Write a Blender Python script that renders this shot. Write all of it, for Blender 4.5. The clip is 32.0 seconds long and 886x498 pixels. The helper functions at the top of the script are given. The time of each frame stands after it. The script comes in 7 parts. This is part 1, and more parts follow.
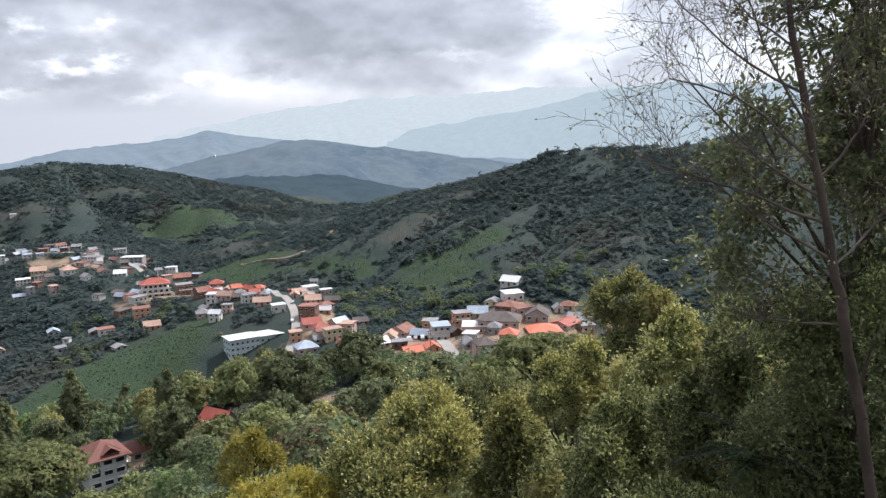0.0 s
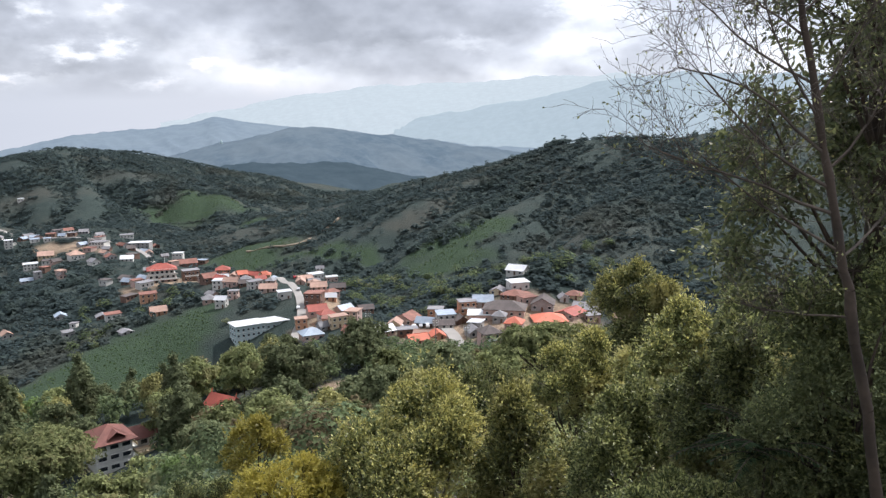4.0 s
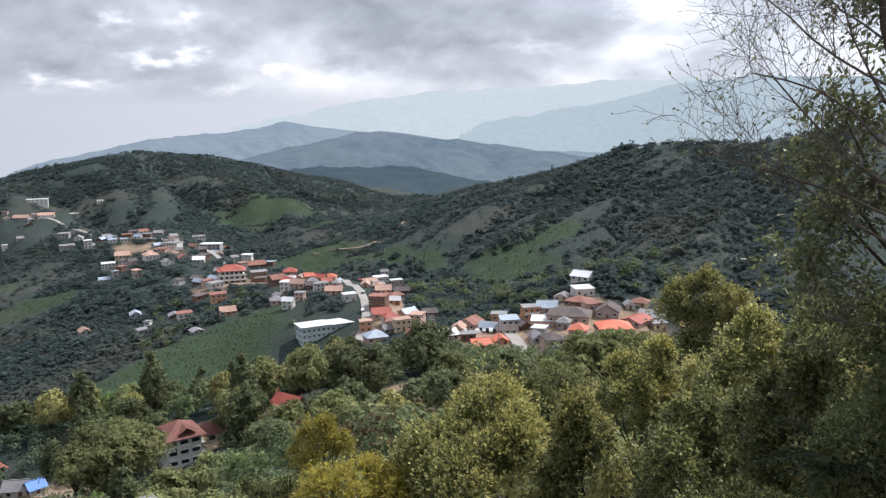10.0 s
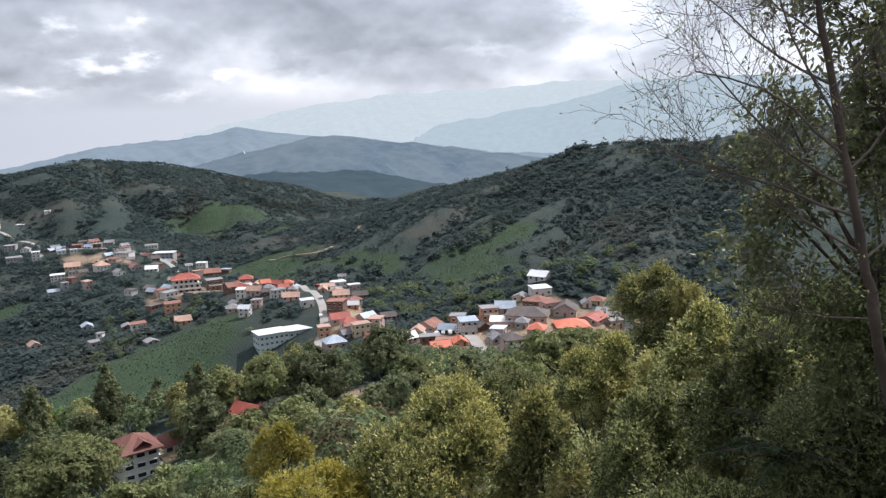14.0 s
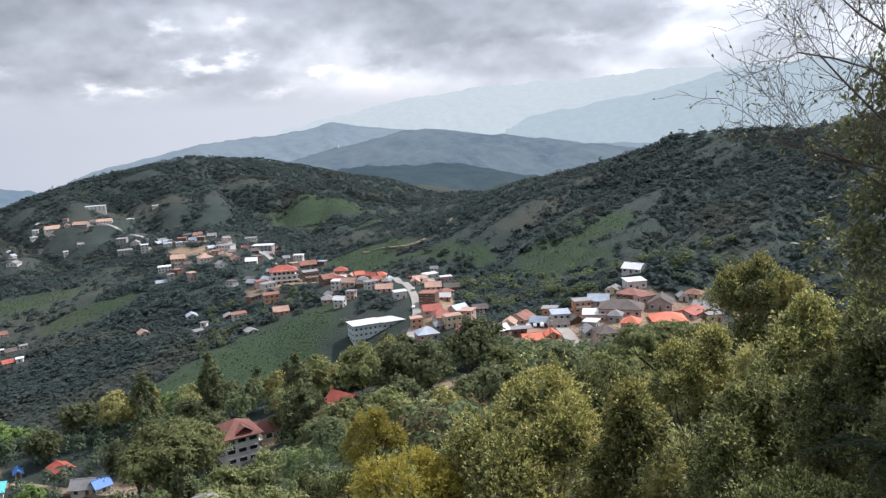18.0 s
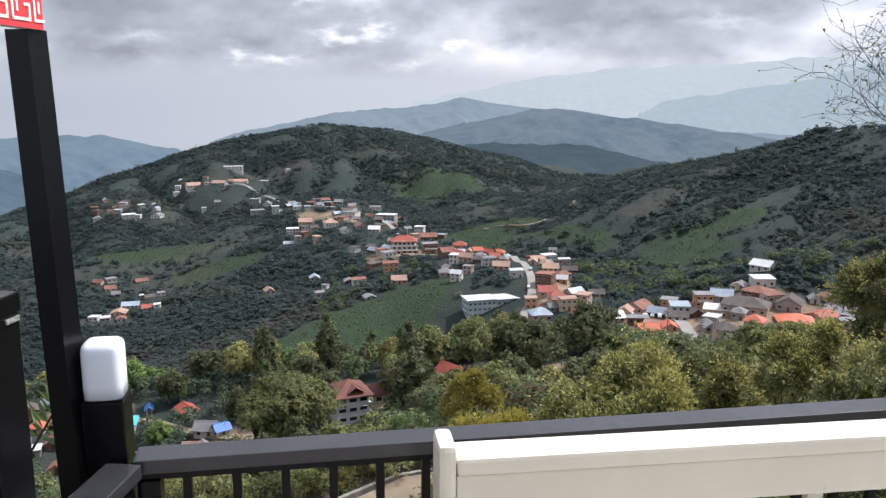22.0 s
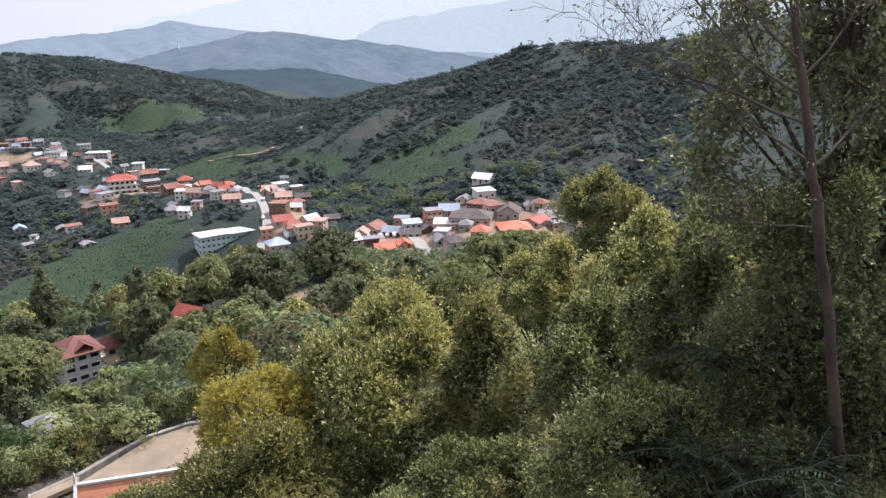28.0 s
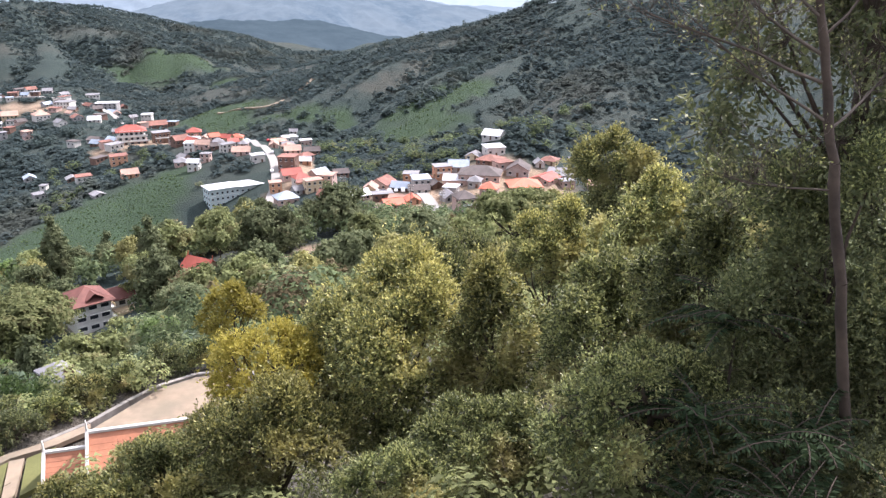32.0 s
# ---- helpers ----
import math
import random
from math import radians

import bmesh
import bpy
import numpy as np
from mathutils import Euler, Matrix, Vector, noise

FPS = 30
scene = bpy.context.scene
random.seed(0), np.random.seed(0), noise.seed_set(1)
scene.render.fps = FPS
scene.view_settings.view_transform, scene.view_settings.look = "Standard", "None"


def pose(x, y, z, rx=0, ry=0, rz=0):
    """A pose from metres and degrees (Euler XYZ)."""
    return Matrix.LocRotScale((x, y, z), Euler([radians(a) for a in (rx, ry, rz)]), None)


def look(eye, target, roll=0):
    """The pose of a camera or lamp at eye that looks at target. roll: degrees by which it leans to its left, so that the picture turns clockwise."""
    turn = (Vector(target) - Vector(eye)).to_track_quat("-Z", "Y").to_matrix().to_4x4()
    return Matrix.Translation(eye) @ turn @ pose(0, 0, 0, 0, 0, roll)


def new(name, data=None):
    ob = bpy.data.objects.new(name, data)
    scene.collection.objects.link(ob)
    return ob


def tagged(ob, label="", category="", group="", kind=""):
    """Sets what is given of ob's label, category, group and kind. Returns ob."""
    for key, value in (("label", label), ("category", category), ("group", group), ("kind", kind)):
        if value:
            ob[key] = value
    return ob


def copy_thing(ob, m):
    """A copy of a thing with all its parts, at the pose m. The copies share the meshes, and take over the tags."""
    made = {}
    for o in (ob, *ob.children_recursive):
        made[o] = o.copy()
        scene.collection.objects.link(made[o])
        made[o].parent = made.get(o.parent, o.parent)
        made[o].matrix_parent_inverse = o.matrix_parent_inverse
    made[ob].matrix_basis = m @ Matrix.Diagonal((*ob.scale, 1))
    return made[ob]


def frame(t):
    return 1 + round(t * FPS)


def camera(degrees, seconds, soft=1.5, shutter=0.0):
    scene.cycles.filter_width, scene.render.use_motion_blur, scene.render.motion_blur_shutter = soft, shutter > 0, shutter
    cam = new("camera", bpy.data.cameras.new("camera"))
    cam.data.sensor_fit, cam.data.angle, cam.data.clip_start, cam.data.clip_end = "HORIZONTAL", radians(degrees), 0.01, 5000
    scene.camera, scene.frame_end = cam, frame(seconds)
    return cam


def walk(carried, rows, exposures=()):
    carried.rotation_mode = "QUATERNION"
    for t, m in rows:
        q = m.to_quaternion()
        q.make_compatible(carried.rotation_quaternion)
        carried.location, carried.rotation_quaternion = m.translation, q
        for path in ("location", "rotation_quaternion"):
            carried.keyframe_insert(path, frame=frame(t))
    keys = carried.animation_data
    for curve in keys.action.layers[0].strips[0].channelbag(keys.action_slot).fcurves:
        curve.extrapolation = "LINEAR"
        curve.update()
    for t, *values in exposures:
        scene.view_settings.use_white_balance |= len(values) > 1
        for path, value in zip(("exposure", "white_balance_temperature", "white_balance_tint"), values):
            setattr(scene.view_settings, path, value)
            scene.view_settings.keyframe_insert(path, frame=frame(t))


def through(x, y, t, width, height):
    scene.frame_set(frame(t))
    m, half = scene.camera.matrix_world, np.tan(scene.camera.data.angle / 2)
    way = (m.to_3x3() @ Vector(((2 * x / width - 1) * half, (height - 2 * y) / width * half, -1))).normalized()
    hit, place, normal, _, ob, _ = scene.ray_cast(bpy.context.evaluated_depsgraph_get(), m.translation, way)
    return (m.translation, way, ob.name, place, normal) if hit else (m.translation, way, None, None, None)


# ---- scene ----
# exposure of the hand-held camera: (seconds, stops, kelvin, tint)
EXPOSURES = [(0.0, 0.0, 6150, 14), (8.0, -0.03, 6150, 14), (12.0, -0.1, 6150, 14), (16.0, -0.03, 6150, 14), (18.0, -0.06, 6150, 14), (19.0, -0.14, 6150, 14), (20.0, -0.03, 6150, 14), (21.0, 0.0, 6150, 14), (22.0, -0.15, 6150, 14), (22.5, -0.25, 6150, 14), (23.5, -0.88, 6150, 14), (24.3, -0.92, 6150, 14), (25.0, -0.60, 6150, 14), (25.5, -0.25, 6150, 14), (27.5, 0.0, 6130, 15), (28.0, 0.25, 6130, 20), (28.6, 1.5, 6130, 24), (29.2, 1.6, 6130, 24), (30.0, 0.85, 6130, 22), (31.0, 0.75, 6130, 22), (32.0, 0.76, 6130, 22)]
cam = camera(57.419, 32.0, soft=1.35)
walk(cam, [
    (0.0, pose(0.039, 0.095, 1.917, 81.193, 0.886, -2.547)),
    (0.5, pose(0.050, 0.120, 1.924, 81.354, 1.082, -1.977)),
    (1.0, pose(0.059, 0.130, 1.919, 81.197, 0.780, -2.050)),
    (1.5, pose(0.053, 0.132, 1.915, 80.822, 0.266, -2.251)),
    (2.0, pose(0.048, 0.135, 1.905, 80.585, 0.146, -2.202)),
    (2.5, pose(0.048, 0.135, 1.912, 80.314, 0.276, -2.256)),
    (3.0, pose(0.043, 0.126, 1.916, 80.106, 0.624, -2.372)),
    (3.5, pose(0.047, 0.128, 1.908, 80.146, 0.480, -2.394)),
    (5.5, pose(0.046, 0.108, 1.926, 81.224, 0.221, -0.218)),
    (6.0, pose(0.000, 0.000, 1.910, 81.000, 0.000, 0.000)),
    (6.5, pose(0.030, 0.080, 1.917, 80.723, 0.165, 0.088)),
    (7.0, pose(0.038, 0.096, 1.925, 80.674, 0.507, -0.078)),
    (7.5, pose(0.041, 0.083, 1.915, 80.463, 0.789, -0.781)),
    (8.0, pose(0.030, 0.080, 1.921, 80.510, 0.786, -0.843)),
    (8.5, pose(0.025, 0.065, 1.928, 80.649, 0.753, -0.690)),
    (9.0, pose(0.023, 0.086, 1.920, 80.535, 0.837, -0.972)),
    (9.5, pose(0.024, 0.083, 1.914, 80.151, 0.948, -0.384)),
    (10.0, pose(0.018, 0.047, 1.931, 80.732, 0.490, 2.545)),
    (10.5, pose(0.005, 0.024, 1.927, 82.150, 0.030, 4.682)),
    (11.0, pose(0.021, 0.040, 1.946, 83.695, 0.185, 3.215)),
    (11.5, pose(0.018, 0.053, 1.931, 83.708, -0.487, 1.801)),
    (12.0, pose(0.024, 0.066, 1.920, 82.890, -0.388, 1.077)),
    (12.5, pose(0.040, 0.067, 1.922, 82.408, 0.060, 0.314)),
    (13.0, pose(0.053, 0.059, 1.932, 81.898, 0.618, -0.269)),
    (13.5, pose(0.058, 0.058, 1.929, 81.426, 1.350, -0.443)),
    (15.5, pose(0.105, 0.056, 1.889, 79.684, 0.833, -1.220)),
    (16.0, pose(0.093, 0.025, 1.912, 80.074, 0.976, -0.394)),
    (16.5, pose(0.085, 0.060, 1.882, 80.345, 1.674, 0.196)),
    (17.0, pose(0.044, 0.006, 1.873, 80.325, 2.668, 3.162)),
    (17.5, pose(0.037, -0.017, 1.880, 80.501, 2.867, 4.152)),
    (18.0, pose(0.078, -0.015, 1.883, 80.547, 2.467, 5.730)),
    (18.5, pose(0.182, -0.011, 1.871, 80.249, 1.331, 9.137)),
    (19.0, pose(0.248, -0.042, 1.847, 78.603, -0.960, 11.488)),
    (19.5, pose(0.262, 0.013, 1.767, 78.309, -1.059, 15.775)),
    (20.0, pose(0.349, 0.023, 1.756, 79.735, 0.560, 21.186)),
    (20.5, pose(0.464, -0.009, 1.722, 80.547, 1.563, 22.249)),
    (21.0, pose(0.505, -0.150, 1.728, 80.706, 0.454, 19.177)),
    (21.5, pose(0.494, -0.381, 1.697, 79.508, -0.408, 16.080)),
    (22.0, pose(0.456, -0.607, 1.671, 79.169, -0.243, 14.806)),
    (22.5, pose(0.433, -0.802, 1.652, 78.912, 0.150, 18.326)),
    (23.0, pose(0.431, -0.999, 1.671, 84.193, 1.177, 16.537)),
    (23.5, pose(0.418, -1.213, 1.698, 89.454, -0.065, 14.212)),
    (24.0, pose(0.401, -1.261, 1.709, 91.945, -2.533, 12.325)),
    (24.5, pose(0.397, -1.203, 1.715, 89.604, -0.590, 9.236)),
    (25.0, pose(0.455, -0.870, 1.700, 84.516, 1.370, 4.159)),
    (25.5, pose(0.152, -0.557, 1.703, 82.803, -1.656, 1.733)),
    (27.5, pose(0.080, 0.300, 1.880, 77.567, 2.753, -7.598)),
    (28.0, pose(0.075, 0.400, 1.900, 73.905, 0.331, -4.475)),
    (28.5, pose(0.070, 0.420, 1.900, 69.274, 0.009, 3.376)),
    (29.0, pose(0.068, 0.425, 1.900, 68.830, -0.483, 6.729)),
    (29.5, pose(0.066, 0.430, 1.900, 71.382, -0.705, 5.411)),
    (30.0, pose(0.064, 0.430, 1.900, 71.735, -1.178, 1.342)),
    (30.5, pose(0.062, 0.435, 1.900, 71.644, -1.134, -0.942)),
    (31.0, pose(0.060, 0.440, 1.900, 71.873, -0.974, -1.849)),
    (31.5, pose(0.060, 0.445, 1.900, 71.621, -0.933, -2.777)),
    (32.0, pose(0.060, 0.450, 1.900, 70.813, -0.384, -3.632)),
], exposures=EXPOSURES)

# ---- daylight: broken cloud, sun high ahead and a little to the right ----
SUN_AZ, SUN_EL = radians(50), radians(52)
sun_way = Vector((math.sin(SUN_AZ) * math.cos(SUN_EL), math.cos(SUN_AZ) * math.cos(SUN_EL), math.sin(SUN_EL)))
sun = new("sun", bpy.data.lights.new("sun", "SUN"))
sun.data.energy, sun.data.angle, sun.data.color = 5.0, radians(0.8), (1.0, 0.94, 0.84)
sun.matrix_world = look(sun_way * 400, (0, 0, 0))

world = bpy.data.worlds.new("sky")
scene.world = world
world.use_nodes = True
wn, wl = world.node_tree.nodes, world.node_tree.links
wn.clear()


def wnode(kind, **values):
    n = wn.new(kind)
    for key, value in values.items():
        n.inputs[key].default_value = value
    return n


def wmath(op, a, b=0.0, clamp=False):
    n = wn.new("ShaderNodeMath")
    n.operation, n.use_clamp = op, clamp
    for i, v in enumerate((a, b)):
        if isinstance(v, (int, float)):
            n.inputs[i].default_value = v
        else:
            wl.new(v, n.inputs[i])
    return n.outputs[0]


def wramp(value, stops):
    n = wn.new("ShaderNodeValToRGB")
    el = n.color_ramp.elements
    while len(el) < len(stops):
        el.new(0.5)
    for e, (p, c) in zip(el, stops):
        e.position, e.color = p, (*c, 1.0)
    wl.new(value, n.inputs[0])
    return n.outputs[0]


def wmix(fac, a, b):
    n = wn.new("ShaderNodeMix")
    n.data_type = "RGBA"
    for slot, v in ((n.inputs[0], fac), (n.inputs[6], a), (n.inputs[7], b)):
        if hasattr(v, "is_linked"):
            wl.new(v, slot)
        else:
            slot.default_value = v
    return n.outputs[2]


w_way = wn.new("ShaderNodeTexCoord")
w_sep = wn.new("ShaderNodeSeparateXYZ")
wl.new(w_way.outputs["Generated"], w_sep.inputs[0])
w_az = wmath("MULTIPLY", wmath("ARCTAN2", w_sep.outputs[0], w_sep.outputs[1]), 57.2958)
w_el = wmath("MULTIPLY", wmath("ARCSINE", w_sep.outputs[2]), 57.2958)


def wnoise(sx, sy, scale, detail, rough, shift, twist=0.0, lift=0.0):
    c = wn.new("ShaderNodeCombineXYZ")
    wl.new(wmath("MULTIPLY", w_az, sx), c.inputs[0])
    wl.new(wmath("MULTIPLY", wmath("ADD", w_el, lift), sy), c.inputs[1])
    c.inputs[2].default_value = shift
    n = wnode("ShaderNodeTexNoise", Scale=scale, Detail=detail, Roughness=rough, Distortion=twist)
    wl.new(c.outputs[0], n.inputs["Vector"])
    return n.outputs[0]


w_az_frayed = wmath("ADD", w_az, wmath("MULTIPLY", wmath("SUBTRACT", wnoise(0.42, 0.9, 1.0, 5.0, 0.6, 21.0), 0.5), 6.0))
w_el_frayed = wmath("ADD", w_el, wmath("MULTIPLY", wmath("SUBTRACT", wnoise(0.42, 0.9, 1.0, 5.0, 0.6, 27.0), 0.5), 2.6))


def wblob(az, el, ra, re, amount):
    """A soft mass of cloud (or a gap, below zero) round a direction in degrees."""
    a = wmath("DIVIDE", wmath("SUBTRACT", w_az_frayed, az), ra)
    e = wmath("DIVIDE", wmath("SUBTRACT", w_el_frayed, el), re)
    q = wmath("ADD", wmath("MULTIPLY", a, a), wmath("MULTIPLY", e, e))
    return wmath("MULTIPLY", wmath("POWER", 2.71828, wmath("MULTIPLY", q, -1.0)), amount)


def wheap(sx, sy, soft, shift, warp):
    """Rounded heaps: high in the middle of each cell, low along the clefts."""
    c = wn.new("ShaderNodeCombineXYZ")
    wl.new(wmath("ADD", wmath("MULTIPLY", w_az, sx), wmath("MULTIPLY", wnoise(sx * 1.3, sy * 1.3, 1.0, 3.0, 0.5, shift + 3.0), warp)), c.inputs[0])
    wl.new(wmath("ADD", wmath("MULTIPLY", w_el, sy), wmath("MULTIPLY", wnoise(sx * 1.3, sy * 1.3, 1.0, 3.0, 0.5, shift + 7.0), warp)), c.inputs[1])
    c.inputs[2].default_value = shift
    n = wn.new("ShaderNodeTexVoronoi")
    n.feature = "SMOOTH_F1"
    n.inputs["Scale"].default_value, n.inputs["Smoothness"].default_value, n.inputs["Randomness"].default_value = 1.0, soft, 1.0
    wl.new(c.outputs[0], n.inputs["Vector"])
    return wmath("SUBTRACT", 0.5, n.outputs["Distance"])


thick = wmath("ADD", wmath("MULTIPLY", wnoise(0.075, 0.13, 1.0, 4.0, 0.45, 4.0), 0.74), 0.17)
thick = wmath("ADD", thick, wmath("MULTIPLY", wheap(0.115, 0.26, 0.6, 2.0, 1.1), 0.26))
thick = wmath("ADD", thick, wmath("MULTIPLY", wheap(0.34, 0.62, 0.5, 5.0, 0.9), 0.13))
thick = wmath("ADD", thick, wmath("MULTIPLY", wheap(0.9, 1.5, 0.5, 8.0, 0.8), 0.035))
for blob in [(-16, 12.5, 17, 4.2, 0.14), (-1, 7.6, 11, 2.0, 0.13), (-30, 8, 9, 2.4, 0.10), (12.0, 7.4, 2.4, 1.2, -0.34),
             (-21.8, 3.75, 1.5, 0.38, -0.26), (-19.6, 4.2, 0.7, 0.7, -0.24), (-26.0, 2.3, 1.2, 0.4, -0.30), (-28.8, 2.5, 0.8, 0.5, -0.24), (-24.2, 6.3, 1.0, 0.5, -0.20), (-19.4, 6.6, 0.8, 0.5, -0.20), (-14.3, 3.2, 0.7, 0.35, -0.18), (-17.2, 2.0, 1.4, 0.35, -0.20),
             (-23, 5.3, 2.6, 0.9, 0.10), (-23.5, 2.9, 2.8, 0.35, 0.08), (-36.5, 2.6, 2.0, 0.3, 0.12), (-35, 3.6, 2.2, 0.4, -0.16), (-43, 4.4, 3, 0.9, -0.14), (-9, 3.6, 2.2, 0.5, 0.10), (3.4, 4.7, 3.0, 0.5, -0.16), (12.0, 4.6, 3.0, 0.9, -0.16),
             (-3, 4.95, 8.5, 0.55, 0.10), (-26, 3.4, 3.2, 0.4, 0.06), (-40, 6.5, 8, 1.6, 0.06), (20, 10, 8, 5, 0.06),
             (6, 12, 3.5, 2.6, -0.12), (14, 17, 6, 4, -0.10), (-14, 20, 14, 4, 0.05), (-24, 5.6, 17, 1.7, 0.08), (-18, 9, 12, 3, 0.05), (-2, 11.8, 6.5, 3.2, -0.13), (-13, 10.5, 5, 2.5, 0.06), (11.5, 10.5, 3.6, 3.2, -0.24)]:
    thick = wmath("ADD", thick, wblob(*blob))
cloud = wramp(thick, [(0.27, (1.13, 1.06, 0.99)), (0.41, (0.84, 0.86, 0.89)), (0.48, (0.715, 0.745, 0.78)), (0.56, (0.56, 0.587, 0.63)), (0.74, (0.37, 0.392, 0.428))])
# the sun-facing upper edges of the heaps are paler than their bases
puff = wmath("ADD", wmath("SUBTRACT", wnoise(0.22, 0.33, 1.0, 3.0, 0.5, 9.0), wnoise(0.22, 0.33, 1.0, 3.0, 0.5, 9.0, 0.0, 0.9)),
             wmath("MULTIPLY", wmath("SUBTRACT", wnoise(0.60, 0.80, 1.0, 3.0, 0.5, 15.0), wnoise(0.60, 0.80, 1.0, 3.0, 0.5, 15.0, 0.0, 0.45)), 0.6))
relief = wn.new("ShaderNodeVectorMath")
relief.operation = "SCALE"
wl.new(cloud, relief.inputs[0])
wl.new(wmath("ADD", wmath("MULTIPLY", puff, 0.45), 1.0), relief.inputs["Scale"])
cloud = relief.outputs[0]
# the cloud glows round the hidden sun
w_dot = wn.new("ShaderNodeVectorMath")
w_dot.operation = "DOT_PRODUCT"
w_dot.inputs[1].default_value = sun_way
wl.new(w_way.outputs["Generated"], w_dot.inputs[0])
sunward = wmath("POWER", wmath("MAXIMUM", w_dot.outputs["Value"], 0.0), 5.0)
bright = wn.new("ShaderNodeVectorMath")
bright.operation = "SCALE"
wl.new(cloud, bright.inputs[0])
wl.new(wmath("ADD", wmath("MULTIPLY", sunward, 2.2), 1.0), bright.inputs["Scale"])
cloud = bright.outputs[0]
haze = wramp(wmath("ADD", wmath("MULTIPLY", wmath("ADD", w_az, 45.0), 0.0115), wmath("MULTIPLY", wmath("SUBTRACT", wnoise(0.03, 0.3, 1.0, 3.0, 0.5, 2.0), 0.5), 0.25)),
             [(0.0, (0.52, 0.56, 0.62)), (0.35, (0.66, 0.69, 0.735)), (0.62, (0.82, 0.85, 0.875)), (0.95, (0.72, 0.78, 0.83))])
glow = wmix(wmath("MULTIPLY", wblob(6, 3.6, 17, 1.3, 0.75), 1.0, True), haze, (0.88, 0.89, 0.88, 1.0))
low = wmath("DIVIDE", wmath("SUBTRACT", w_el, 0.9), 1.7, True)
seen_sky = wmix(low, glow, cloud)
sky = wn.new("ShaderNodeTexSky")
sky.sky_type, sky.sun_disc, sky.sun_elevation, sky.sun_rotation = "NISHITA", False, SUN_EL, SUN_AZ
blue, grey, both, out = wn.new("ShaderNodeBackground"), wn.new("ShaderNodeBackground"), wn.new("ShaderNodeMixShader"), wn.new("ShaderNodeOutputWorld")
wl.new(sky.outputs[0], blue.inputs[0])
blue.inputs[1].default_value = 0.12
wl.new(seen_sky, grey.inputs[0])
grey.inputs[1].default_value = 1.14
both.inputs[0].default_value = 0.93
wl.new(blue.outputs[0], both.inputs[1])
wl.new(grey.outputs[0], both.inputs[2])
wl.new(both.outputs[0], out.inputs[0])

# ---- materials ----
def node_mat(name):
    m = bpy.data.materials.new(name)
    m.use_nodes = True
    nt = m.node_tree
    return m, nt, nt.nodes["Principled BSDF"]


def noise_node(nt, scale, detail=4.0, rough=0.55, coord="Object"):
    tc, n = nt.nodes.new("ShaderNodeTexCoord"), nt.nodes.new("ShaderNodeTexNoise")
    n.inputs["Scale"].default_value, n.inputs["Detail"].default_value, n.inputs["Roughness"].default_value = scale, detail, rough
    nt.links.new(tc.outputs[coord], n.inputs["Vector"])
    return n


def ramp_node(nt, value, stops):
    n = nt.nodes.new("ShaderNodeValToRGB")
    el = n.color_ramp.elements
    while len(el) < len(stops):
        el.new(0.5)
    for e, (p, c) in zip(el, stops):
        e.position, e.color = p, (*c, 1.0)
    nt.links.new(value, n.inputs[0])
    return n.outputs[0]


def mix_node(nt, fac, a, b, blend="MIX"):
    n = nt.nodes.new("ShaderNodeMix")
    n.data_type, n.blend_type = "RGBA", blend
    for slot, v in ((n.inputs[0], fac), (n.inputs[6], a), (n.inputs[7], b)):
        if hasattr(v, "is_linked"):
            nt.links.new(v, slot)
        elif isinstance(v, tuple):
            slot.default_value = (*v, 1.0)
        else:
            slot.default_value = v
    return n.outputs[2]


def scaled(c, k):
    return tuple(min(1.0, v * k) for v in c)


def surface(name, colour, rough=0.7, metal=0.0, grain=8.0, stain=0.6, amount=0.22, bump=0.15, vary=0.12, wear=None, gloss=0.5):
    """A plain painted, plastered or metal surface: fine grain, broad stains, a shade of its own per object."""
    m, nt, p = node_mat(name)
    fine, broad = noise_node(nt, grain), noise_node(nt, stain, 5.0, 0.6)
    col = mix_node(nt, fine.outputs[0], scaled(colour, 1 - amount), scaled(colour, 1 + amount))
    col = mix_node(nt, ramp_node(nt, broad.outputs[0], [(0.40, (0, 0, 0)), (0.72, (1, 1, 1))]), col, wear or scaled(colour, 1 - 1.6 * amount))
    info, hue = nt.nodes.new("ShaderNodeObjectInfo"), nt.nodes.new("ShaderNodeHueSaturation")
    rng = nt.nodes.new("ShaderNodeMapRange")
    rng.inputs["To Min"].default_value, rng.inputs["To Max"].default_value = 1 - vary, 1 + vary
    nt.links.new(info.outputs["Random"], rng.inputs["Value"])
    nt.links.new(rng.outputs[0], hue.inputs["Value"])
    nt.links.new(col, hue.inputs["Color"])
    nt.links.new(hue.outputs[0], p.inputs["Base Color"])
    p.inputs["Roughness"].default_value, p.inputs["Metallic"].default_value = rough, metal
    p.inputs["Specular IOR Level"].default_value = gloss
    b = nt.nodes.new("ShaderNodeBump")
    b.inputs["Strength"].default_value, b.inputs["Distance"].default_value = bump, 0.02
    nt.links.new(fine.outputs[0], b.inputs["Height"])
    nt.links.new(b.outputs[0], p.inputs["Normal"])
    return m


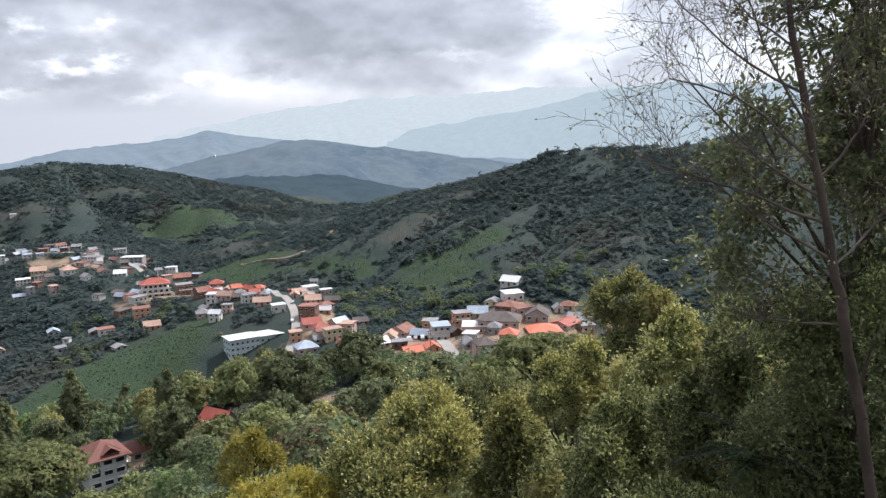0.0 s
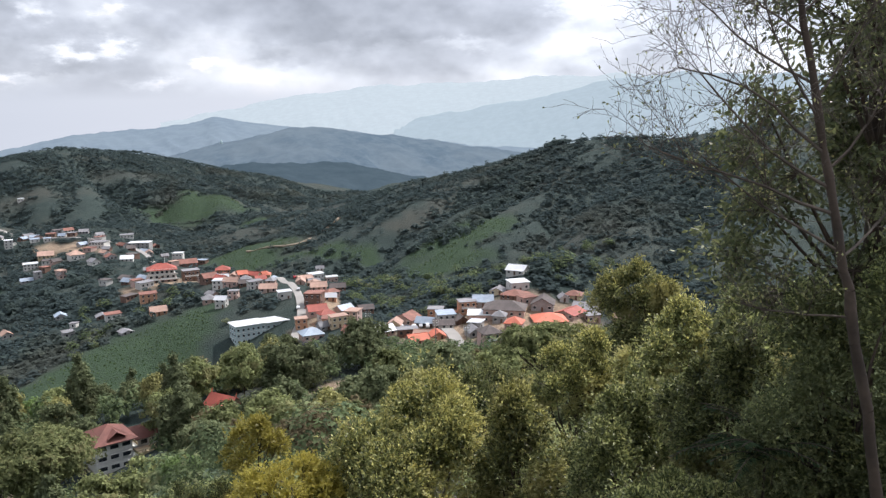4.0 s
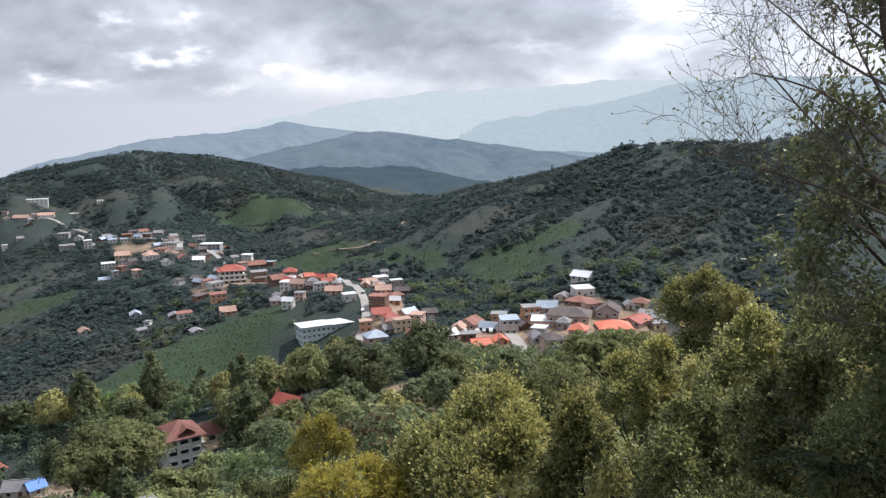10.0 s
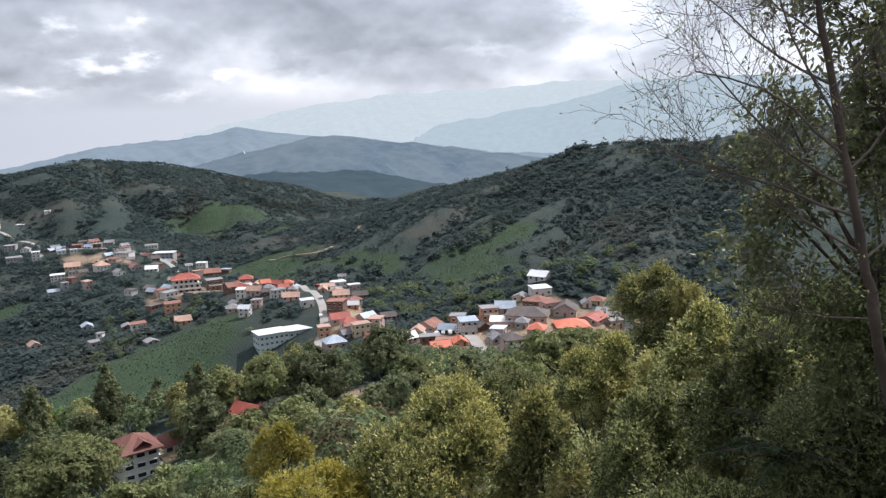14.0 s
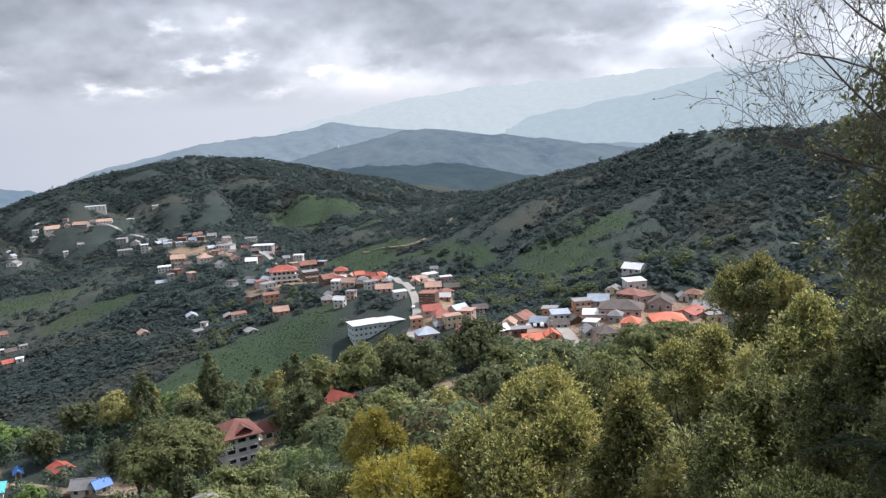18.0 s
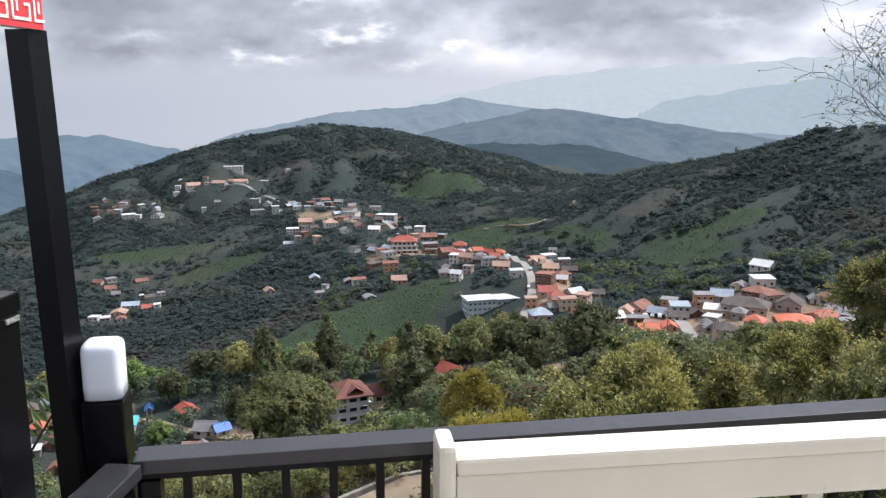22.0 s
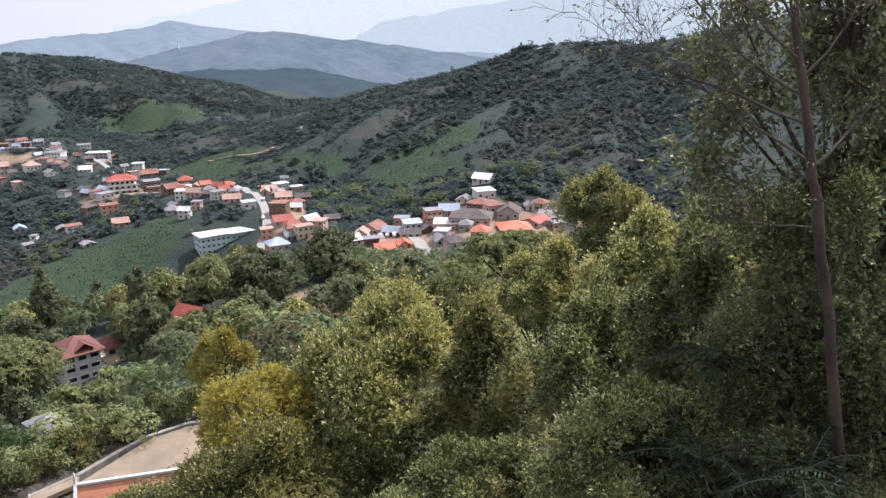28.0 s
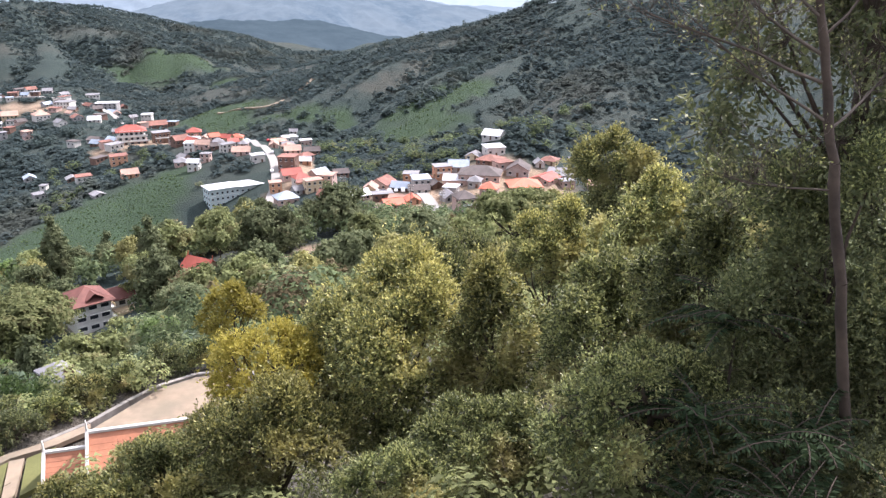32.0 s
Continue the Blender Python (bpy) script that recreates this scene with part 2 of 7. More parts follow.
def leaf_mat(name, dark, light, dry=None, dry_share=0.0, rough=0.45, through=0.35, spread=0.5):
    """Leaves: a shade per leaf, light passing through, patches of drier growth."""
    m, nt, p = node_mat(name)
    geo = nt.nodes.new("ShaderNodeNewGeometry")
    col = ramp_node(nt, geo.outputs["Random Per Island"], [(0.0, scaled(dark, 0.75)), (0.40, dark), (0.85, light), (1.0, scaled(light, 1.3))] if rough < 0.6 else [(0.0, dark), (0.8, light), (1.0, scaled(light, 1.3))])
    n = noise_node(nt, spread, 3.0)
    if dry:
        col = mix_node(nt, ramp_node(nt, n.outputs[0], [(0.62 - dry_share * 0.35, (0, 0, 0)), (0.70 - dry_share * 0.2, (1, 1, 1))]), col, dry)
    else:
        col = mix_node(nt, n.outputs[0], scaled(dark, 1.1), col)
    info = nt.nodes.new("ShaderNodeObjectInfo")
    hue, rng = nt.nodes.new("ShaderNodeHueSaturation"), nt.nodes.new("ShaderNodeMapRange")
    rng.inputs["To Min"].default_value, rng.inputs["To Max"].default_value = 0.72, 1.3
    nt.links.new(info.outputs["Random"], rng.inputs["Value"])
    nt.links.new(rng.outputs[0], hue.inputs["Value"])
    nt.links.new(col, hue.inputs["Color"])
    nt.links.new(hue.outputs[0], p.inputs["Base Color"])
    p.inputs["Roughness"].default_value = rough
    p.inputs["Specular IOR Level"].default_value = 0.42 if rough < 0.6 else 0.06
    tr, mx = nt.nodes.new("ShaderNodeBsdfTranslucent"), nt.nodes.new("ShaderNodeMixShader")
    nt.links.new(hue.outputs[0], tr.inputs[0])
    mx.inputs[0].default_value = through
    nt.links.new(p.outputs[0], mx.inputs[1])
    nt.links.new(tr.outputs[0], mx.inputs[2])
    nt.links.new(mx.outputs[0], nt.nodes["Material Output"].inputs[0])
    return m


def chipped(name, colour, under):
    """Old gloss paint: faint brush grain, grime in patches and small chips down to the grey undercoat."""
    m = surface(name, colour, 0.42, 0.0, 18, 3.0, 0.05, 0.08, 0.03, scaled(colour, 0.90))
    nt = m.node_tree
    p = nt.nodes["Principled BSDF"]
    old = p.inputs["Base Color"].links[0].from_socket
    spots, where = noise_node(nt, 60, 5, 0.65), noise_node(nt, 5.0, 3, 0.55)
    mask = ramp_node(nt, spots.outputs[0], [(0.55, (0, 0, 0)), (0.62, (0.8, 0.8, 0.8))])
    zone = ramp_node(nt, where.outputs[0], [(0.60, (0, 0, 0)), (0.68, (1, 1, 1))])
    chips = mix_node(nt, 1.0, mask, zone, "MULTIPLY")
    nt.links.new(mix_node(nt, chips, old, under), p.inputs["Base Color"])
    return m


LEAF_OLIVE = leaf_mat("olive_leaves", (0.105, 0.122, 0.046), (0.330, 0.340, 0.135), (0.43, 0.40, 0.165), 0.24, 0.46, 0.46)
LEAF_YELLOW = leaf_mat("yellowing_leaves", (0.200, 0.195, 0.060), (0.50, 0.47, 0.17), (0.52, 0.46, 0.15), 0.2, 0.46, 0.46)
LEAF_GOLD = leaf_mat("golden_leaves", (0.330, 0.290, 0.060), (0.640, 0.560, 0.140), None, 0, 0.46, 0.50)
LEAF_GREEN = leaf_mat("green_leaves", (0.082, 0.103, 0.043), (0.330, 0.354, 0.142), (0.396, 0.360, 0.162), 0.18, 0.46, 0.44)
LEAF_DARK = leaf_mat("dark_leaves", (0.100, 0.120, 0.054), (0.330, 0.345, 0.155), None, 0, 0.46, 0.44)
LEAF_FRESH = leaf_mat("fresh_leaves", (0.06, 0.10, 0.035), (0.17, 0.24, 0.075), None, 0, 0.42, 0.38)
LEAF_RUSTY = leaf_mat("reddish_shrub_leaves", (0.11, 0.11, 0.04), (0.25, 0.23, 0.085), (0.27, 0.17, 0.07), 0.35, 0.5, 0.35)
LEAF_DRY = leaf_mat("dry_brush", (0.12, 0.095, 0.05), (0.22, 0.18, 0.10), (0.20, 0.14, 0.08), 0.3, 0.7, 0.25)
# far foliage lifted and blued: haze put into the leaf colour
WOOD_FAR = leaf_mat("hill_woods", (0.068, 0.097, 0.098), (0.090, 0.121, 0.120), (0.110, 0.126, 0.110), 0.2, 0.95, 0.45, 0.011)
CROP_LEAF = leaf_mat("tea_bushes", (0.078, 0.112, 0.046), (0.110, 0.152, 0.060), None, 0, 0.9, 0.35, 0.03)
# belt trees carry the same haze in their bluish green
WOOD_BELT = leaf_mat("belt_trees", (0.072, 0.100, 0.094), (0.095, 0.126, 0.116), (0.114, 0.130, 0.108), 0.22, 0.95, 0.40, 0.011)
WOOD_GULLY = leaf_mat("gully_woods", (0.050, 0.073, 0.053), (0.090, 0.119, 0.077), (0.117, 0.128, 0.083), 0.14, 0.8, 0.35, 0.10)
WOOD_MID = leaf_mat("valley_woods", (0.059, 0.084, 0.046), (0.140, 0.176, 0.084), (0.189, 0.192, 0.097), 0.14, 0.7, 0.32, 0.12)
LEAF_OLEANDER = leaf_mat("oleander_leaves", (0.10, 0.15, 0.055), (0.27, 0.34, 0.13), None, 0, 0.4, 0.35, 6.0)
LEAF_FERN = leaf_mat("fern_leaflets", (0.018, 0.032, 0.016), (0.052, 0.080, 0.036), None, 0, 0.65, 0.3)
BARK = surface("grey_brown_bark", (0.075, 0.055, 0.040), 0.9, 0, 14, 1.2, 0.4, 0.6)
TWIG = surface("pale_twigs", (0.125, 0.100, 0.078), 0.85, 0, 10, 1.0, 0.25, 0.2)

ROOFS = {
    "white": surface("white_sheet_roof", (0.60, 0.61, 0.63), 0.45, 0.0, 2, 0.25, 0.10),
    "grey": surface("grey_fibre_cement_roof", (0.235, 0.23, 0.24), 0.85, 0, 3, 0.3, 0.22),
    "dark": surface("dark_weathered_roof", (0.115, 0.095, 0.09), 0.85, 0, 3, 0.3, 0.25),
    "rust": surface("rust_brown_roof", (0.26, 0.115, 0.085), 0.8, 0, 3, 0.3, 0.28),
    "maroon": surface("maroon_tile_roof", (0.165, 0.062, 0.048), 0.75, 0, 4, 0.4, 0.25),
    "red": surface("red_tile_roof", (0.36, 0.085, 0.06), 0.7, 0, 4, 0.3, 0.22),
    "orange": surface("orange_red_tile_roof", (0.56, 0.15, 0.085), 0.7, 0, 4, 0.3, 0.15),
    "peach": surface("faded_terracotta_roof", (0.42, 0.27, 0.21), 0.8, 0, 3, 0.3, 0.2),
    "blue_grey": surface("blue_grey_sheet_roof", (0.32, 0.38, 0.46), 0.55, 0, 3, 0.3, 0.2),
    "blue": surface("blue_sheet_roof", (0.07, 0.20, 0.52), 0.5, 0, 3, 0.3, 0.15),
    "teal": surface("teal_sheet_roof", (0.09, 0.42, 0.46), 0.5, 0, 3, 0.3, 0.15),
}
WALLS = {
    "white": surface("white_plaster", (0.62, 0.60, 0.56), 0.85, 0, 5, 0.5, 0.12),
    "pink": surface("pinkish_plaster", (0.52, 0.37, 0.32), 0.85, 0, 5, 0.5, 0.15),
    "orange": surface("orange_plaster", (0.52, 0.29, 0.18), 0.85, 0, 5, 0.5, 0.15),
    "peach": surface("cream_plaster", (0.58, 0.46, 0.30), 0.85, 0, 5, 0.5, 0.13),
    "brown": surface("brown_boards", (0.20, 0.12, 0.09), 0.85, 0, 6, 0.6, 0.25),
    "grey": surface("grey_block_wall", (0.34, 0.33, 0.32), 0.9, 0, 5, 0.5, 0.18),
    "mint": surface("pale_blue_grey_render", (0.44, 0.53, 0.54), 0.8, 0, 4, 0.2, 0.12),
}
WINDOW_DARK = surface("dark_window_glass", (0.03, 0.035, 0.045), 0.12, 0, 3, 0.4, 0.2, 0.0)
DOOR_BROWN = surface("brown_door", (0.14, 0.075, 0.045), 0.6, 0, 12, 1.0, 0.3)
TRIM_WHITE = surface("white_trim", (0.72, 0.71, 0.68), 0.7, 0, 6, 1.0, 0.1)
ASPHALT = surface("worn_concrete_road", (0.30, 0.285, 0.265), 0.9, 0, 1.2, 0.08, 0.15, 0.1)
DIRT = surface("tan_dirt", (0.27, 0.21, 0.15), 0.95, 0, 1.7, 0.45, 0.30, 0.4, 0.05, (0.17, 0.145, 0.105))
LAWN = surface("mown_lawn", (0.125, 0.128, 0.042), 0.95, 0, 9.0, 0.5, 0.2, 0.4, 0.0)
CONCRETE = surface("weathered_concrete", (0.30, 0.28, 0.25), 0.9, 0, 5, 0.8, 0.32, 0.5)
BLACK_STEEL = surface("glossy_black_paint", (0.005, 0.005, 0.006), 0.24, 0.0, 24, 2.0, 0.3, 0.06, 0.0, (0.008, 0.008, 0.009), 0.22)
RAIL_STEEL = surface("dark_grey_rail_paint", (0.040, 0.041, 0.047), 0.26, 0.0, 24, 2.5, 0.25, 0.1, 0.0, None, 0.7)
CREAM = chipped("cream_bench_paint", (0.82, 0.77, 0.645), (0.48, 0.46, 0.42))
LAMP_WHITE = surface("milky_plastic", (0.80, 0.84, 0.93), 0.35, 0.0, 8, 3, 0.05, 0.02, 0.0)
SIGN_WHITE = surface("white_sign_vinyl", (0.92, 0.91, 0.88), 0.4, 0.0, 3, 1.2, 0.03, 0.02, 0.0)
SIGN_RED = surface("red_sign_print", (0.74, 0.06, 0.07), 0.45, 0.0, 6, 2, 0.08, 0.02, 0.0)
SIGN_YELLOW = surface("yellow_sign_print", (0.90, 0.72, 0.05), 0.45, 0.0, 6, 2, 0.06, 0.02, 0.0)
SIGN_MAROON = surface("maroon_sign_print", (0.20, 0.03, 0.02), 0.45, 0.0, 6, 2, 0.1, 0.02, 0.0)
SIGN_SHADOW = surface("grey_blue_sign_print", (0.36, 0.50, 0.56), 0.45, 0.0, 6, 2, 0.1, 0.02, 0.0)
DECK = surface("deck_concrete", (0.33, 0.30, 0.27), 0.85, 0, 10, 1.5, 0.2, 0.3)


def ground_mat():
    """Hillside ground: brush and dry soil, tilled and sown plots by the sheet's cover attribute, crop rows."""
    m, nt, p = node_mat("hillside_ground")
    at = nt.nodes.new("ShaderNodeAttribute")
    at.attribute_name = "cover"
    sep = nt.nodes.new("ShaderNodeSeparateColor")
    nt.links.new(at.outputs["Color"], sep.inputs[0])
    big, mid, fine = noise_node(nt, 0.012, 6, 0.6), noise_node(nt, 0.09, 5, 0.6), noise_node(nt, 0.9, 5, 0.65)
    # blue-tinged brush, its tint standing in for haze over the hills
    brush = ramp_node(nt, mid.outputs[0], [(0.30, (0.027, 0.041, 0.039)), (0.52, (0.036, 0.053, 0.048)), (0.70, (0.048, 0.062, 0.054))])
    brush = mix_node(nt, ramp_node(nt, big.outputs[0], [(0.48, (0, 0, 0)), (0.66, (1, 1, 1))]), brush, (0.055, 0.061, 0.052))
    green = ramp_node(nt, mid.outputs[0], [(0.3, (0.028, 0.052, 0.024)), (0.6, (0.037, 0.068, 0.030)), (0.75, (0.048, 0.078, 0.036))])
    tc, wave = nt.nodes.new("ShaderNodeTexCoord"), nt.nodes.new("ShaderNodeTexWave")
    mp = nt.nodes.new("ShaderNodeMapping")
    mp.inputs["Rotation"].default_value = (0, 0, radians(35))
    nt.links.new(tc.outputs["Object"], mp.inputs[0])
    nt.links.new(mp.outputs[0], wave.inputs["Vector"])
    wave.inputs["Scale"].default_value, wave.inputs["Distortion"].default_value, wave.inputs["Detail"].default_value = 0.16, 1.5, 3
    green = mix_node(nt, ramp_node(nt, wave.outputs[1], [(0.2, (0, 0, 0)), (0.7, (0.45, 0.45, 0.45))]), green, (0.045, 0.066, 0.046))
    earth = ramp_node(nt, mid.outputs[0], [(0.3, (0.095, 0.082, 0.068)), (0.65, (0.135, 0.112, 0.090))])
    dirt = ramp_node(nt, mid.outputs[0], [(0.3, (0.28, 0.20, 0.14)), (0.65, (0.40, 0.30, 0.21))])
    col = mix_node(nt, sep.outputs[0], brush, green)
    col = mix_node(nt, sep.outputs[1], col, earth)
    col = mix_node(nt, sep.outputs[2], col, dirt)
    col = mix_node(nt, ramp_node(nt, fine.outputs[0], [(0.35, (0, 0, 0)), (0.7, (0.5, 0.5, 0.5))]), col, (0.036, 0.045, 0.040))
    nt.links.new(col, p.inputs["Base Color"])
    p.inputs["Roughness"].default_value = 0.95
    p.inputs["Specular IOR Level"].default_value = 0.15
    b = nt.nodes.new("ShaderNodeBump")
    b.inputs["Strength"].default_value, b.inputs["Distance"].default_value = 0.7, 1.5
    nt.links.new(fine.outputs[0], b.inputs["Height"])
    nt.links.new(b.outputs[0], p.inputs["Normal"])
    return m


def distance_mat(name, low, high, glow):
    """Far ranges: a pale, glowing backdrop with haze painted into its colour, and faint woods and clearings."""
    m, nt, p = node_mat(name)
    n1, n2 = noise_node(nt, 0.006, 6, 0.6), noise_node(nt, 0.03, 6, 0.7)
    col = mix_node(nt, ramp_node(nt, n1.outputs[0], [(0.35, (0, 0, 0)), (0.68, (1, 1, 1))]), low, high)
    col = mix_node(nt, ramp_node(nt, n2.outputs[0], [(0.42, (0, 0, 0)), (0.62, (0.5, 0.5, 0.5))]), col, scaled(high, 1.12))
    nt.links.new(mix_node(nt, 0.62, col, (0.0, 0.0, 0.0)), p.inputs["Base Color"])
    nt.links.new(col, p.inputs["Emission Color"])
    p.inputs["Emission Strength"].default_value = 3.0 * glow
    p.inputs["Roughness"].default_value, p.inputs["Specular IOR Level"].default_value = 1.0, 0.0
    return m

# ---- landform: ridges as crest lines, joined by a soft maximum ----
# each ridge: crest points (x, y, z), side slope, depth at which its foot flattens
RIDGES = [
    ([(-260, -110, -92), (-100, -45, -42), (-35, -15, -9), (0, -9, -0.6), (40, -14, 1), (110, 0, 5), (260, 60, 15)], 0.50, 122),
    ([(9, 8, -5.0), (12, 20, -9.5), (20, 40, -18.5), (34, 80, -33), (42, 160, -57), (46, 250, -78), (40, 330, -92)], 0.36, 90),
    ([(75, 420, -77), (40, 340, -92), (-30, 372, -103), (-66, 450, -101), (-88, 484, -98.5), (-112, 497, -100), (-160, 528, -105), (-235, 640, -108), (-340, 820, -104)], 0.42, 62),
    ([(-100, 440, -105), (-145, 447, -108), (-155, 412, -113), (-168, 363, -118), (-180, 335, -119.5), (-190, 317, -122), (-198, 300, -126), (-208, 268, -138)], 0.33, 60),
    ([(-1010, 740, -240), (-941, 838, -212), (-836, 942, -170), (-776, 993, -129), (-708, 1042, -90), (-636, 1084, -87), (-590, 1110, -70), (-548, 1129, -55), (-494, 1148, -40), (-375, 1244, -66), (-271, 1322, -106), (-113, 1345, -140)], 0.22, 90),
    ([(-80, 796, -116), (-38, 849, -93), (28, 880, -78), (101, 874, -52), (155, 835, -31), (290, 760, -14), (420, 640, 14)], 0.30, 120),
    ([(-20, 1500, -128), (110, 1470, -100), (260, 1440, -60)], 0.25, 120),
    ([(-470, 560, -138), (-400, 660, -132), (-330, 800, -112)], 0.25, 60),
]
VALLEY = -215.0


LATTICE = np.random.default_rng(3).uniform(-1, 1, (256, 256))


def fbm(x, y, octaves=4, gain=0.5):
    """Smooth random relief, about -1 to 1, one unit across its largest swells."""
    total, amount = np.zeros(np.shape(x)), 1.0
    for k in range(octaves):
        u, v = x * 2 ** k + 17.3 * k, y * 2 ** k + 9.1 * k
        i, j = np.floor(u).astype(int), np.floor(v).astype(int)
        f, g = u - i, v - j
        f, g = f * f * (3 - 2 * f), g * g * (3 - 2 * g)
        c = LATTICE
        low = c[i % 256, j % 256] * (1 - f) + c[(i + 1) % 256, j % 256] * f
        high = c[i % 256, (j + 1) % 256] * (1 - f) + c[(i + 1) % 256, (j + 1) % 256] * f
        total, amount = total + amount * (low * (1 - g) + high * g), amount * gain
    return total


# folds on a flank: ridge number, heading of the count along it (x, y), spacing, depth, second spacing and depth
FOLDS = {4: (0.83, 0.55, 46.0, 19.0, 17.0, 5.5), 5: (1.0, -0.75, 37.0, 13.0, 13.0, 4.5)}


def height(x, y):
    """Ground level at x, y (numpy arrays)."""
    x, y = np.asarray(x, float), np.asarray(y, float)
    levels = [np.full(x.shape, VALLEY)]
    # the lookout's flanks end at the gully in front of the green spur
    past = -0.42 * (x + 130) + 0.91 * (y - 262)
    cut = np.minimum(0.7 * 8.0 * np.logaddexp(0.0, past / 8.0), 75.0) * np.clip((-30 - x) / 40, 0, 1)
    for number, (crest, slope, depth) in enumerate(RIDGES):
        best, gap = np.full(x.shape, -1e9), np.full(x.shape, 1e9)
        for (ax, ay, az), (bx, by, bz) in zip(crest, crest[1:]):
            dx, dy = bx - ax, by - ay
            s = np.clip(((x - ax) * dx + (y - ay) * dy) / (dx * dx + dy * dy), 0, 1)
            d = np.hypot(x - ax - s * dx, y - ay - s * dy)
            gap = np.minimum(gap, d)
            soft = np.minimum(30.0, 0.05 * np.hypot(ax, ay) + 2.0)
            d = np.sqrt(d * d + soft * soft) - soft
            best = np.maximum(best, az + s * (bz - az) - depth * (1 - np.exp(-slope * d / depth)) - 0.07 * d)
        if number < 2:
            best = best - cut
        if number in FOLDS:
            hx, hy, wide, deep, wide2, deep2 = FOLDS[number]
            u = hx * x + hy * y
            grow = np.clip((gap - 14) / 170, 0, 1)
            best = best - grow * deep * (1 - np.abs(np.sin(u / wide + 0.7 * np.sin(gap / 85.0) + 0.5 * np.sin(u / 140)))) ** 1.3
            best = best - grow * deep2 * (1 - np.abs(np.sin(u / wide2 + 1.1 * np.sin(gap / 47.0) + gap / 90.0)))
        levels.append(best)
    stack = np.stack(levels)
    top = stack.max(0)
    far = np.clip(np.hypot(x, y) / 250.0, 0.05, 1.0)
    soft = 5.0 * far
    z = top + soft * np.log(np.exp((stack - top) / soft).sum(0)) - soft * 0.25
    w = np.clip((np.hypot(x, y) - 60) / 500, 0, 1)
    z = z + w * (4.0 * np.sin(x / 71 + 1.3 * np.sin(y / 93)) * np.sin(y / 84 + 0.9 * np.sin(x / 57)) + 2.2 * np.sin(x / 27 + 2 * np.sin(y / 41)) * np.sin(y / 31))
    # the land falls away behind the western spur
    az, far = np.degrees(np.arctan2(x, y)), np.hypot(x, y)
    z = z - np.clip((far - 1300) * 0.2, 0, 120) * np.clip((-30 - az) / 8, 0, 1) * np.clip((az + 120) / 40, 0, 1)
    for px, py, deep, r in HOLLOWS:
        z = z - deep * np.exp(-((x - px) ** 2 + (y - py) ** 2) / (r * r))
    # open shelves cut into the slope: the lookout's own ground and the terrace below it
    for px, py, pz, r, e in SHELVES:
        k = np.clip((r + e - np.hypot(x - px, y - py)) / e, 0, 1)
        k = k * k * (3 - 2 * k)
        z = z * (1 - k) + pz * k
    return z


SHELVES = [(0.0, -4.0, -0.3, 4.6, 3.0), (-18.4, 32.4, -20.75, 4.4, 3.0), (-15.2, 35.4, -20.75, 5.2, 3.0), (-11.0, 39.8, -20.8, 5.0, 3.6)]
HOLLOWS = [(-135.0, 165.0, 26.0, 75.0), (-74.0, 205.0, 9.0, 50.0), (-58.0, 128.0, 7.5, 38.0), (-94.0, 368.0, 7.0, 24.0), (-943.0, 880.0, 52.0, 200.0)]

# ---- mesh helpers ----
def mesh_from(name, verts, faces, material=None, smooth=False, sides=4):
    """A mesh from arrays: verts (n, 3), faces (m, sides)."""
    me = bpy.data.meshes.new(name)
    verts, faces = np.asarray(verts, np.float32), np.asarray(faces, np.int32)
    me.vertices.add(len(verts))
    me.vertices.foreach_set("co", verts.ravel())
    me.loops.add(faces.size)
    me.loops.foreach_set("vertex_index", faces.ravel())
    me.polygons.add(len(faces))
    me.polygons.foreach_set("loop_start", np.arange(0, faces.size, sides, dtype=np.int32))
    me.polygons.foreach_set("use_smooth", np.full(len(faces), smooth))
    me.update(calc_edges=True)
    if material:
        me.materials.append(material)
    return me


def part(name, bm, material, parent, label=""):
    """Links a bmesh (or a ready mesh) as one mesh object under a thing or a part."""
    if isinstance(bm, bpy.types.Mesh):
        me = bm
    else:
        me = bpy.data.meshes.new(name)
        bm.normal_update()
        bm.to_mesh(me)
        bm.free()
    if material and not me.materials:
        me.materials.append(material)
    ob = new(name, me)
    ob.parent = parent
    if label:
        ob["label"] = label
    return ob


def thing(name, m, label, category, group="", kind=""):
    ob = new(name)
    ob.empty_display_size = 0.2
    ob.matrix_world = m
    return tagged(ob, label, category, group, kind)


def box_bm(x0, x1, y0, y1, z0, z1, bevel=0.0):
    bm = bmesh.new()
    bmesh.ops.create_cube(bm, size=1.0)
    bmesh.ops.transform(bm, matrix=Matrix.LocRotScale(((x0 + x1) / 2, (y0 + y1) / 2, (z0 + z1) / 2), None, (x1 - x0, y1 - y0, z1 - z0)), verts=bm.verts)
    if bevel:
        bmesh.ops.bevel(bm, geom=bm.edges[:], offset=bevel, segments=2, affect="EDGES", profile=0.6)
    return bm


def prism_bm(points, y0, y1):
    """A solid whose outline in x, z is given, from y0 to y1."""
    bm = bmesh.new()
    a = [bm.verts.new((x, y0, z)) for x, z in points]
    b = [bm.verts.new((x, y1, z)) for x, z in points]
    bm.faces.new(a)
    bm.faces.new(b[::-1])
    for i in range(len(points)):
        j = (i + 1) % len(points)
        bm.faces.new((a[j], a[i], b[i], b[j]))
    bmesh.ops.recalc_face_normals(bm, faces=bm.faces[:])
    return bm


def ground_z(x, y):
    return float(height(np.array([x]), np.array([y]))[0])


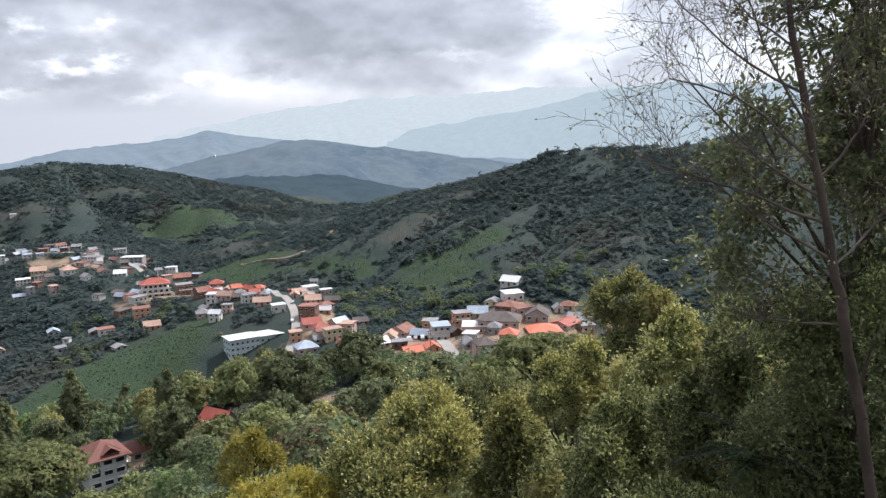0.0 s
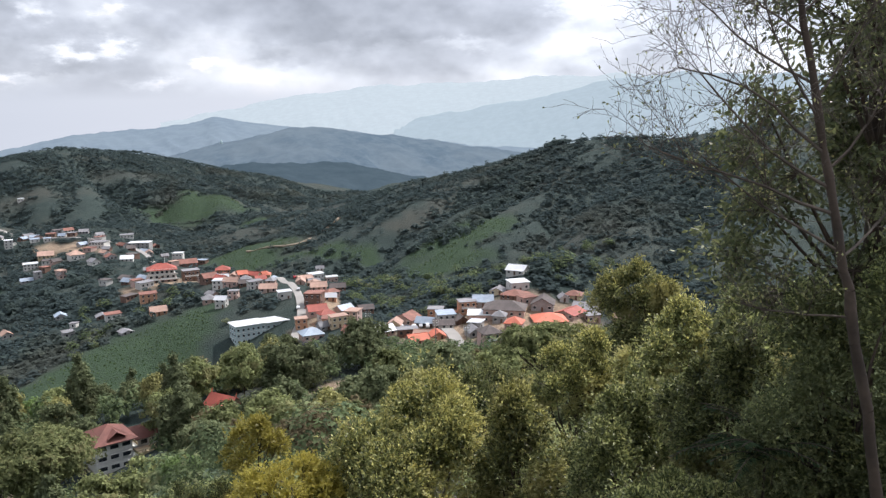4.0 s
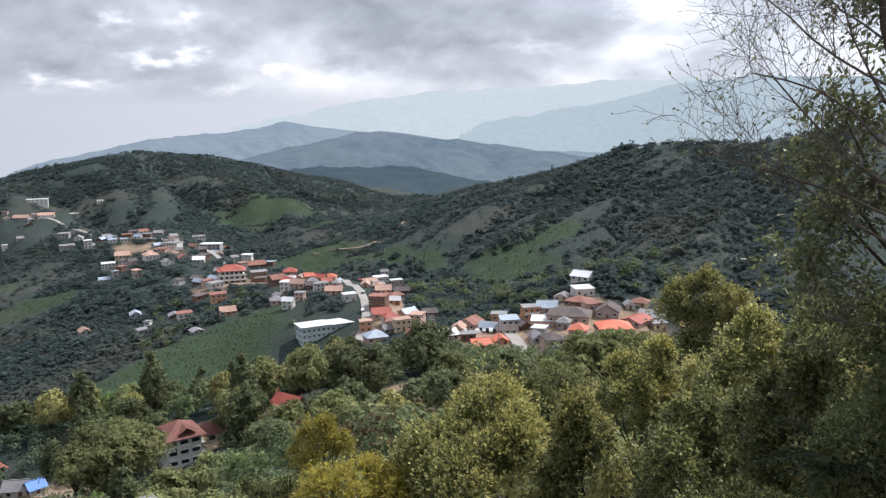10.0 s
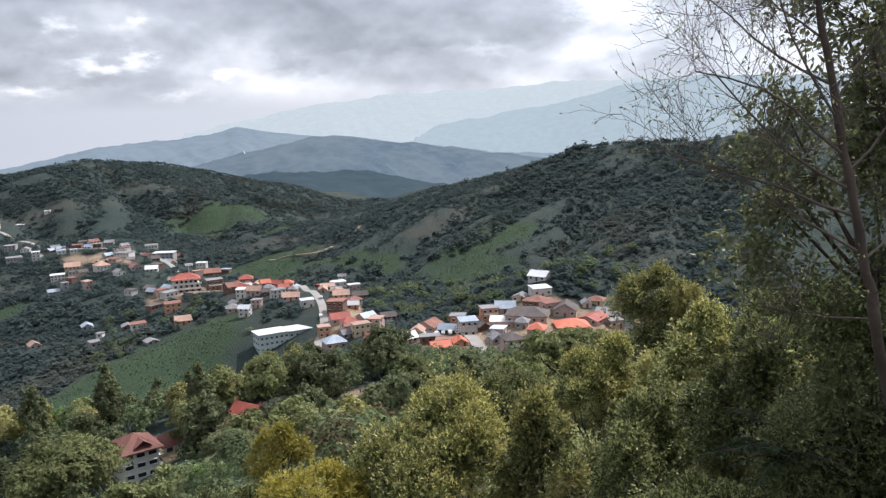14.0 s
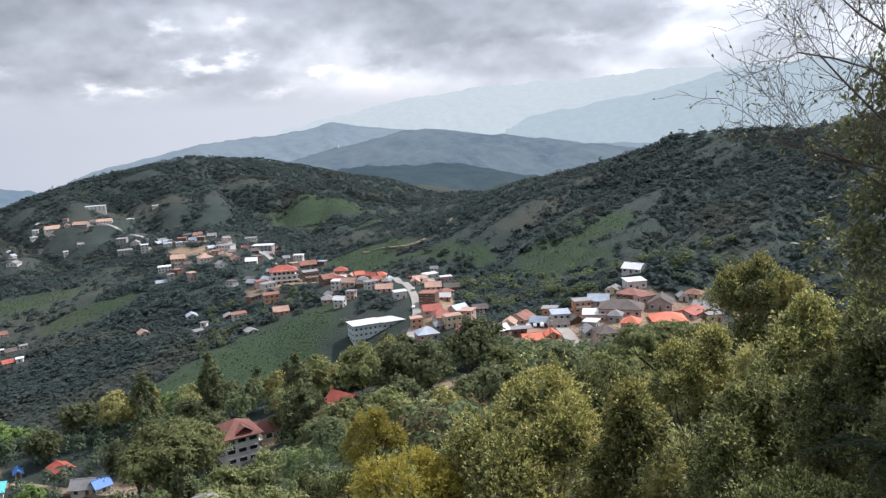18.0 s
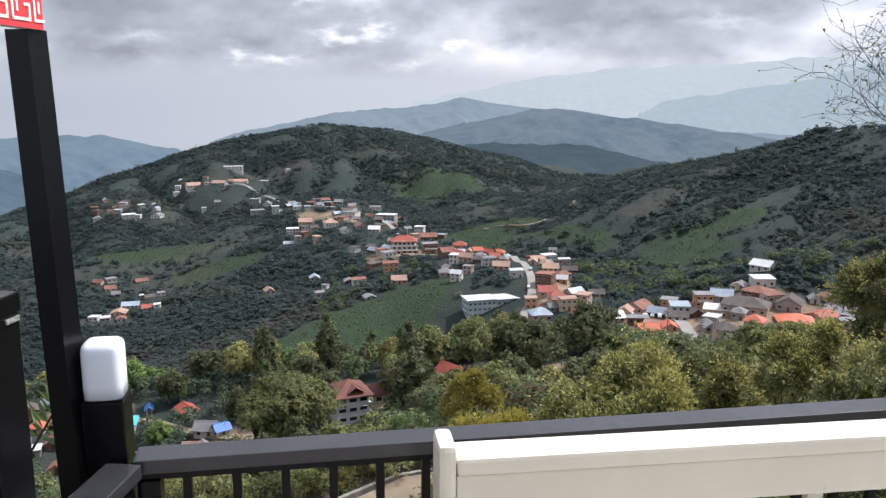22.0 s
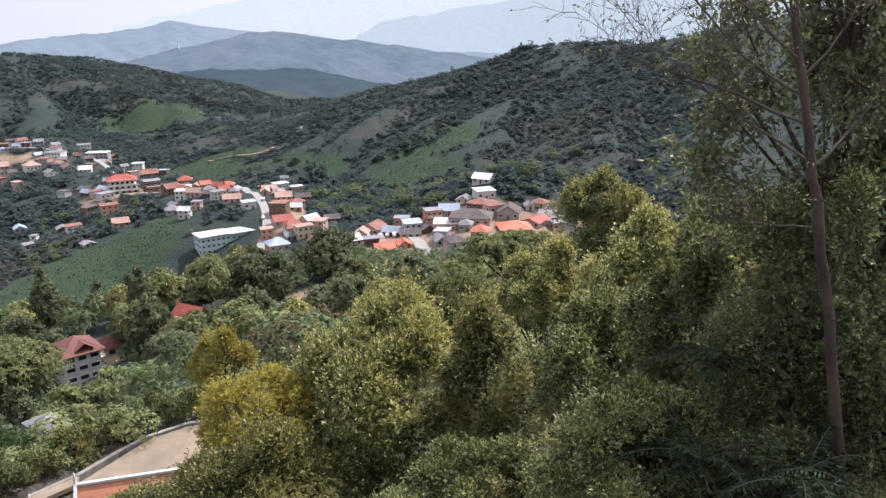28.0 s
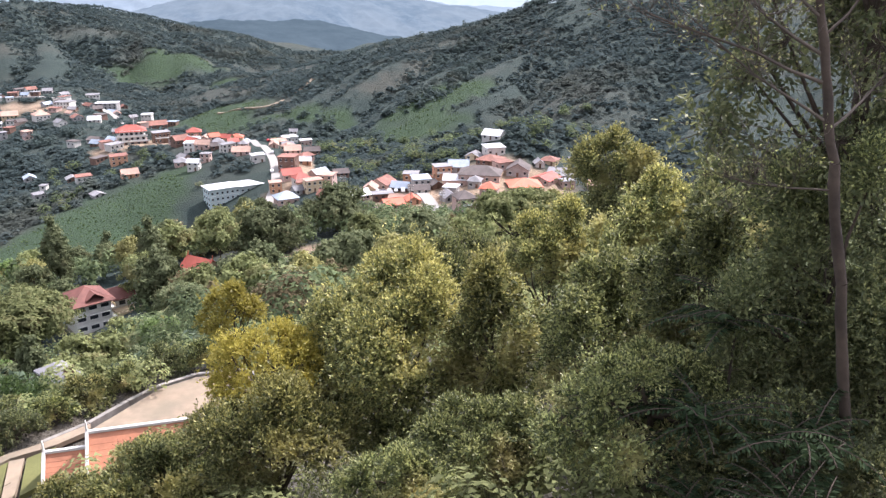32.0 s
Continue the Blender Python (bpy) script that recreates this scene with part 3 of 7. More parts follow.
# ---- ground: one sheet from the lookout to the horizon ----
# plots: x, y, half length, half width, turn in degrees
CROPS = [(-150, 360, 88, 30, 70), (34, 608, 44, 20, 28), (-62, 650, 40, 14, -30), (-250, 1010, 40, 16, 20), (-160, 905, 40, 18, 10), (-144, 718, 40, 18, 10), (-264, 968, 61, 22, 20), (-424, 606, 50, 18, 40), (-127, 679, 42, 17, -20), (10, 560, 40, 20, 10), (-342, 581, 35, 17, 30)]
EARTH = [(-373, 634, 51, 20, 48), (-338, 542, 30, 14, 40), (-406, 577, 53, 12, 40), (-404, 823, 31, 14, 20), (-171, 805, 46, 22, -10), (8, 706, 41, 12, 40), (-100, 718, 25, 6, 25), (-111, 888, 50, 20, -30), (50, 778, 30, 9, 20), (-460, 931, 41, 17, 20), (-372, 560, 36, 14, 35), (-352, 470, 30, 12, 40), (-470, 510, 44, 14, 30), (-560, 650, 50, 16, 30), (-268, 440, 22, 9, 35), (-193, 1060, 46, 20, 10), (-110, 366, 22, 14, 60), (-366, 1060, 44, 16, 10)]
BARE = [(-181, 218, 12, 7, 30), (-118, 208, 9, 6, 30), (-25, 244, 11, 7, 20), (-84, 190, 4, 3, 20), (-48, 388, 13, 7, 0), (20, 341, 24, 15, 0), (-50, 428, 8, 40, 8), (-300, 700, 40, 10, -30), (-170, 530, 22, 10, 30), (38, 360, 42, 20, -18), (-140, 545, 26, 16, 35), (15, 350, 22, 22, 0)]


def plots(x, y, rows, soft=0.25):
    best = np.zeros(np.shape(x))
    for px, py, a, b, turn in rows:
        c, s = math.cos(radians(turn)), math.sin(radians(turn))
        u, v = ((x - px) * c + (y - py) * s) / a, (-(x - px) * s + (y - py) * c) / b
        q = np.hypot(u, v) + 0.13 * np.sin(x / 6.1 + y / 9.7) * np.sin(y / 7.3)
        best = np.maximum(best, np.clip((1 + soft - q) / soft, 0, 1))
    return best


def build_ground():
    az = np.concatenate([np.linspace(-60, 44, 360, endpoint=False), np.linspace(44, 300, 64, endpoint=False)])
    r = 1.2 * (4950 / 1.2) ** (np.linspace(0, 1, 300))
    r = np.concatenate([[0.01, 0.4, 0.8], r])
    A, R = np.meshgrid(np.radians(az), r)
    X, Y = R * np.sin(A), R * np.cos(A)
    Z = height(X, Y)
    Z = np.where(R > 1700, np.minimum(Z, -140) - (R - 1700) * 0.075, Z)
    n, k = len(r), len(az)
    verts = np.concatenate([np.stack([X, Y, Z], -1).reshape(-1, 3), [[0, 0, ground_z(0, 0)]]])
    i, j = np.meshgrid(np.arange(n - 1), np.arange(k), indexing="ij")
    j2 = (j + 1) % k
    quads = np.stack([i * k + j, i * k + j2, (i + 1) * k + j2, (i + 1) * k + j], -1).reshape(-1, 4)[:, ::-1]
    me = mesh_from("ground", verts, quads, ground_mat(), True)
    x, y = verts[:, 0], verts[:, 1]
    cover = np.ones((len(verts), 4), np.float32)
    cover[:, 0], cover[:, 1], cover[:, 2] = plots(x, y, CROPS), np.maximum(0.26 * plots(x, y, EARTH), 0.8 * np.clip((75 - np.hypot(x, y)) / 30, 0, 1)), plots(x, y, BARE)
    at = me.color_attributes.new("cover", "FLOAT_COLOR", "POINT")
    at.data.foreach_set("color", cover.ravel())
    tagged(new("ground", me), "steep wooded hillsides with brush and tilled plots", "ground", kind="structure")


build_ground()


# ---- far ranges, behind one another, with haze painted in ----
def far_range(name, dist, crest, drop, rough, material, label):
    """A range at a distance: crest as (azimuth, elevation) in degrees, falling towards the valley and behind."""
    ca, ce = [c[0] for c in crest], [c[1] for c in crest]
    az = np.arange(ca[0], ca[-1], 0.16)
    el = np.interp(az, ca, ce)
    for _ in range(8):
        el[1:-1] = 0.25 * el[:-2] + 0.5 * el[1:-1] + 0.25 * el[2:]
    base_el = el.copy()
    el = el + rough * 1.6 * fbm(az * 0.55 + dist / 300.0, az * 0.0, 5, 0.6)
    top = 1.91 + dist * np.tan(np.radians(el))
    s = np.concatenate([np.linspace(-0.34, 0.0, 64), [0.04, 0.12]])
    fall = np.concatenate([np.linspace(1.0, 0.0, 64) ** 1.15, [0.12, 0.6]])
    A, S = np.meshgrid(np.radians(az), s)
    D = dist * (1 + S)
    F = np.meshgrid(az, fall)[1]
    u, v = np.degrees(A) * dist / 2000.0, S * 120.0
    ribs = 1.0 - 2.0 * np.abs(fbm(0.55 * u + 0.12 * v, 0.10 * v + dist / 700.0, 4, 0.55))
    spur = (0.028 if dist < 3000 else 0.006) * drop * ribs * np.sin(np.pi * np.clip(F, 0, 1)) ** 0.8
    soft_top = 1.91 + dist * np.tan(np.radians(base_el))
    Z = soft_top[None, :] + (top - soft_top)[None, :] * np.exp(-F * 70) - F * drop + spur
    verts = np.stack([D * np.sin(A), D * np.cos(A), Z], -1).reshape(-1, 3)
    n, k = len(s), len(az)
    i, j = np.meshgrid(np.arange(n - 1), np.arange(k - 1), indexing="ij")
    quads = np.stack([i * k + j, i * k + j + 1, (i + 1) * k + j + 1, (i + 1) * k + j], -1).reshape(-1, 4)
    tagged(new(name, mesh_from(name, verts, quads, material, True)), label, "mountain range", kind="structure")


# farther ranges get a paler colour and more glow, in place of haze
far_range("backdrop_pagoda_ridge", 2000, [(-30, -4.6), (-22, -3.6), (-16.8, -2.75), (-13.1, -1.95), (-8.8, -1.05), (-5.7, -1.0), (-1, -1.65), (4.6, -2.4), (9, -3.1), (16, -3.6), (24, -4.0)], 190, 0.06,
          distance_mat("hazed_ridge_woods_near", (0.078, 0.110, 0.140), (0.120, 0.150, 0.172), 0.45), "wooded blue-grey ridge in haze with clearings")
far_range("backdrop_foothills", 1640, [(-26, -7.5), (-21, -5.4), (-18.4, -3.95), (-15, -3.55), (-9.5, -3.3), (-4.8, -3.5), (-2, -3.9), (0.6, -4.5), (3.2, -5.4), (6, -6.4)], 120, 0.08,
          distance_mat("hazed_foothill_woods", (0.046, 0.068, 0.084), (0.062, 0.086, 0.102), 0.35), "dark blue-green wooded foothills below the ridge")
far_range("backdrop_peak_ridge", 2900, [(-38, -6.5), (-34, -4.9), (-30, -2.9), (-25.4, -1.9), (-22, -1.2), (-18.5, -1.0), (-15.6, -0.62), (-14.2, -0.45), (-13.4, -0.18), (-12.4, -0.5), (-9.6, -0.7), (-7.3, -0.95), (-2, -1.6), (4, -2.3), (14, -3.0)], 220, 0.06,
          distance_mat("hazed_ridge_woods_far", (0.130, 0.165, 0.198), (0.150, 0.186, 0.216), 0.5), "hazy blue ridge with a small peak")
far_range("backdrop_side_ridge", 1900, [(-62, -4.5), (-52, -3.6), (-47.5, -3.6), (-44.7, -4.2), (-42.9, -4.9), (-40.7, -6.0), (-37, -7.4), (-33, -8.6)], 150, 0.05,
          distance_mat("hazed_side_ridge_woods", (0.064, 0.096, 0.130), (0.088, 0.120, 0.152), 0.4), "dark blue-grey wooded side ridge")
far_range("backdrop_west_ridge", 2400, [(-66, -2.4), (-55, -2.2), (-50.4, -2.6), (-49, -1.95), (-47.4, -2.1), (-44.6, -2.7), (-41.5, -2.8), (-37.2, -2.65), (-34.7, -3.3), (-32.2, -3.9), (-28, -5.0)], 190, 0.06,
          distance_mat("hazed_west_ridge_woods", (0.094, 0.135, 0.175), (0.120, 0.160, 0.195), 0.45), "hazy ridge beyond the side valley")
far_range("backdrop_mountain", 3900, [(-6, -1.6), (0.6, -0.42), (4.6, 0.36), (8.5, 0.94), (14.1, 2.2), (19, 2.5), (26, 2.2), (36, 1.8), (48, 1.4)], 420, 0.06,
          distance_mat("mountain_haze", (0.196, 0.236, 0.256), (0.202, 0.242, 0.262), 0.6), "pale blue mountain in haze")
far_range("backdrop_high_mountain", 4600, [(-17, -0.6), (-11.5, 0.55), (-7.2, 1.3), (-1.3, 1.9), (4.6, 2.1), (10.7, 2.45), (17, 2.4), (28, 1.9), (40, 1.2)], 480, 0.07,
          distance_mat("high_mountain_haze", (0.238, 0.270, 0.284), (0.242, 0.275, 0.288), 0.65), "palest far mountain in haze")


# ---- roads ----
def ribbon(name, points, width, material, label, lift=0.25, kind="structure"):
    """A road draped on the ground along a line of x, y points."""
    pts = [Vector((x, y, 0)) for x, y in points]
    line = []
    for i in range(len(pts) - 1):
        p0, p1, p2, p3 = pts[max(i - 1, 0)], pts[i], pts[i + 1], pts[min(i + 2, len(pts) - 1)]
        for k in range(8):
            t = k / 8
            line.append(0.5 * ((2 * p1) + (p2 - p0) * t + (2 * p0 - 5 * p1 + 4 * p2 - p3) * t * t + (3 * p1 - p0 - 3 * p2 + p3) * t ** 3))
    line.append(pts[-1])
    verts, faces = [], []
    for i, p in enumerate(line):
        d = (line[min(i + 1, len(line) - 1)] - line[max(i - 1, 0)]).normalized()
        side = Vector((d.y, -d.x, 0)) * width / 2
        zs = [ground_z(*(p + side * s).xy) for s in (-1, 0, 1)]
        z = max(zs) + lift
        for s, dz in ((-1, -1.2), (-1, 0), (1, 0), (1, -1.2)):
            q = p + side * s * (1.0 if dz == 0 else 1.12)
            verts.append((q.x, q.y, z + dz))
    for i in range(len(line) - 1):
        for k in range(3):
            faces.append((4 * i + k, 4 * i + k + 1, 4 * i + k + 5, 4 * i + k + 4))
    return tagged(new(name, mesh_from(name, verts, faces, material, False)), label, "road", kind=kind)


ribbon("road_village", [(-158, 651), (-140, 600), (-126, 540), (-115, 610), (-82, 485), (-74, 470), (-66, 445), (-61, 421), (-59, 403), (-59, 384), (-52, 374)], 4.4, ASPHALT, "pale concrete village street climbing between houses", 0.2)
ribbon("road_town", [(-18, 366), (8, 372), (15, 345), (17, 328), (19, 314), (24, 296)], 5.5, ASPHALT, "worn street running into the town")
ribbon("road_hill", [(-158, 651), (-182, 601), (-239, 698), (-300, 730), (-364, 770), (-442, 843), (-503, 865)], 4.0, ASPHALT, "village road along the spur")
ribbon("track_below", [(-184, 218), (-170, 215), (-153, 215), (-138, 212), (-119, 209)], 3.5, DIRT, "tan dirt track between the lower houses")
ribbon("track_field", [(-70, 762), (-90, 729), (-114, 710), (-150, 714)], 3.0, DIRT, "bare dirt track across the valley slope")

ROADS_XY = [(-158, 651), (-126, 540), (-115, 610), (-82, 485), (-74, 470), (-66, 445), (-61, 421), (-59, 403), (-59, 384), (-52, 374), (-18, 368), (8, 374), (15, 346), (17, 329), (20, 314)]


def off_road(x, y, gap=6.0, line=ROADS_XY):
    ok = np.ones(len(x), bool)
    for (ax, ay), (bx, by) in zip(line, line[1:]):
        dx, dy = bx - ax, by - ay
        s = np.clip(((x - ax) * dx + (y - ay) * dy) / (dx * dx + dy * dy), 0, 1)
        ok &= np.hypot(x - ax - s * dx, y - ay - s * dy) > gap
    return ok


# ---- buildings ----
def gable_roof(w, d, rise, over, thick):
    """Two sloping sheets with a ridge, solid, with eaves."""
    x, y = w / 2 + over, d / 2 + over
    drop = rise * over / (w / 2)
    return prism_bm([(-x, -drop), (0, rise), (x, -drop), (x, -drop - thick), (0, rise - thick), (-x, -drop - thick)], -y, y)


def hip_roof(w, d, rise, over):
    bm = bmesh.new()
    x, y = w / 2 + over, d / 2 + over
    r = max(0.0, abs(w - d) / 2)
    a = [bm.verts.new(v) for v in ((-x, -y, -0.15), (x, -y, -0.15), (x, y, -0.15), (-x, y, -0.15))]
    b = [bm.verts.new(v) for v in ((-x, -y, -0.33), (x, -y, -0.33), (x, y, -0.33), (-x, y, -0.33))]
    if w >= d:
        p, q = bm.verts.new((-r - 0.1, 0, rise)), bm.verts.new((r + 0.1, 0, rise))
        up = [(a[0], a[1], q, p), (a[1], a[2], q), (a[2], a[3], p, q), (a[3], a[0], p)]
    else:
        p, q = bm.verts.new((0, -r - 0.1, rise)), bm.verts.new((0, r + 0.1, rise))
        up = [(a[0], a[1], p), (a[1], a[2], q, p), (a[2], a[3], q), (a[3], a[0], p, q)]
    for f in up:
        bm.faces.new(f)
    for i in range(4):
        j = (i + 1) % 4
        bm.faces.new((b[i], b[j], a[j], a[i]))
    bm.faces.new(b[::-1])
    bmesh.ops.recalc_face_normals(bm, faces=bm.faces[:])
    return bm


PANE = {}


def shared_box(key, x0, x1, y0, y1, z0, z1, material):
    """One mesh for all alike small boxes."""
    if key not in PANE:
        me = bpy.data.meshes.new(key[0])
        bm = box_bm(x0, x1, y0, y1, z0, z1)
        bm.to_mesh(me)
        bm.free()
        me.materials.append(material)
        PANE[key] = me
    return PANE[key]


def window(parent, x, y, z, turn, w=1.1, h=1.2, framed=True):
    """A window: dark glazing in a frame that stands proud, with a sill."""
    g = part("window", shared_box(("window", w, h), -w / 2, w / 2, -0.05, 0.10, -h / 2, h / 2, WINDOW_DARK), None, parent, "dark glazed window")
    g.matrix_local = pose(x, y, z, 0, 0, turn)
    if framed:
        s = part("window_sill", shared_box(("window_sill", w), -w / 2 - 0.12, w / 2 + 0.12, -0.16, 0.08, -0.08, 0.06, TRIM_WHITE), None, g)
        s.matrix_local = pose(0, 0, -h / 2 - 0.05)
        t = part("window_head", shared_box(("window_head", w), -w / 2 - 0.12, w / 2 + 0.12, -0.22, 0.08, -0.06, 0.08, TRIM_WHITE), None, g)
        t.matrix_local = pose(0, 0, h / 2 + 0.05)
    return g


ROOF_WORDS = {"white": "white sheet roof", "grey": "grey fibre-cement roof", "dark": "dark weathered roof", "rust": "rust-brown roof", "red": "red tiled roof", "orange": "bright orange-red roof",
              "peach": "faded terracotta roof", "blue_grey": "blue-grey sheet roof", "blue": "bright blue sheet roof", "teal": "teal sheet roof"}
WALL_WORDS = {"white": "white", "pink": "pinkish", "orange": "orange", "peach": "cream", "brown": "brown timber", "grey": "grey block"}
FOOTPRINTS = []


def house(x, y, turn, w, d, h, shape, roof, wall, rich=True, group=""):
    """A village house: walls, roof with eaves, windows, a door and, where it is tall, a balcony."""
    zs = [ground_z(x + a * w / 2, y + b * d / 2) for a in (-1, 1) for b in (-1, 1)] + [ground_z(x, y)]
    base = min(zs) - 0.4
    foot = ground_z(x - 0.5 * d * x / math.hypot(x, y), y - 0.5 * d * y / math.hypot(x, y))
    top = foot + h
    rise = {"g": min(0.25 * min(w, d) + 0.5, 0.45 * h), "h": min(0.25 * min(w, d) + 0.5, 0.45 * h), "s": 0.35}[shape]
    eave = max(top - rise - base, 2.4)
    words = "%s %s house with a %s" % ("small" if w < 7 else "two-storey" if h > 6 else "low", WALL_WORDS[wall], ROOF_WORDS[roof])
    t = thing("house", pose(x, y, base, 0, 0, turn), words, "house", group)
    FOOTPRINTS.append((x, y, max(w, d) * 0.5 + 1.5))
    part("wall", box_bm(-w / 2, w / 2, -d / 2, d / 2, 0, eave), WALLS[wall], t)
    if shape == "g":
        rb = gable_roof(w, d, rise, 0.55, 0.16)
        if w > d:
            rb.free()
            rb = gable_roof(d, w, rise, 0.55, 0.16)
            bmesh.ops.rotate(rb, verts=rb.verts, matrix=Matrix.Rotation(radians(90), 3, "Z"))
            gable = prism_bm([(-d / 2, 0), (0, rise - 0.18), (d / 2, 0)], -w / 2 + 0.02, w / 2 - 0.02)
            bmesh.ops.rotate(gable, verts=gable.verts, matrix=Matrix.Rotation(radians(90), 3, "Z"))
        else:
            gable = prism_bm([(-w / 2, 0), (0, rise - 0.18), (w / 2, 0)], -d / 2 + 0.02, d / 2 - 0.02)
        g = part("gable", gable, WALLS[wall], t)
        g.location.z = eave
    elif shape == "h":
        rb = hip_roof(w, d, rise, 0.6)
    else:
        rb = prism_bm([(-w / 2 - 0.4, -0.05), (w / 2 + 0.4, 0.15), (w / 2 + 0.4, 0.4), (-w / 2 - 0.4, 0.2)], -d / 2 - 0.5, d / 2 + 0.5)
    r = part("roof", rb, ROOFS[roof], t)
    r.location.z = eave + (0.16 if shape == "h" else 0.0)
    if rich and shape == "g":
        cap = part("ridge_cap", box_bm(-0.18, 0.18, -max(w, d) / 2 - 0.5, max(w, d) / 2 + 0.5, -0.07, 0.07, 0.03), ROOFS[roof], r)
        cap.matrix_local = pose(0, 0, rise, 0, 0, 90 if w > d else 0)
    shown = eave - (foot - base)
    floors = max(1, int(round(shown / 3.0)))
    n = max(1, min(5, int(w / 2.6)))
    for k in range(floors):
        z = (foot - base) + (k + 0.55) * shown / floors
        for i in range(n):
            wx = -w / 2 + (i + 0.5) * w / n
            if rich and k == 0 and i == n // 2:
                dr = part("door", shared_box(("door", 1), -0.5, 0.5, -0.06, 0.1, -1.05, 1.05, DOOR_BROWN), None, t)
                dr.matrix_local = pose(wx, -d / 2, (foot - base) + 1.0)
            else:
                window(t, wx, -d / 2, z, 0, framed=rich)
        if rich:
            for sgn, turn2 in ((-1, -90), (1, 90)):
                window(t, sgn * w / 2, -d * 0.2, z, turn2, framed=False)
    if rich and floors >= 2 and (int(x * 7 + y * 3) % 3) == 0:
        b = part("balcony", box_bm(-w * 0.42, w * 0.42, -d / 2 - 1.1, -d / 2 + 0.05, -0.1, 0.08), CONCRETE, t)
        b.location.z = (foot - base) + shown / floors
        rl = part("parapet", box_bm(-w * 0.42, w * 0.42, -d / 2 - 1.1, -d / 2 - 1.02, 0.08, 0.85), TRIM_WHITE, b)
    return t


TOWN_EAST = [
    (53.5, 414.9, -31, 9.7, 8.8, 5.0, 'g', 'white', 'white'),
    (50.4, 391, 10, 9.1, 9.6, 4.7, 's', 'white', 'white'),
    (47.9, 381, -30, 10.7, 10.6, 4.1, 'h', 'rust', 'brown'),
    (32.4, 381.4, -6, 9.4, 8.3, 5.5, 'g', 'blue_grey', 'grey'),
    (24.2, 377.8, 9, 8.0, 6.9, 6.3, 's', 'grey', 'orange'),
    (40.6, 359.3, -13, 18.5, 12.6, 6.9, 'h', 'dark', 'pink'),
    (58.8, 364.3, -13, 10.1, 10.6, 6.4, 'g', 'dark', 'grey'),
]
TOWN_MID = [
    (70.3, 374.7, 3, 4.2, 5.0, 3.9, 'g', 'grey', 'white'),
    (41.6, 332.4, -19, 6.9, 7.4, 5.9, 'h', 'orange', 'pink'),
    (58.5, 345.5, 1, 14.1, 12.6, 5.7, 'h', 'orange', 'brown'),
    (70.8, 360.3, -39, 10.0, 12.0, 3.7, 'g', 'red', 'pink'),
    (80.1, 367.8, -24, 11.8, 11.2, 4.9, 'g', 'grey', 'brown'),
    (29.3, 315.7, 17, 7.5, 7.9, 8.1, 'h', 'dark', 'pink'),
    (28.7, 359.5, -6, 10.1, 11.3, 4.1, 's', 'white', 'pink'),
]
TOWN_WEST = [
    (-4.4, 375, -26, 9.2, 10.1, 5.2, 'g', 'rust', 'pink'),
    (9.5, 386.4, -8, 7.2, 6.2, 4.4, 's', 'grey', 'orange'),
    (13.7, 369.8, 7, 8.2, 9.7, 5.5, 's', 'blue_grey', 'white'),
    (26.1, 343.3, -21, 5.9, 6.2, 3.9, 's', 'white', 'grey'),
    (37, 348.4, -17, 5.3, 5.9, 5.1, 'h', 'grey', 'grey'),
    (92.5, 388.8, -1, 9.3, 8.4, 3.3, 'g', 'grey', 'white'),
    (20.6, 363.4, 15, 5.1, 5.5, 3.9, 'g', 'dark', 'brown'),
]
ROAD_END = [
    (-72.8, 439.4, 20, 7.0, 6.1, 4.5, 's', 'white', 'white'),
    (-84.4, 456, 6, 9.4, 8.1, 4.7, 'g', 'peach', 'pink'),
    (-94, 466.2, 33, 8.0, 5.6, 5.0, 's', 'grey', 'white'),
    (-74.2, 591.7, 27, 10.4, 8.0, 4.2, 's', 'white', 'white'),
    (-72.9, 607.4, 6, 5.7, 4.1, 3.7, 'g', 'grey', 'white'),
    (-62.6, 591.9, 17, 8.4, 6.1, 4.6, 's', 'white', 'pink'),
    (-69.1, 493.9, 29, 8.7, 6.5, 3.2, 'g', 'peach', 'pink'),
]
ROAD_MID = [
    (-56.4, 460.9, 10, 8.9, 6.9, 5.0, 'g', 'peach', 'pink'),
    (-48.4, 489.7, 12, 9.2, 6.6, 4.5, 'g', 'dark', 'brown'),
    (-54.5, 426, -11, 9.0, 7.8, 7.2, 's', 'rust', 'brown'),
    (-51.6, 410.4, 21, 9.7, 7.8, 5.8, 'g', 'red', 'pink'),
    (-45.6, 399.6, 30, 7.6, 5.5, 5.9, 'h', 'red', 'white'),
    (-38.2, 384.9, 25, 8.2, 5.8, 6.1, 's', 'peach', 'peach'),
    (-45.2, 384.7, 33, 5.7, 4.8, 4.5, 'g', 'grey', 'grey'),
]
ROAD_FOOT = [
    (-57.7, 395.3, 14, 5.7, 5.3, 5.8, 's', 'peach', 'orange'),
    (-50.4, 377.1, 24, 9.9, 8.6, 6.0, 'h', 'blue_grey', 'pink'),
    (-107.4, 440, -11, 6.1, 4.7, 6.6, 'g', 'white', 'white'),
    (-103.9, 454.2, -10, 5.5, 4.0, 5.1, 's', 'grey', 'pink'),
    (-117.9, 482.8, -2, 8.1, 7.2, 5.4, 's', 'white', 'white'),
    (-110.9, 480.8, -8, 8.6, 6.4, 5.9, 'g', 'peach', 'pink'),
    (-155.4, 646.1, 13, 10.8, 9.6, 9.5, 'h', 'red', 'orange'),
]
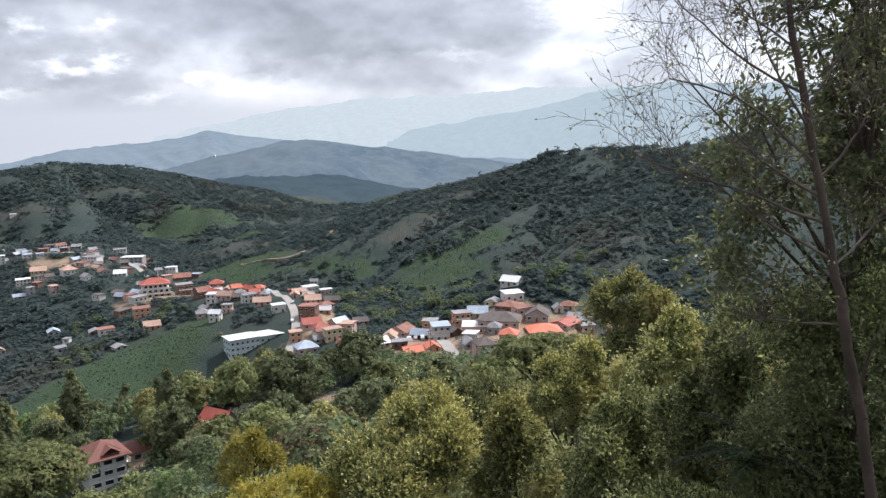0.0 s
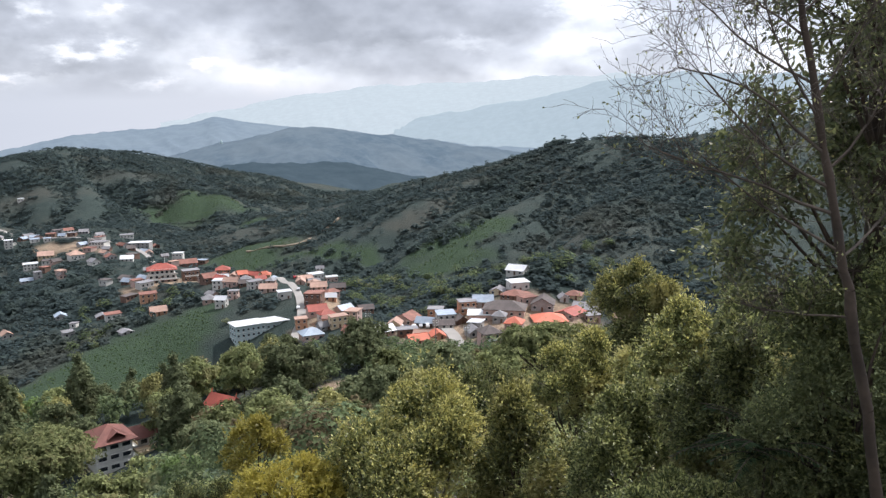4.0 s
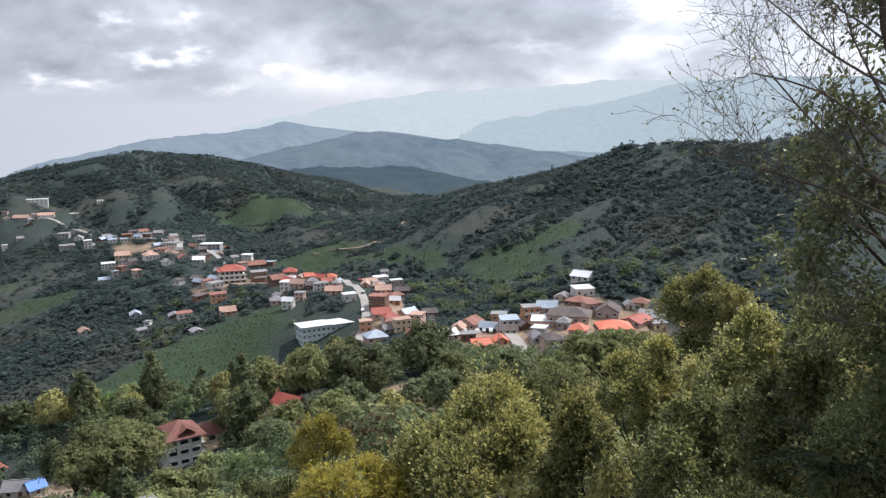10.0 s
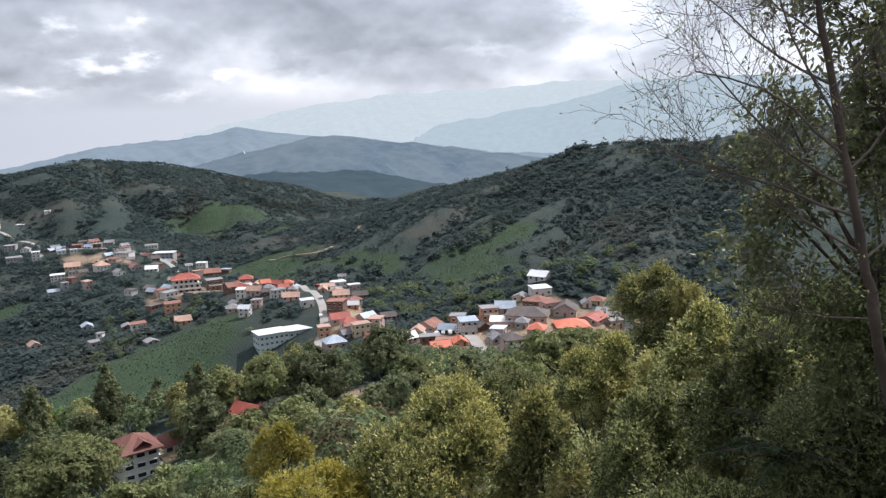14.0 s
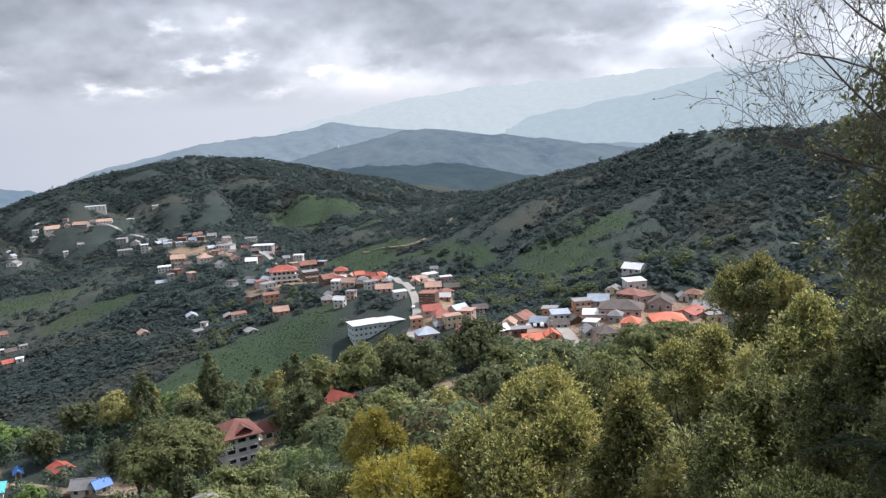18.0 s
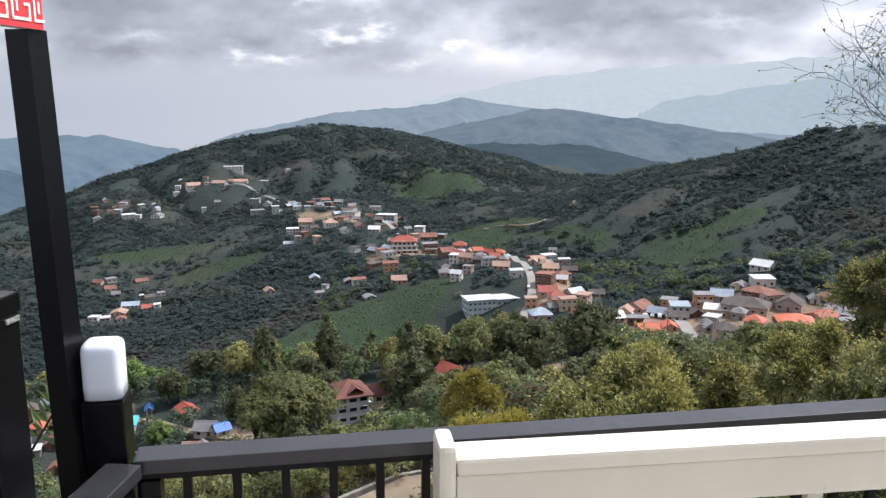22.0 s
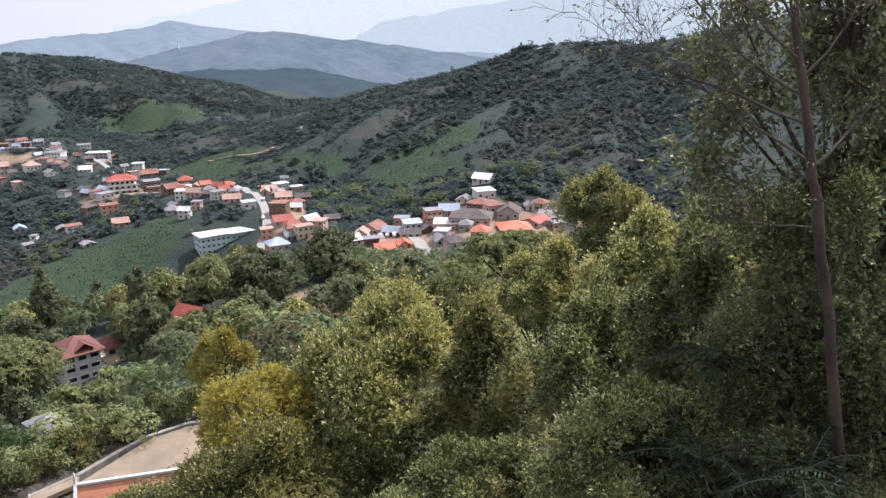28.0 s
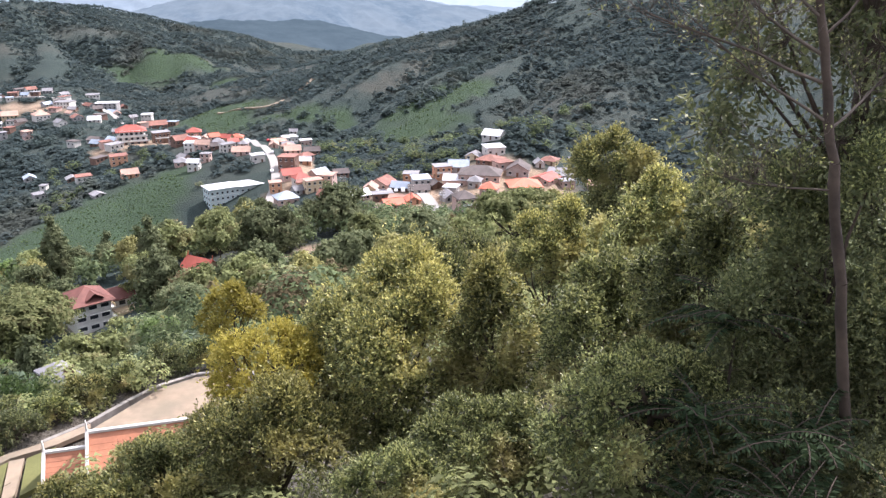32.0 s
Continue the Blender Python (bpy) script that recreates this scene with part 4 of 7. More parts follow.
ROAD_REST = [
    (-129.8, 501.2, 41, 8.4, 7.2, 6.5, 'g', 'rust', 'brown'),
    (-209, 709.6, 0, 8.6, 7.0, 7.5, 's', 'white', 'white'),
    (-194, 684.3, 27, 14.4, 9.7, 6.7, 'g', 'rust', 'brown'),
    (-151.5, 539.7, 26, 10.4, 7.9, 7.6, 's', 'grey', 'brown'),
    (-165, 492.8, 24, 9.7, 8.2, 5.6, 's', 'rust', 'orange'),
    (-146.9, 453.6, 27, 8.7, 7.0, 5.1, 'g', 'peach', 'orange'),
    (-102.4, 475.3, 15, 5.7, 4.0, 4.1, 'g', 'dark', 'brown'),
]
VILLAGE_A = [
    (-314, 660.2, 25, 10.7, 9.2, 5.0, 's', 'white', 'white'),
    (-313.6, 687.7, 23, 12.2, 11.2, 6.3, 'g', 'peach', 'peach'),
    (-273.4, 651.7, 38, 11.0, 10.6, 7.6, 'h', 'peach', 'white'),
    (-267.8, 687.1, -6, 13.0, 11.2, 5.4, 's', 'grey', 'white'),
    (-246.5, 724.7, 2, 18.7, 11.2, 5.6, 's', 'white', 'grey'),
    (-229.7, 643.1, 13, 9.3, 8.9, 5.1, 'g', 'white', 'white'),
    (-288.3, 741, 44, 7.0, 6.7, 3.9, 'g', 'grey', 'white'),
    (-307.9, 756.2, 14, 8.0, 7.6, 4.4, 'g', 'grey', 'grey'),
    (-271.1, 762.3, 18, 11.3, 9.6, 3.6, 's', 'grey', 'white'),
    (-348.1, 744, 28, 7.6, 8.9, 3.6, 's', 'blue_grey', 'white'),
    (-334.1, 738.2, 28, 5.9, 6.4, 3.6, 's', 'blue_grey', 'white'),
]
VILLAGE_B = [
    (-251.8, 632.4, 47, 7.1, 8.0, 5.7, 'g', 'grey', 'white'),
    (-243.6, 645.4, 34, 7.9, 8.9, 4.8, 'g', 'rust', 'grey'),
    (-290.9, 621.7, 43, 5.0, 4.5, 5.8, 's', 'grey', 'grey'),
    (-366.2, 732.7, 26, 6.8, 6.4, 8.0, 's', 'white', 'white'),
    (-414.8, 782.8, 15, 10.1, 10.4, 5.7, 's', 'grey', 'grey'),
    (-395.1, 772, 17, 8.1, 8.4, 4.7, 'g', 'grey', 'white'),
    (-392.5, 744.3, 32, 13.1, 11.1, 4.5, 's', 'grey', 'grey'),
    (-515.8, 919.3, 26, 22.9, 11.4, 5.7, 's', 'white', 'white'),
    (-532, 851.6, 44, 15.6, 11.5, 6.9, 'g', 'peach', 'white'),
    (-499.7, 856.2, 12, 15.4, 11.3, 5.8, 'g', 'peach', 'grey'),
    (-476.9, 865.6, 24, 16.3, 11.3, 5.3, 'g', 'peach', 'white'),
]
VILLAGE_C = [
    (-554.4, 854.6, 24, 6.3, 5.6, 5.0, 's', 'white', 'white'),
    (-550.2, 844.1, 57, 6.3, 5.7, 4.0, 's', 'white', 'white'),
    (-473.3, 919.7, 7, 8.6, 7.8, 4.6, 's', 'white', 'grey'),
    (-450, 937.7, 17, 6.4, 5.8, 4.1, 's', 'white', 'white'),
    (-521.1, 832.4, 34, 6.1, 7.1, 4.3, 'g', 'grey', 'grey'),
    (-555.2, 741.2, 16, 7.7, 7.4, 3.6, 's', 'white', 'grey'),
    (-530.8, 725.4, 46, 13.1, 11.4, 4.9, 's', 'white', 'white'),
    (-542.9, 764.6, 63, 6.8, 5.9, 3.7, 's', 'white', 'grey'),
    (-581.9, 742.9, 40, 10.8, 11.5, 4.6, 'g', 'grey', 'white'),
    (-492, 718.6, 9, 10.0, 10.3, 4.7, 'g', 'grey', 'white'),
    (-515.3, 719.8, 17, 5.5, 6.1, 5.2, 's', 'white', 'white'),
]
HAMLET_A = [
    (-386.6, 459.7, 65, 7.1, 7.1, 4.2, 'g', 'blue', 'grey'),
    (-378, 470.5, 11, 6.8, 5.7, 3.7, 's', 'white', 'white'),
    (-373, 475.8, 33, 5.9, 6.5, 2.8, 's', 'white', 'grey'),
    (-371.7, 489.2, 22, 10.1, 10.7, 4.0, 'g', 'peach', 'pink'),
    (-372.6, 504.2, 31, 11.9, 10.9, 4.1, 'g', 'blue_grey', 'grey'),
    (-356.2, 499.7, 47, 7.1, 6.6, 4.0, 'g', 'red', 'pink'),
    (-348.1, 501.2, 28, 4.5, 5.0, 3.4, 's', 'white', 'white'),
    (-362.9, 479.4, 37, 6.3, 7.1, 3.0, 'g', 'rust', 'white'),
    (-365.6, 532.3, 35, 5.5, 4.8, 3.3, 's', 'grey', 'white'),
    (-378, 525.5, 33, 2.8, 4.2, 2.3, 's', 'white', 'white'),
]
HAMLET_B = [
    (-222.3, 499.9, 28, 6.4, 7.5, 3.9, 'g', 'blue_grey', 'grey'),
    (-203.6, 474.7, -5, 3.8, 3.6, 3.1, 's', 'grey', 'white'),
    (-197.3, 451.1, 39, 5.7, 6.1, 3.9, 's', 'grey', 'grey'),
    (-189.9, 482.7, 25, 6.8, 7.3, 3.1, 'g', 'grey', 'brown'),
    (-156.9, 429.2, 41, 6.1, 6.4, 2.5, 'g', 'grey', 'grey'),
    (-479.9, 787.3, 34, 4.8, 4.9, 5.4, 's', 'white', 'white'),
    (-464.7, 790.1, 40, 6.1, 5.7, 4.1, 'g', 'grey', 'grey'),
]
BELOW_A = [
    (-190.3, 211.9, 51, 5.5, 5.8, 4.1, 'g', 'blue_grey', 'grey'),
    (-193.5, 204.5, 59, 8.5, 8.6, 4.2, 'g', 'dark', 'brown'),
    (-183.2, 198.3, 16, 4.9, 5.1, 3.5, 'h', 'orange', 'pink'),
    (-180.7, 203.8, 62, 5.5, 5.9, 3.9, 'h', 'rust', 'brown'),
    (-169, 204.8, 48, 11.3, 11, 5.5, 'g', 'rust', 'brown'),
    (-160.3, 209.7, 29, 6.8, 7.5, 4.6, 'h', 'teal', 'white'),
    (-152.1, 195.8, 14, 5.5, 6.4, 4.7, 'g', 'blue', 'white'),
]
BELOW_B = [
    (-146.5, 223.7, 54, 5.4, 6.4, 2.8, 'g', 'red', 'white'),
    (-132, 211.5, 12, 6.3, 5.5, 4.6, 'g', 'grey', 'white'),
    (-127, 211.7, 53, 4.4, 4.3, 4.1, 'g', 'blue', 'white'),
    (-130.2, 200.2, 20, 4.8, 4.6, 3.4, 'g', 'peach', 'pink'),
    (-126.7, 201, 41, 3.7, 4, 3.3, 'g', 'grey', 'white'),
    (-125.5, 185.8, 33, 5.4, 5.8, 4.9, 'g', 'grey', 'white'),
    (-123.5, 192.8, 45, 4.9, 4, 3.5, 'g', 'peach', 'pink'),
]
BELOW_C = [
    (-183.4, 182.4, 63, 6.3, 6.3, 5.2, 'g', 'grey', 'brown'),
    (-179.4, 186.7, 40, 4.8, 5, 3.9, 'g', 'dark', 'brown'),
    (-172, 192, 30, 4.8, 5.5, 3.9, 'g', 'rust', 'brown'),
    (-168.2, 194.9, 25, 5.1, 5.2, 3.9, 'h', 'dark', 'brown'),
    (-160.4, 179.9, 23, 4.8, 5.1, 3.1, 'g', 'rust', 'pink'),
    (-152.7, 179.4, 63, 4.7, 5.5, 4.2, 'g', 'rust', 'brown'),
    (-151.9, 185.1, 19, 4.5, 4.8, 3.4, 'g', 'white', 'grey'),
]
BELOW_D = [
    (-31.2, 70.4, 46, 1.6, 4, 1.2, 'h', 'grey', 'white'),
    (-73.1, 174.6, 18, 3.1, 4, 2.7, 'g', 'orange', 'brown'),
    (-145.2, 191.5, 51, 3, 4, 2.5, 's', 'grey', 'grey'),
    (-159.8, 202.2, 46, 5.6, 6, 2.9, 'g', 'dark', 'brown'),
    (-173.8, 185.3, 35, 3.9, 4.2, 2.3, 's', 'white', 'grey'),
    (-158.6, 190.5, 44, 5.8, 6.4, 3.1, 's', 'grey', 'brown'),
    (-159.3, 221.3, 36, 2, 4, 1.9, 'g', 'blue', 'grey'),
]

for rows, place, rich in ((TOWN_EAST, "houses of the near town", True), (TOWN_MID, "houses of the near town", True), (TOWN_WEST, "houses of the near town", True), (ROAD_END, "houses along the village street", True),
                          (ROAD_MID, "houses along the village street", True), (ROAD_FOOT, "houses along the village street", True), (ROAD_REST, "houses along the village street", True),
                          (VILLAGE_A, "houses of the spur village", False), (VILLAGE_B, "houses of the spur village", False), (VILLAGE_C, "houses of the spur village", False), (HAMLET_A, "houses of the valley hamlet", False),
                          (HAMLET_B, "houses of the valley hamlet", False), (BELOW_A, "houses below the lookout", True), (BELOW_B, "houses below the lookout", True), (BELOW_C, "houses below the lookout", True), (BELOW_D, "houses below the lookout", True)):
    for row in rows:
        house(*row, rich=rich, group=place)
# smaller roofs between them, too far to tell apart but for their colour
rng = random.Random(11)
for cx, cy, sx, sy, count in ((-254, 689, 45, 45, 26), (-347, 754, 40, 30, 14), (-562, 767, 45, 20, 14), (-503, 854, 45, 25, 10), (-403, 526, 24, 30, 10), (-206, 488, 26, 18, 8), (-151, 562, 40, 30, 10), (-116, 539, 18, 26, 8), (-35, 418, 10, 16, 6), (16, 354, 20, 10, 8), (40, 338, 14, 12, 8), (-185, 545, 24, 24, 14), (-280, 641, 40, 30, 12)):
    for _ in range(count):
        x, y = cx + rng.gauss(0, 0.6) * sx, cy + rng.gauss(0, 0.6) * sy
        if any(math.hypot(x - fx, y - fy) < fr + 4 for fx, fy, fr in FOOTPRINTS):
            continue
        house(round(x, 1), round(y, 1), rng.uniform(-40, 60), rng.uniform(5, 9.5), rng.uniform(5, 8), rng.uniform(3.2, 4.6), rng.choice("ggs"), rng.choice(["grey", "grey", "rust", "rust", "dark", "dark", "peach", "blue_grey"]),
              rng.choice(["white", "grey", "brown", "pink"]), rich=False, group="houses of the spur village")
# low warm roofs packed along the street and in the town
for cx, cy, sx, sy, count in ((30, 350, 26, 14, 34), (48, 372, 20, 14, 16), (-2, 368, 14, 10, 10), (-46, 388, 10, 20, 18), (-54, 440, 9, 26, 18), (-62, 475, 12, 14, 16), (-92, 475, 14, 14, 12), (-120, 525, 24, 26, 20), (78, 368, 16, 12, 10)):
    for _ in range(count):
        x, y = cx + rng.gauss(0, 0.7) * sx, cy + rng.gauss(0, 0.7) * sy
        if any(math.hypot(x - fx, y - fy) < fr + 2.2 for fx, fy, fr in FOOTPRINTS) or not off_road(np.array([x]), np.array([y]), 6.5)[0]:
            continue
        house(round(x, 1), round(y, 1), rng.uniform(-40, 40), rng.uniform(4.5, 8.5), rng.uniform(4.5, 7.5), rng.uniform(3.2, 5.2), rng.choice("ghgs"), rng.choice(["rust", "rust", "peach", "peach", "orange", "red", "dark", "grey", "white"]),
              rng.choice(["peach", "pink", "orange", "pink", "white", "brown"]), rich=True, group="houses of the near town")


def apartment_block():
    """The long five-storey block with a pale sheet roof, stepped in two along the slope."""
    x, y = -81.0, 406.0
    t = thing("apartment_block", pose(x, y, -120.4, 0, 0, 31), "long pale blue-grey apartment block with a white roof", "apartment block")
    FOOTPRINTS.extend([(x, y, 18), (x - 14, y - 8, 13), (x + 14, y + 8, 12)])
    for k, (x0, x1, top) in enumerate(((-13.6, 2.0, 17.2), (2.02, 17.0, 16.8))):
        b = part("wing", box_bm(x0, x1, -5, 5, 0, top), WALLS["mint"], t)
        r = part("roof", prism_bm([(x0 - 0.7, 0.02), (x1 + (0.5 if k else 0.0), 0.02), (x1 + (0.5 if k else 0.0), 0.32), (x0 - 0.7, 0.32)], -6.0, 6.0), ROOFS["white"], b)
        r.location.z = top
        for f in range(5):
            z = top - 2.0 - f * 2.9
            n = 6 if k == 0 else 5
            for i in range(n):
                window(b, x0 + (i + 0.5) * (x1 - x0) / n, -5, z, 0, 1.0, 1.1, framed=True)
            if k == 0:
                for i in range(3):
                    window(b, x0, -3.2 + 3.2 * i, z, -90, 1.2, 1.4, framed=True)
            band = part("floor_band", box_bm(x0, x1, -5.12, -4.99, -0.1, 0.1), TRIM_WHITE, b)
            band.location.z = z - 1.35
    lean = part("annex", box_bm(-18.1, -13.62, -6, 0, -1.0, 3.2), WALLS["mint"], t)
    rf = part("annex_roof", prism_bm([(-18.6, 3.2), (-13.58, 4.6), (-13.58, 4.9), (-18.6, 3.5)], -6.5, 0.5), ROOFS["white"], lean)


apartment_block()


def temple():
    """The large house on the spur with stacked white balconies and a broad red roof."""
    x, y = -170, 538
    z = ground_z(x, y) - 1.0
    t = thing("temple", pose(x, y, z, 0, 0, 20), "large white building with stacked balconies and red roof", "temple")
    FOOTPRINTS.append((x, y, 14))
    for k, (w, d) in enumerate(((19, 11), (17.5, 10), (15, 9))):
        s = part("storey", box_bm(-w / 2, w / 2, -d / 2, d / 2, k * 3.1, k * 3.1 + 3.08), WALLS["pink" if k == 0 else "white"], t)
        part("balcony", box_bm(-w / 2 - 1.2, w / 2 + 1.2, -d / 2 - 1.4, -d / 2 + 0.1, k * 3.1 + 2.9, k * 3.1 + 3.1), TRIM_WHITE, s)
        part("parapet", box_bm(-w / 2 - 1.2, w / 2 + 1.2, -d / 2 - 1.4, -d / 2 - 1.25, k * 3.1 + 3.1, k * 3.1 + 3.9), TRIM_WHITE, s)
        for i in range(5):
            window(s, -w / 2 + (i + 0.5) * w / 5, -d / 2, k * 3.1 + 1.6, 0, 1.6, 1.5, framed=False)
    r = part("roof", hip_roof(17, 11, 3.6, 1.2), ROOFS["red"], t)
    r.location.z = 9.6
    m = part("mast", box_bm(2.0, 2.5, -0.25, 0.25, 12.4, 19.5), TRIM_WHITE, t)


temple()


def big_house():
    """The three-storey white house below the lookout: hipped red-brown roof, dormer, terrace wing with yellow balustrade."""
    x, y = -87.0, 219.0
    z = ground_z(x, y - 5) - 0.6
    t = thing("house", pose(x, y, z, 0, 0, 38), "three-storey white house with a hipped red-brown roof", "house")
    FOOTPRINTS.extend([(x, y, 12), (x + 9, y - 22, 9), (x + 15, y - 40, 8)])
    part("plinth", box_bm(-5.2, 5.2, -4.6, 6.2, -2.5, 1.2), CONCRETE, t)
    for k in range(3):
        s = part("storey", box_bm(-5, 5, -4.4, 6, 1.2 + k * 2.9, 1.2 + k * 2.9 + 2.88), TRIM_WHITE, t)
        for i in range(3):
            window(s, -3.3 + 3.3 * i, -4.4, 2.75 + k * 2.9, 0, 2.2, 1.2)
        for i in range(3):
            window(s, 5, -2.6 + 3.0 * i, 2.75 + k * 2.9, 90, 1.6, 1.2)
        if k:
            part("balcony", box_bm(5.0, 6.5, -4.4, 5.0, 1.1 + k * 2.9, 1.3 + k * 2.9), TRIM_WHITE, s)
            part("parapet", box_bm(6.38, 6.5, -4.4, 5.0, 1.3 + k * 2.9, 2.1 + k * 2.9), WALLS["peach"], s)
    r = part("roof", hip_roof(10.0, 10.6, 3.4, 1.3), ROOFS["maroon"], t)
    r.location = (0, 0.8, 10.1)
    dm = part("dormer", gable_roof(4.2, 4.0, 1.4, 0.4, 0.15), ROOFS["maroon"], r)
    dm.location = (0.8, -3.6, 1.2)
    wing = part("wing", box_bm(5.02, 15.5, 1.5, 9.5, -1.0, 7.0), TRIM_WHITE, t)
    wr = part("wing_roof", gable_roof(8.6, 11.0, 2.2, 0.6, 0.16), ROOFS["maroon"], wing)
    wr.matrix_local = pose(10.2, 5.5, 7.0, 0, 0, 90)
    part("terrace", box_bm(6.6, 16.5, -3.2, 1.48, -1.5, 4.0), WALLS["peach"], t)
    for i in range(10):
        p = part("baluster", shared_box(("baluster", 1), -0.09, 0.09, -0.09, 0.09, 0.0, 0.75, WALLS["peach"]), None, t)
        p.location = (6.9 + i * 1.03, -3.05, 4.0)
    part("balustrade_rail", box_bm(6.6, 16.5, -3.2, -2.9, 4.75, 4.9), WALLS["peach"], t)
    for i in range(3):
        window(wing, 6.8 + 3.4 * i, 1.5, 5.4, 0, 1.8, 1.4)


big_house()


def red_pavilion():
    x, y = -61, 246
    z = ground_z(x, y) - 1.4
    t = thing("pavilion", pose(x, y, z, 0, 0, 58), "pavilion with a bright red two-tier roof among trees", "pavilion")
    FOOTPRINTS.append((x, y, 10))
    part("wall", box_bm(-4, 4, -3.4, 3.4, -1.0, 3.0), WALLS["peach"], t)
    r = part("roof", gable_roof(7.6, 9.5, 3.0, 0.7, 0.2), ROOFS["red"], t)
    r.location.z = 3.0
    part("gable", prism_bm([(-3.6, 0.0), (0.0, 2.75), (3.6, 0.0)], -4.6, 4.6), WALLS["peach"], r)
    lo = part("lower_roof", hip_roof(9.6, 11.6, 1.3, 0.8), ROOFS["red"], t)
    lo.location.z = 1.9
    pr = part("porch_roof", gable_roof(4.4, 5.0, 1.9, 0.5, 0.18), ROOFS["red"], t)
    pr.matrix_local = pose(-4.6, -2.0, 2.2, 0, 0, 90)
    for k in (-1, 1):
        fin = part("finial", prism_bm([(-0.15, 0), (0.15, 0), (0.45, 1.5), (0.2, 1.2)], -0.1, 0.1), ROOFS["orange"], r)
        fin.location = (0, k * 5.2, 2.8)


red_pavilion()


def utility_pole(x, y, h, turn=0):
    t = thing("utility_pole", pose(x, y, ground_z(x, y), 0, 0, turn), "grey concrete power pole with crossarms and insulators", "utility pole")
    bm = bmesh.new()
    bmesh.ops.create_cone(bm, cap_ends=True, segments=8, radius1=0.22, radius2=0.14, depth=h, matrix=Matrix.Translation((0, 0, h / 2)))
    part("post", bm, CONCRETE, t)
    for k, z in enumerate((h - 0.4, h - 1.3, h - 2.4)):
        a = part("crossarm", box_bm(-1.3, 1.3, -0.09, 0.09, z - 0.09, z + 0.09), CONCRETE, t)
        for s in (-1.15, -0.5, 0.5, 1.15):
            i = part("insulator", shared_box(("insulator", 1), -0.07, 0.07, -0.07, 0.07, 0.0, 0.32, TRIM_WHITE), None, a)
            i.location = (s, 0, z + 0.09)


FOOTPRINTS.append((-25, 244, 9))
utility_pole(-76, 228, 13, 30)
utility_pole(-22, 360, 10, 10)
utility_pole(20, 312, 10, -10)
utility_pole(8, 330, 10, -10)


CAR_PAINT = {c: surface(c + "_car_paint", v, 0.25, 0.0, 2, 0.8, 0.05, 0.0, 0.05) for c, v in (("white", (0.75, 0.75, 0.75)), ("silver", (0.45, 0.46, 0.48)), ("dark", (0.05, 0.055, 0.07)), ("red", (0.35, 0.04, 0.04)))}
RUBBER = surface("tyre_rubber", (0.02, 0.02, 0.02), 0.8)


def car(x, y, turn, paint, tall=1.0):
    """A parked pick-up or van seen from far above."""
    t = thing("car", pose(x, y, ground_z(x, y) + 0.35, 0, 0, turn), "%s car parked beside the street" % paint, "car", "parked cars")
    body = prism_bm([(-2.2, 0.35), (2.2, 0.35), (2.25, 0.9), (1.2, 1.0), (0.6, 1.55 * tall), (-1.3, 1.6 * tall), (-2.2, 1.05)], -0.85, 0.85)
    bmesh.ops.bevel(body, geom=body.edges[:], offset=0.06, segments=1, affect="EDGES")
    b = part("body", body, CAR_PAINT[paint], t)
    part("windscreen", prism_bm([(1.16, 1.03), (0.64, 1.5 * tall), (0.72, 1.5 * tall), (1.24, 1.03)], -0.7, 0.7), WINDOW_DARK, b)
    for s in (-1, 1):
        part("side_glass", box_bm(-1.2, 0.5, s * 0.84, s * 0.88, 1.08, 1.42 * tall), WINDOW_DARK, b) if s > 0 else part("side_glass", box_bm(-1.2, 0.5, -0.88, -0.84, 1.08, 1.42 * tall), WINDOW_DARK, b)
        for wx in (-1.4, 1.4):
            bm = bmesh.new()
            bmesh.ops.create_cone(bm, cap_ends=True, segments=12, radius1=0.34, radius2=0.34, depth=0.22, matrix=pose(wx, s * 0.8, 0.34, 90))
            part("wheel", bm, RUBBER, t)


for i, paint in enumerate(["white", "white", "silver", "white", "dark", "white", "silver", "white"]):
    car(-16 + i * 3.0, 361.5 - (i % 3) * 1.0, 70 + 9 * (i % 4), paint, 1.0 + 0.2 * (i % 2))
for x, y, turn, paint in ((-47, 376, 20, "white"), (-52, 370, 60, "dark"), (-62.5, 420, 95, "white"), (-66.6, 452, 95, "silver"), (-75, 495, 100, "red")):
    car(x, y, turn, paint)


def pagoda():
    """The small white bell-shaped pagoda on the far ridge."""
    x, y, z = -453.0, 1935.0, -70.0
    t = thing("pagoda", pose(x, y, z), "small white bell-shaped pagoda on the hazy ridge", "pagoda")
    for name, rings in (("terrace", ((5.0, 0), (5.0, 2.5), (3.8, 2.5), (3.8, 4.5))), ("bell", ((2.8, 4.5), (2.9, 5.4), (2.2, 7.6), (1.4, 9.4), (0.9, 10.2))), ("spire", ((0.9, 10.2), (0.6, 12.0), (0.3, 13.0), (0.05, 15.0)))):
        bm = bmesh.new()
        loops = [[bm.verts.new((r * math.cos(k * math.pi / 6), r * math.sin(k * math.pi / 6), h)) for k in range(12)] for r, h in rings]
        for a, b in zip(loops, loops[1:]):
            for k in range(12):
                bm.faces.new((a[k], a[(k + 1) % 12], b[(k + 1) % 12], b[k]))
        bm.faces.new(loops[-1])
        part(name, bm, WALLS["mint"], t)


pagoda()

# ---- vegetation ----
def unit(v):
    return v / np.maximum(np.linalg.norm(v, axis=-1, keepdims=True), 1e-9)


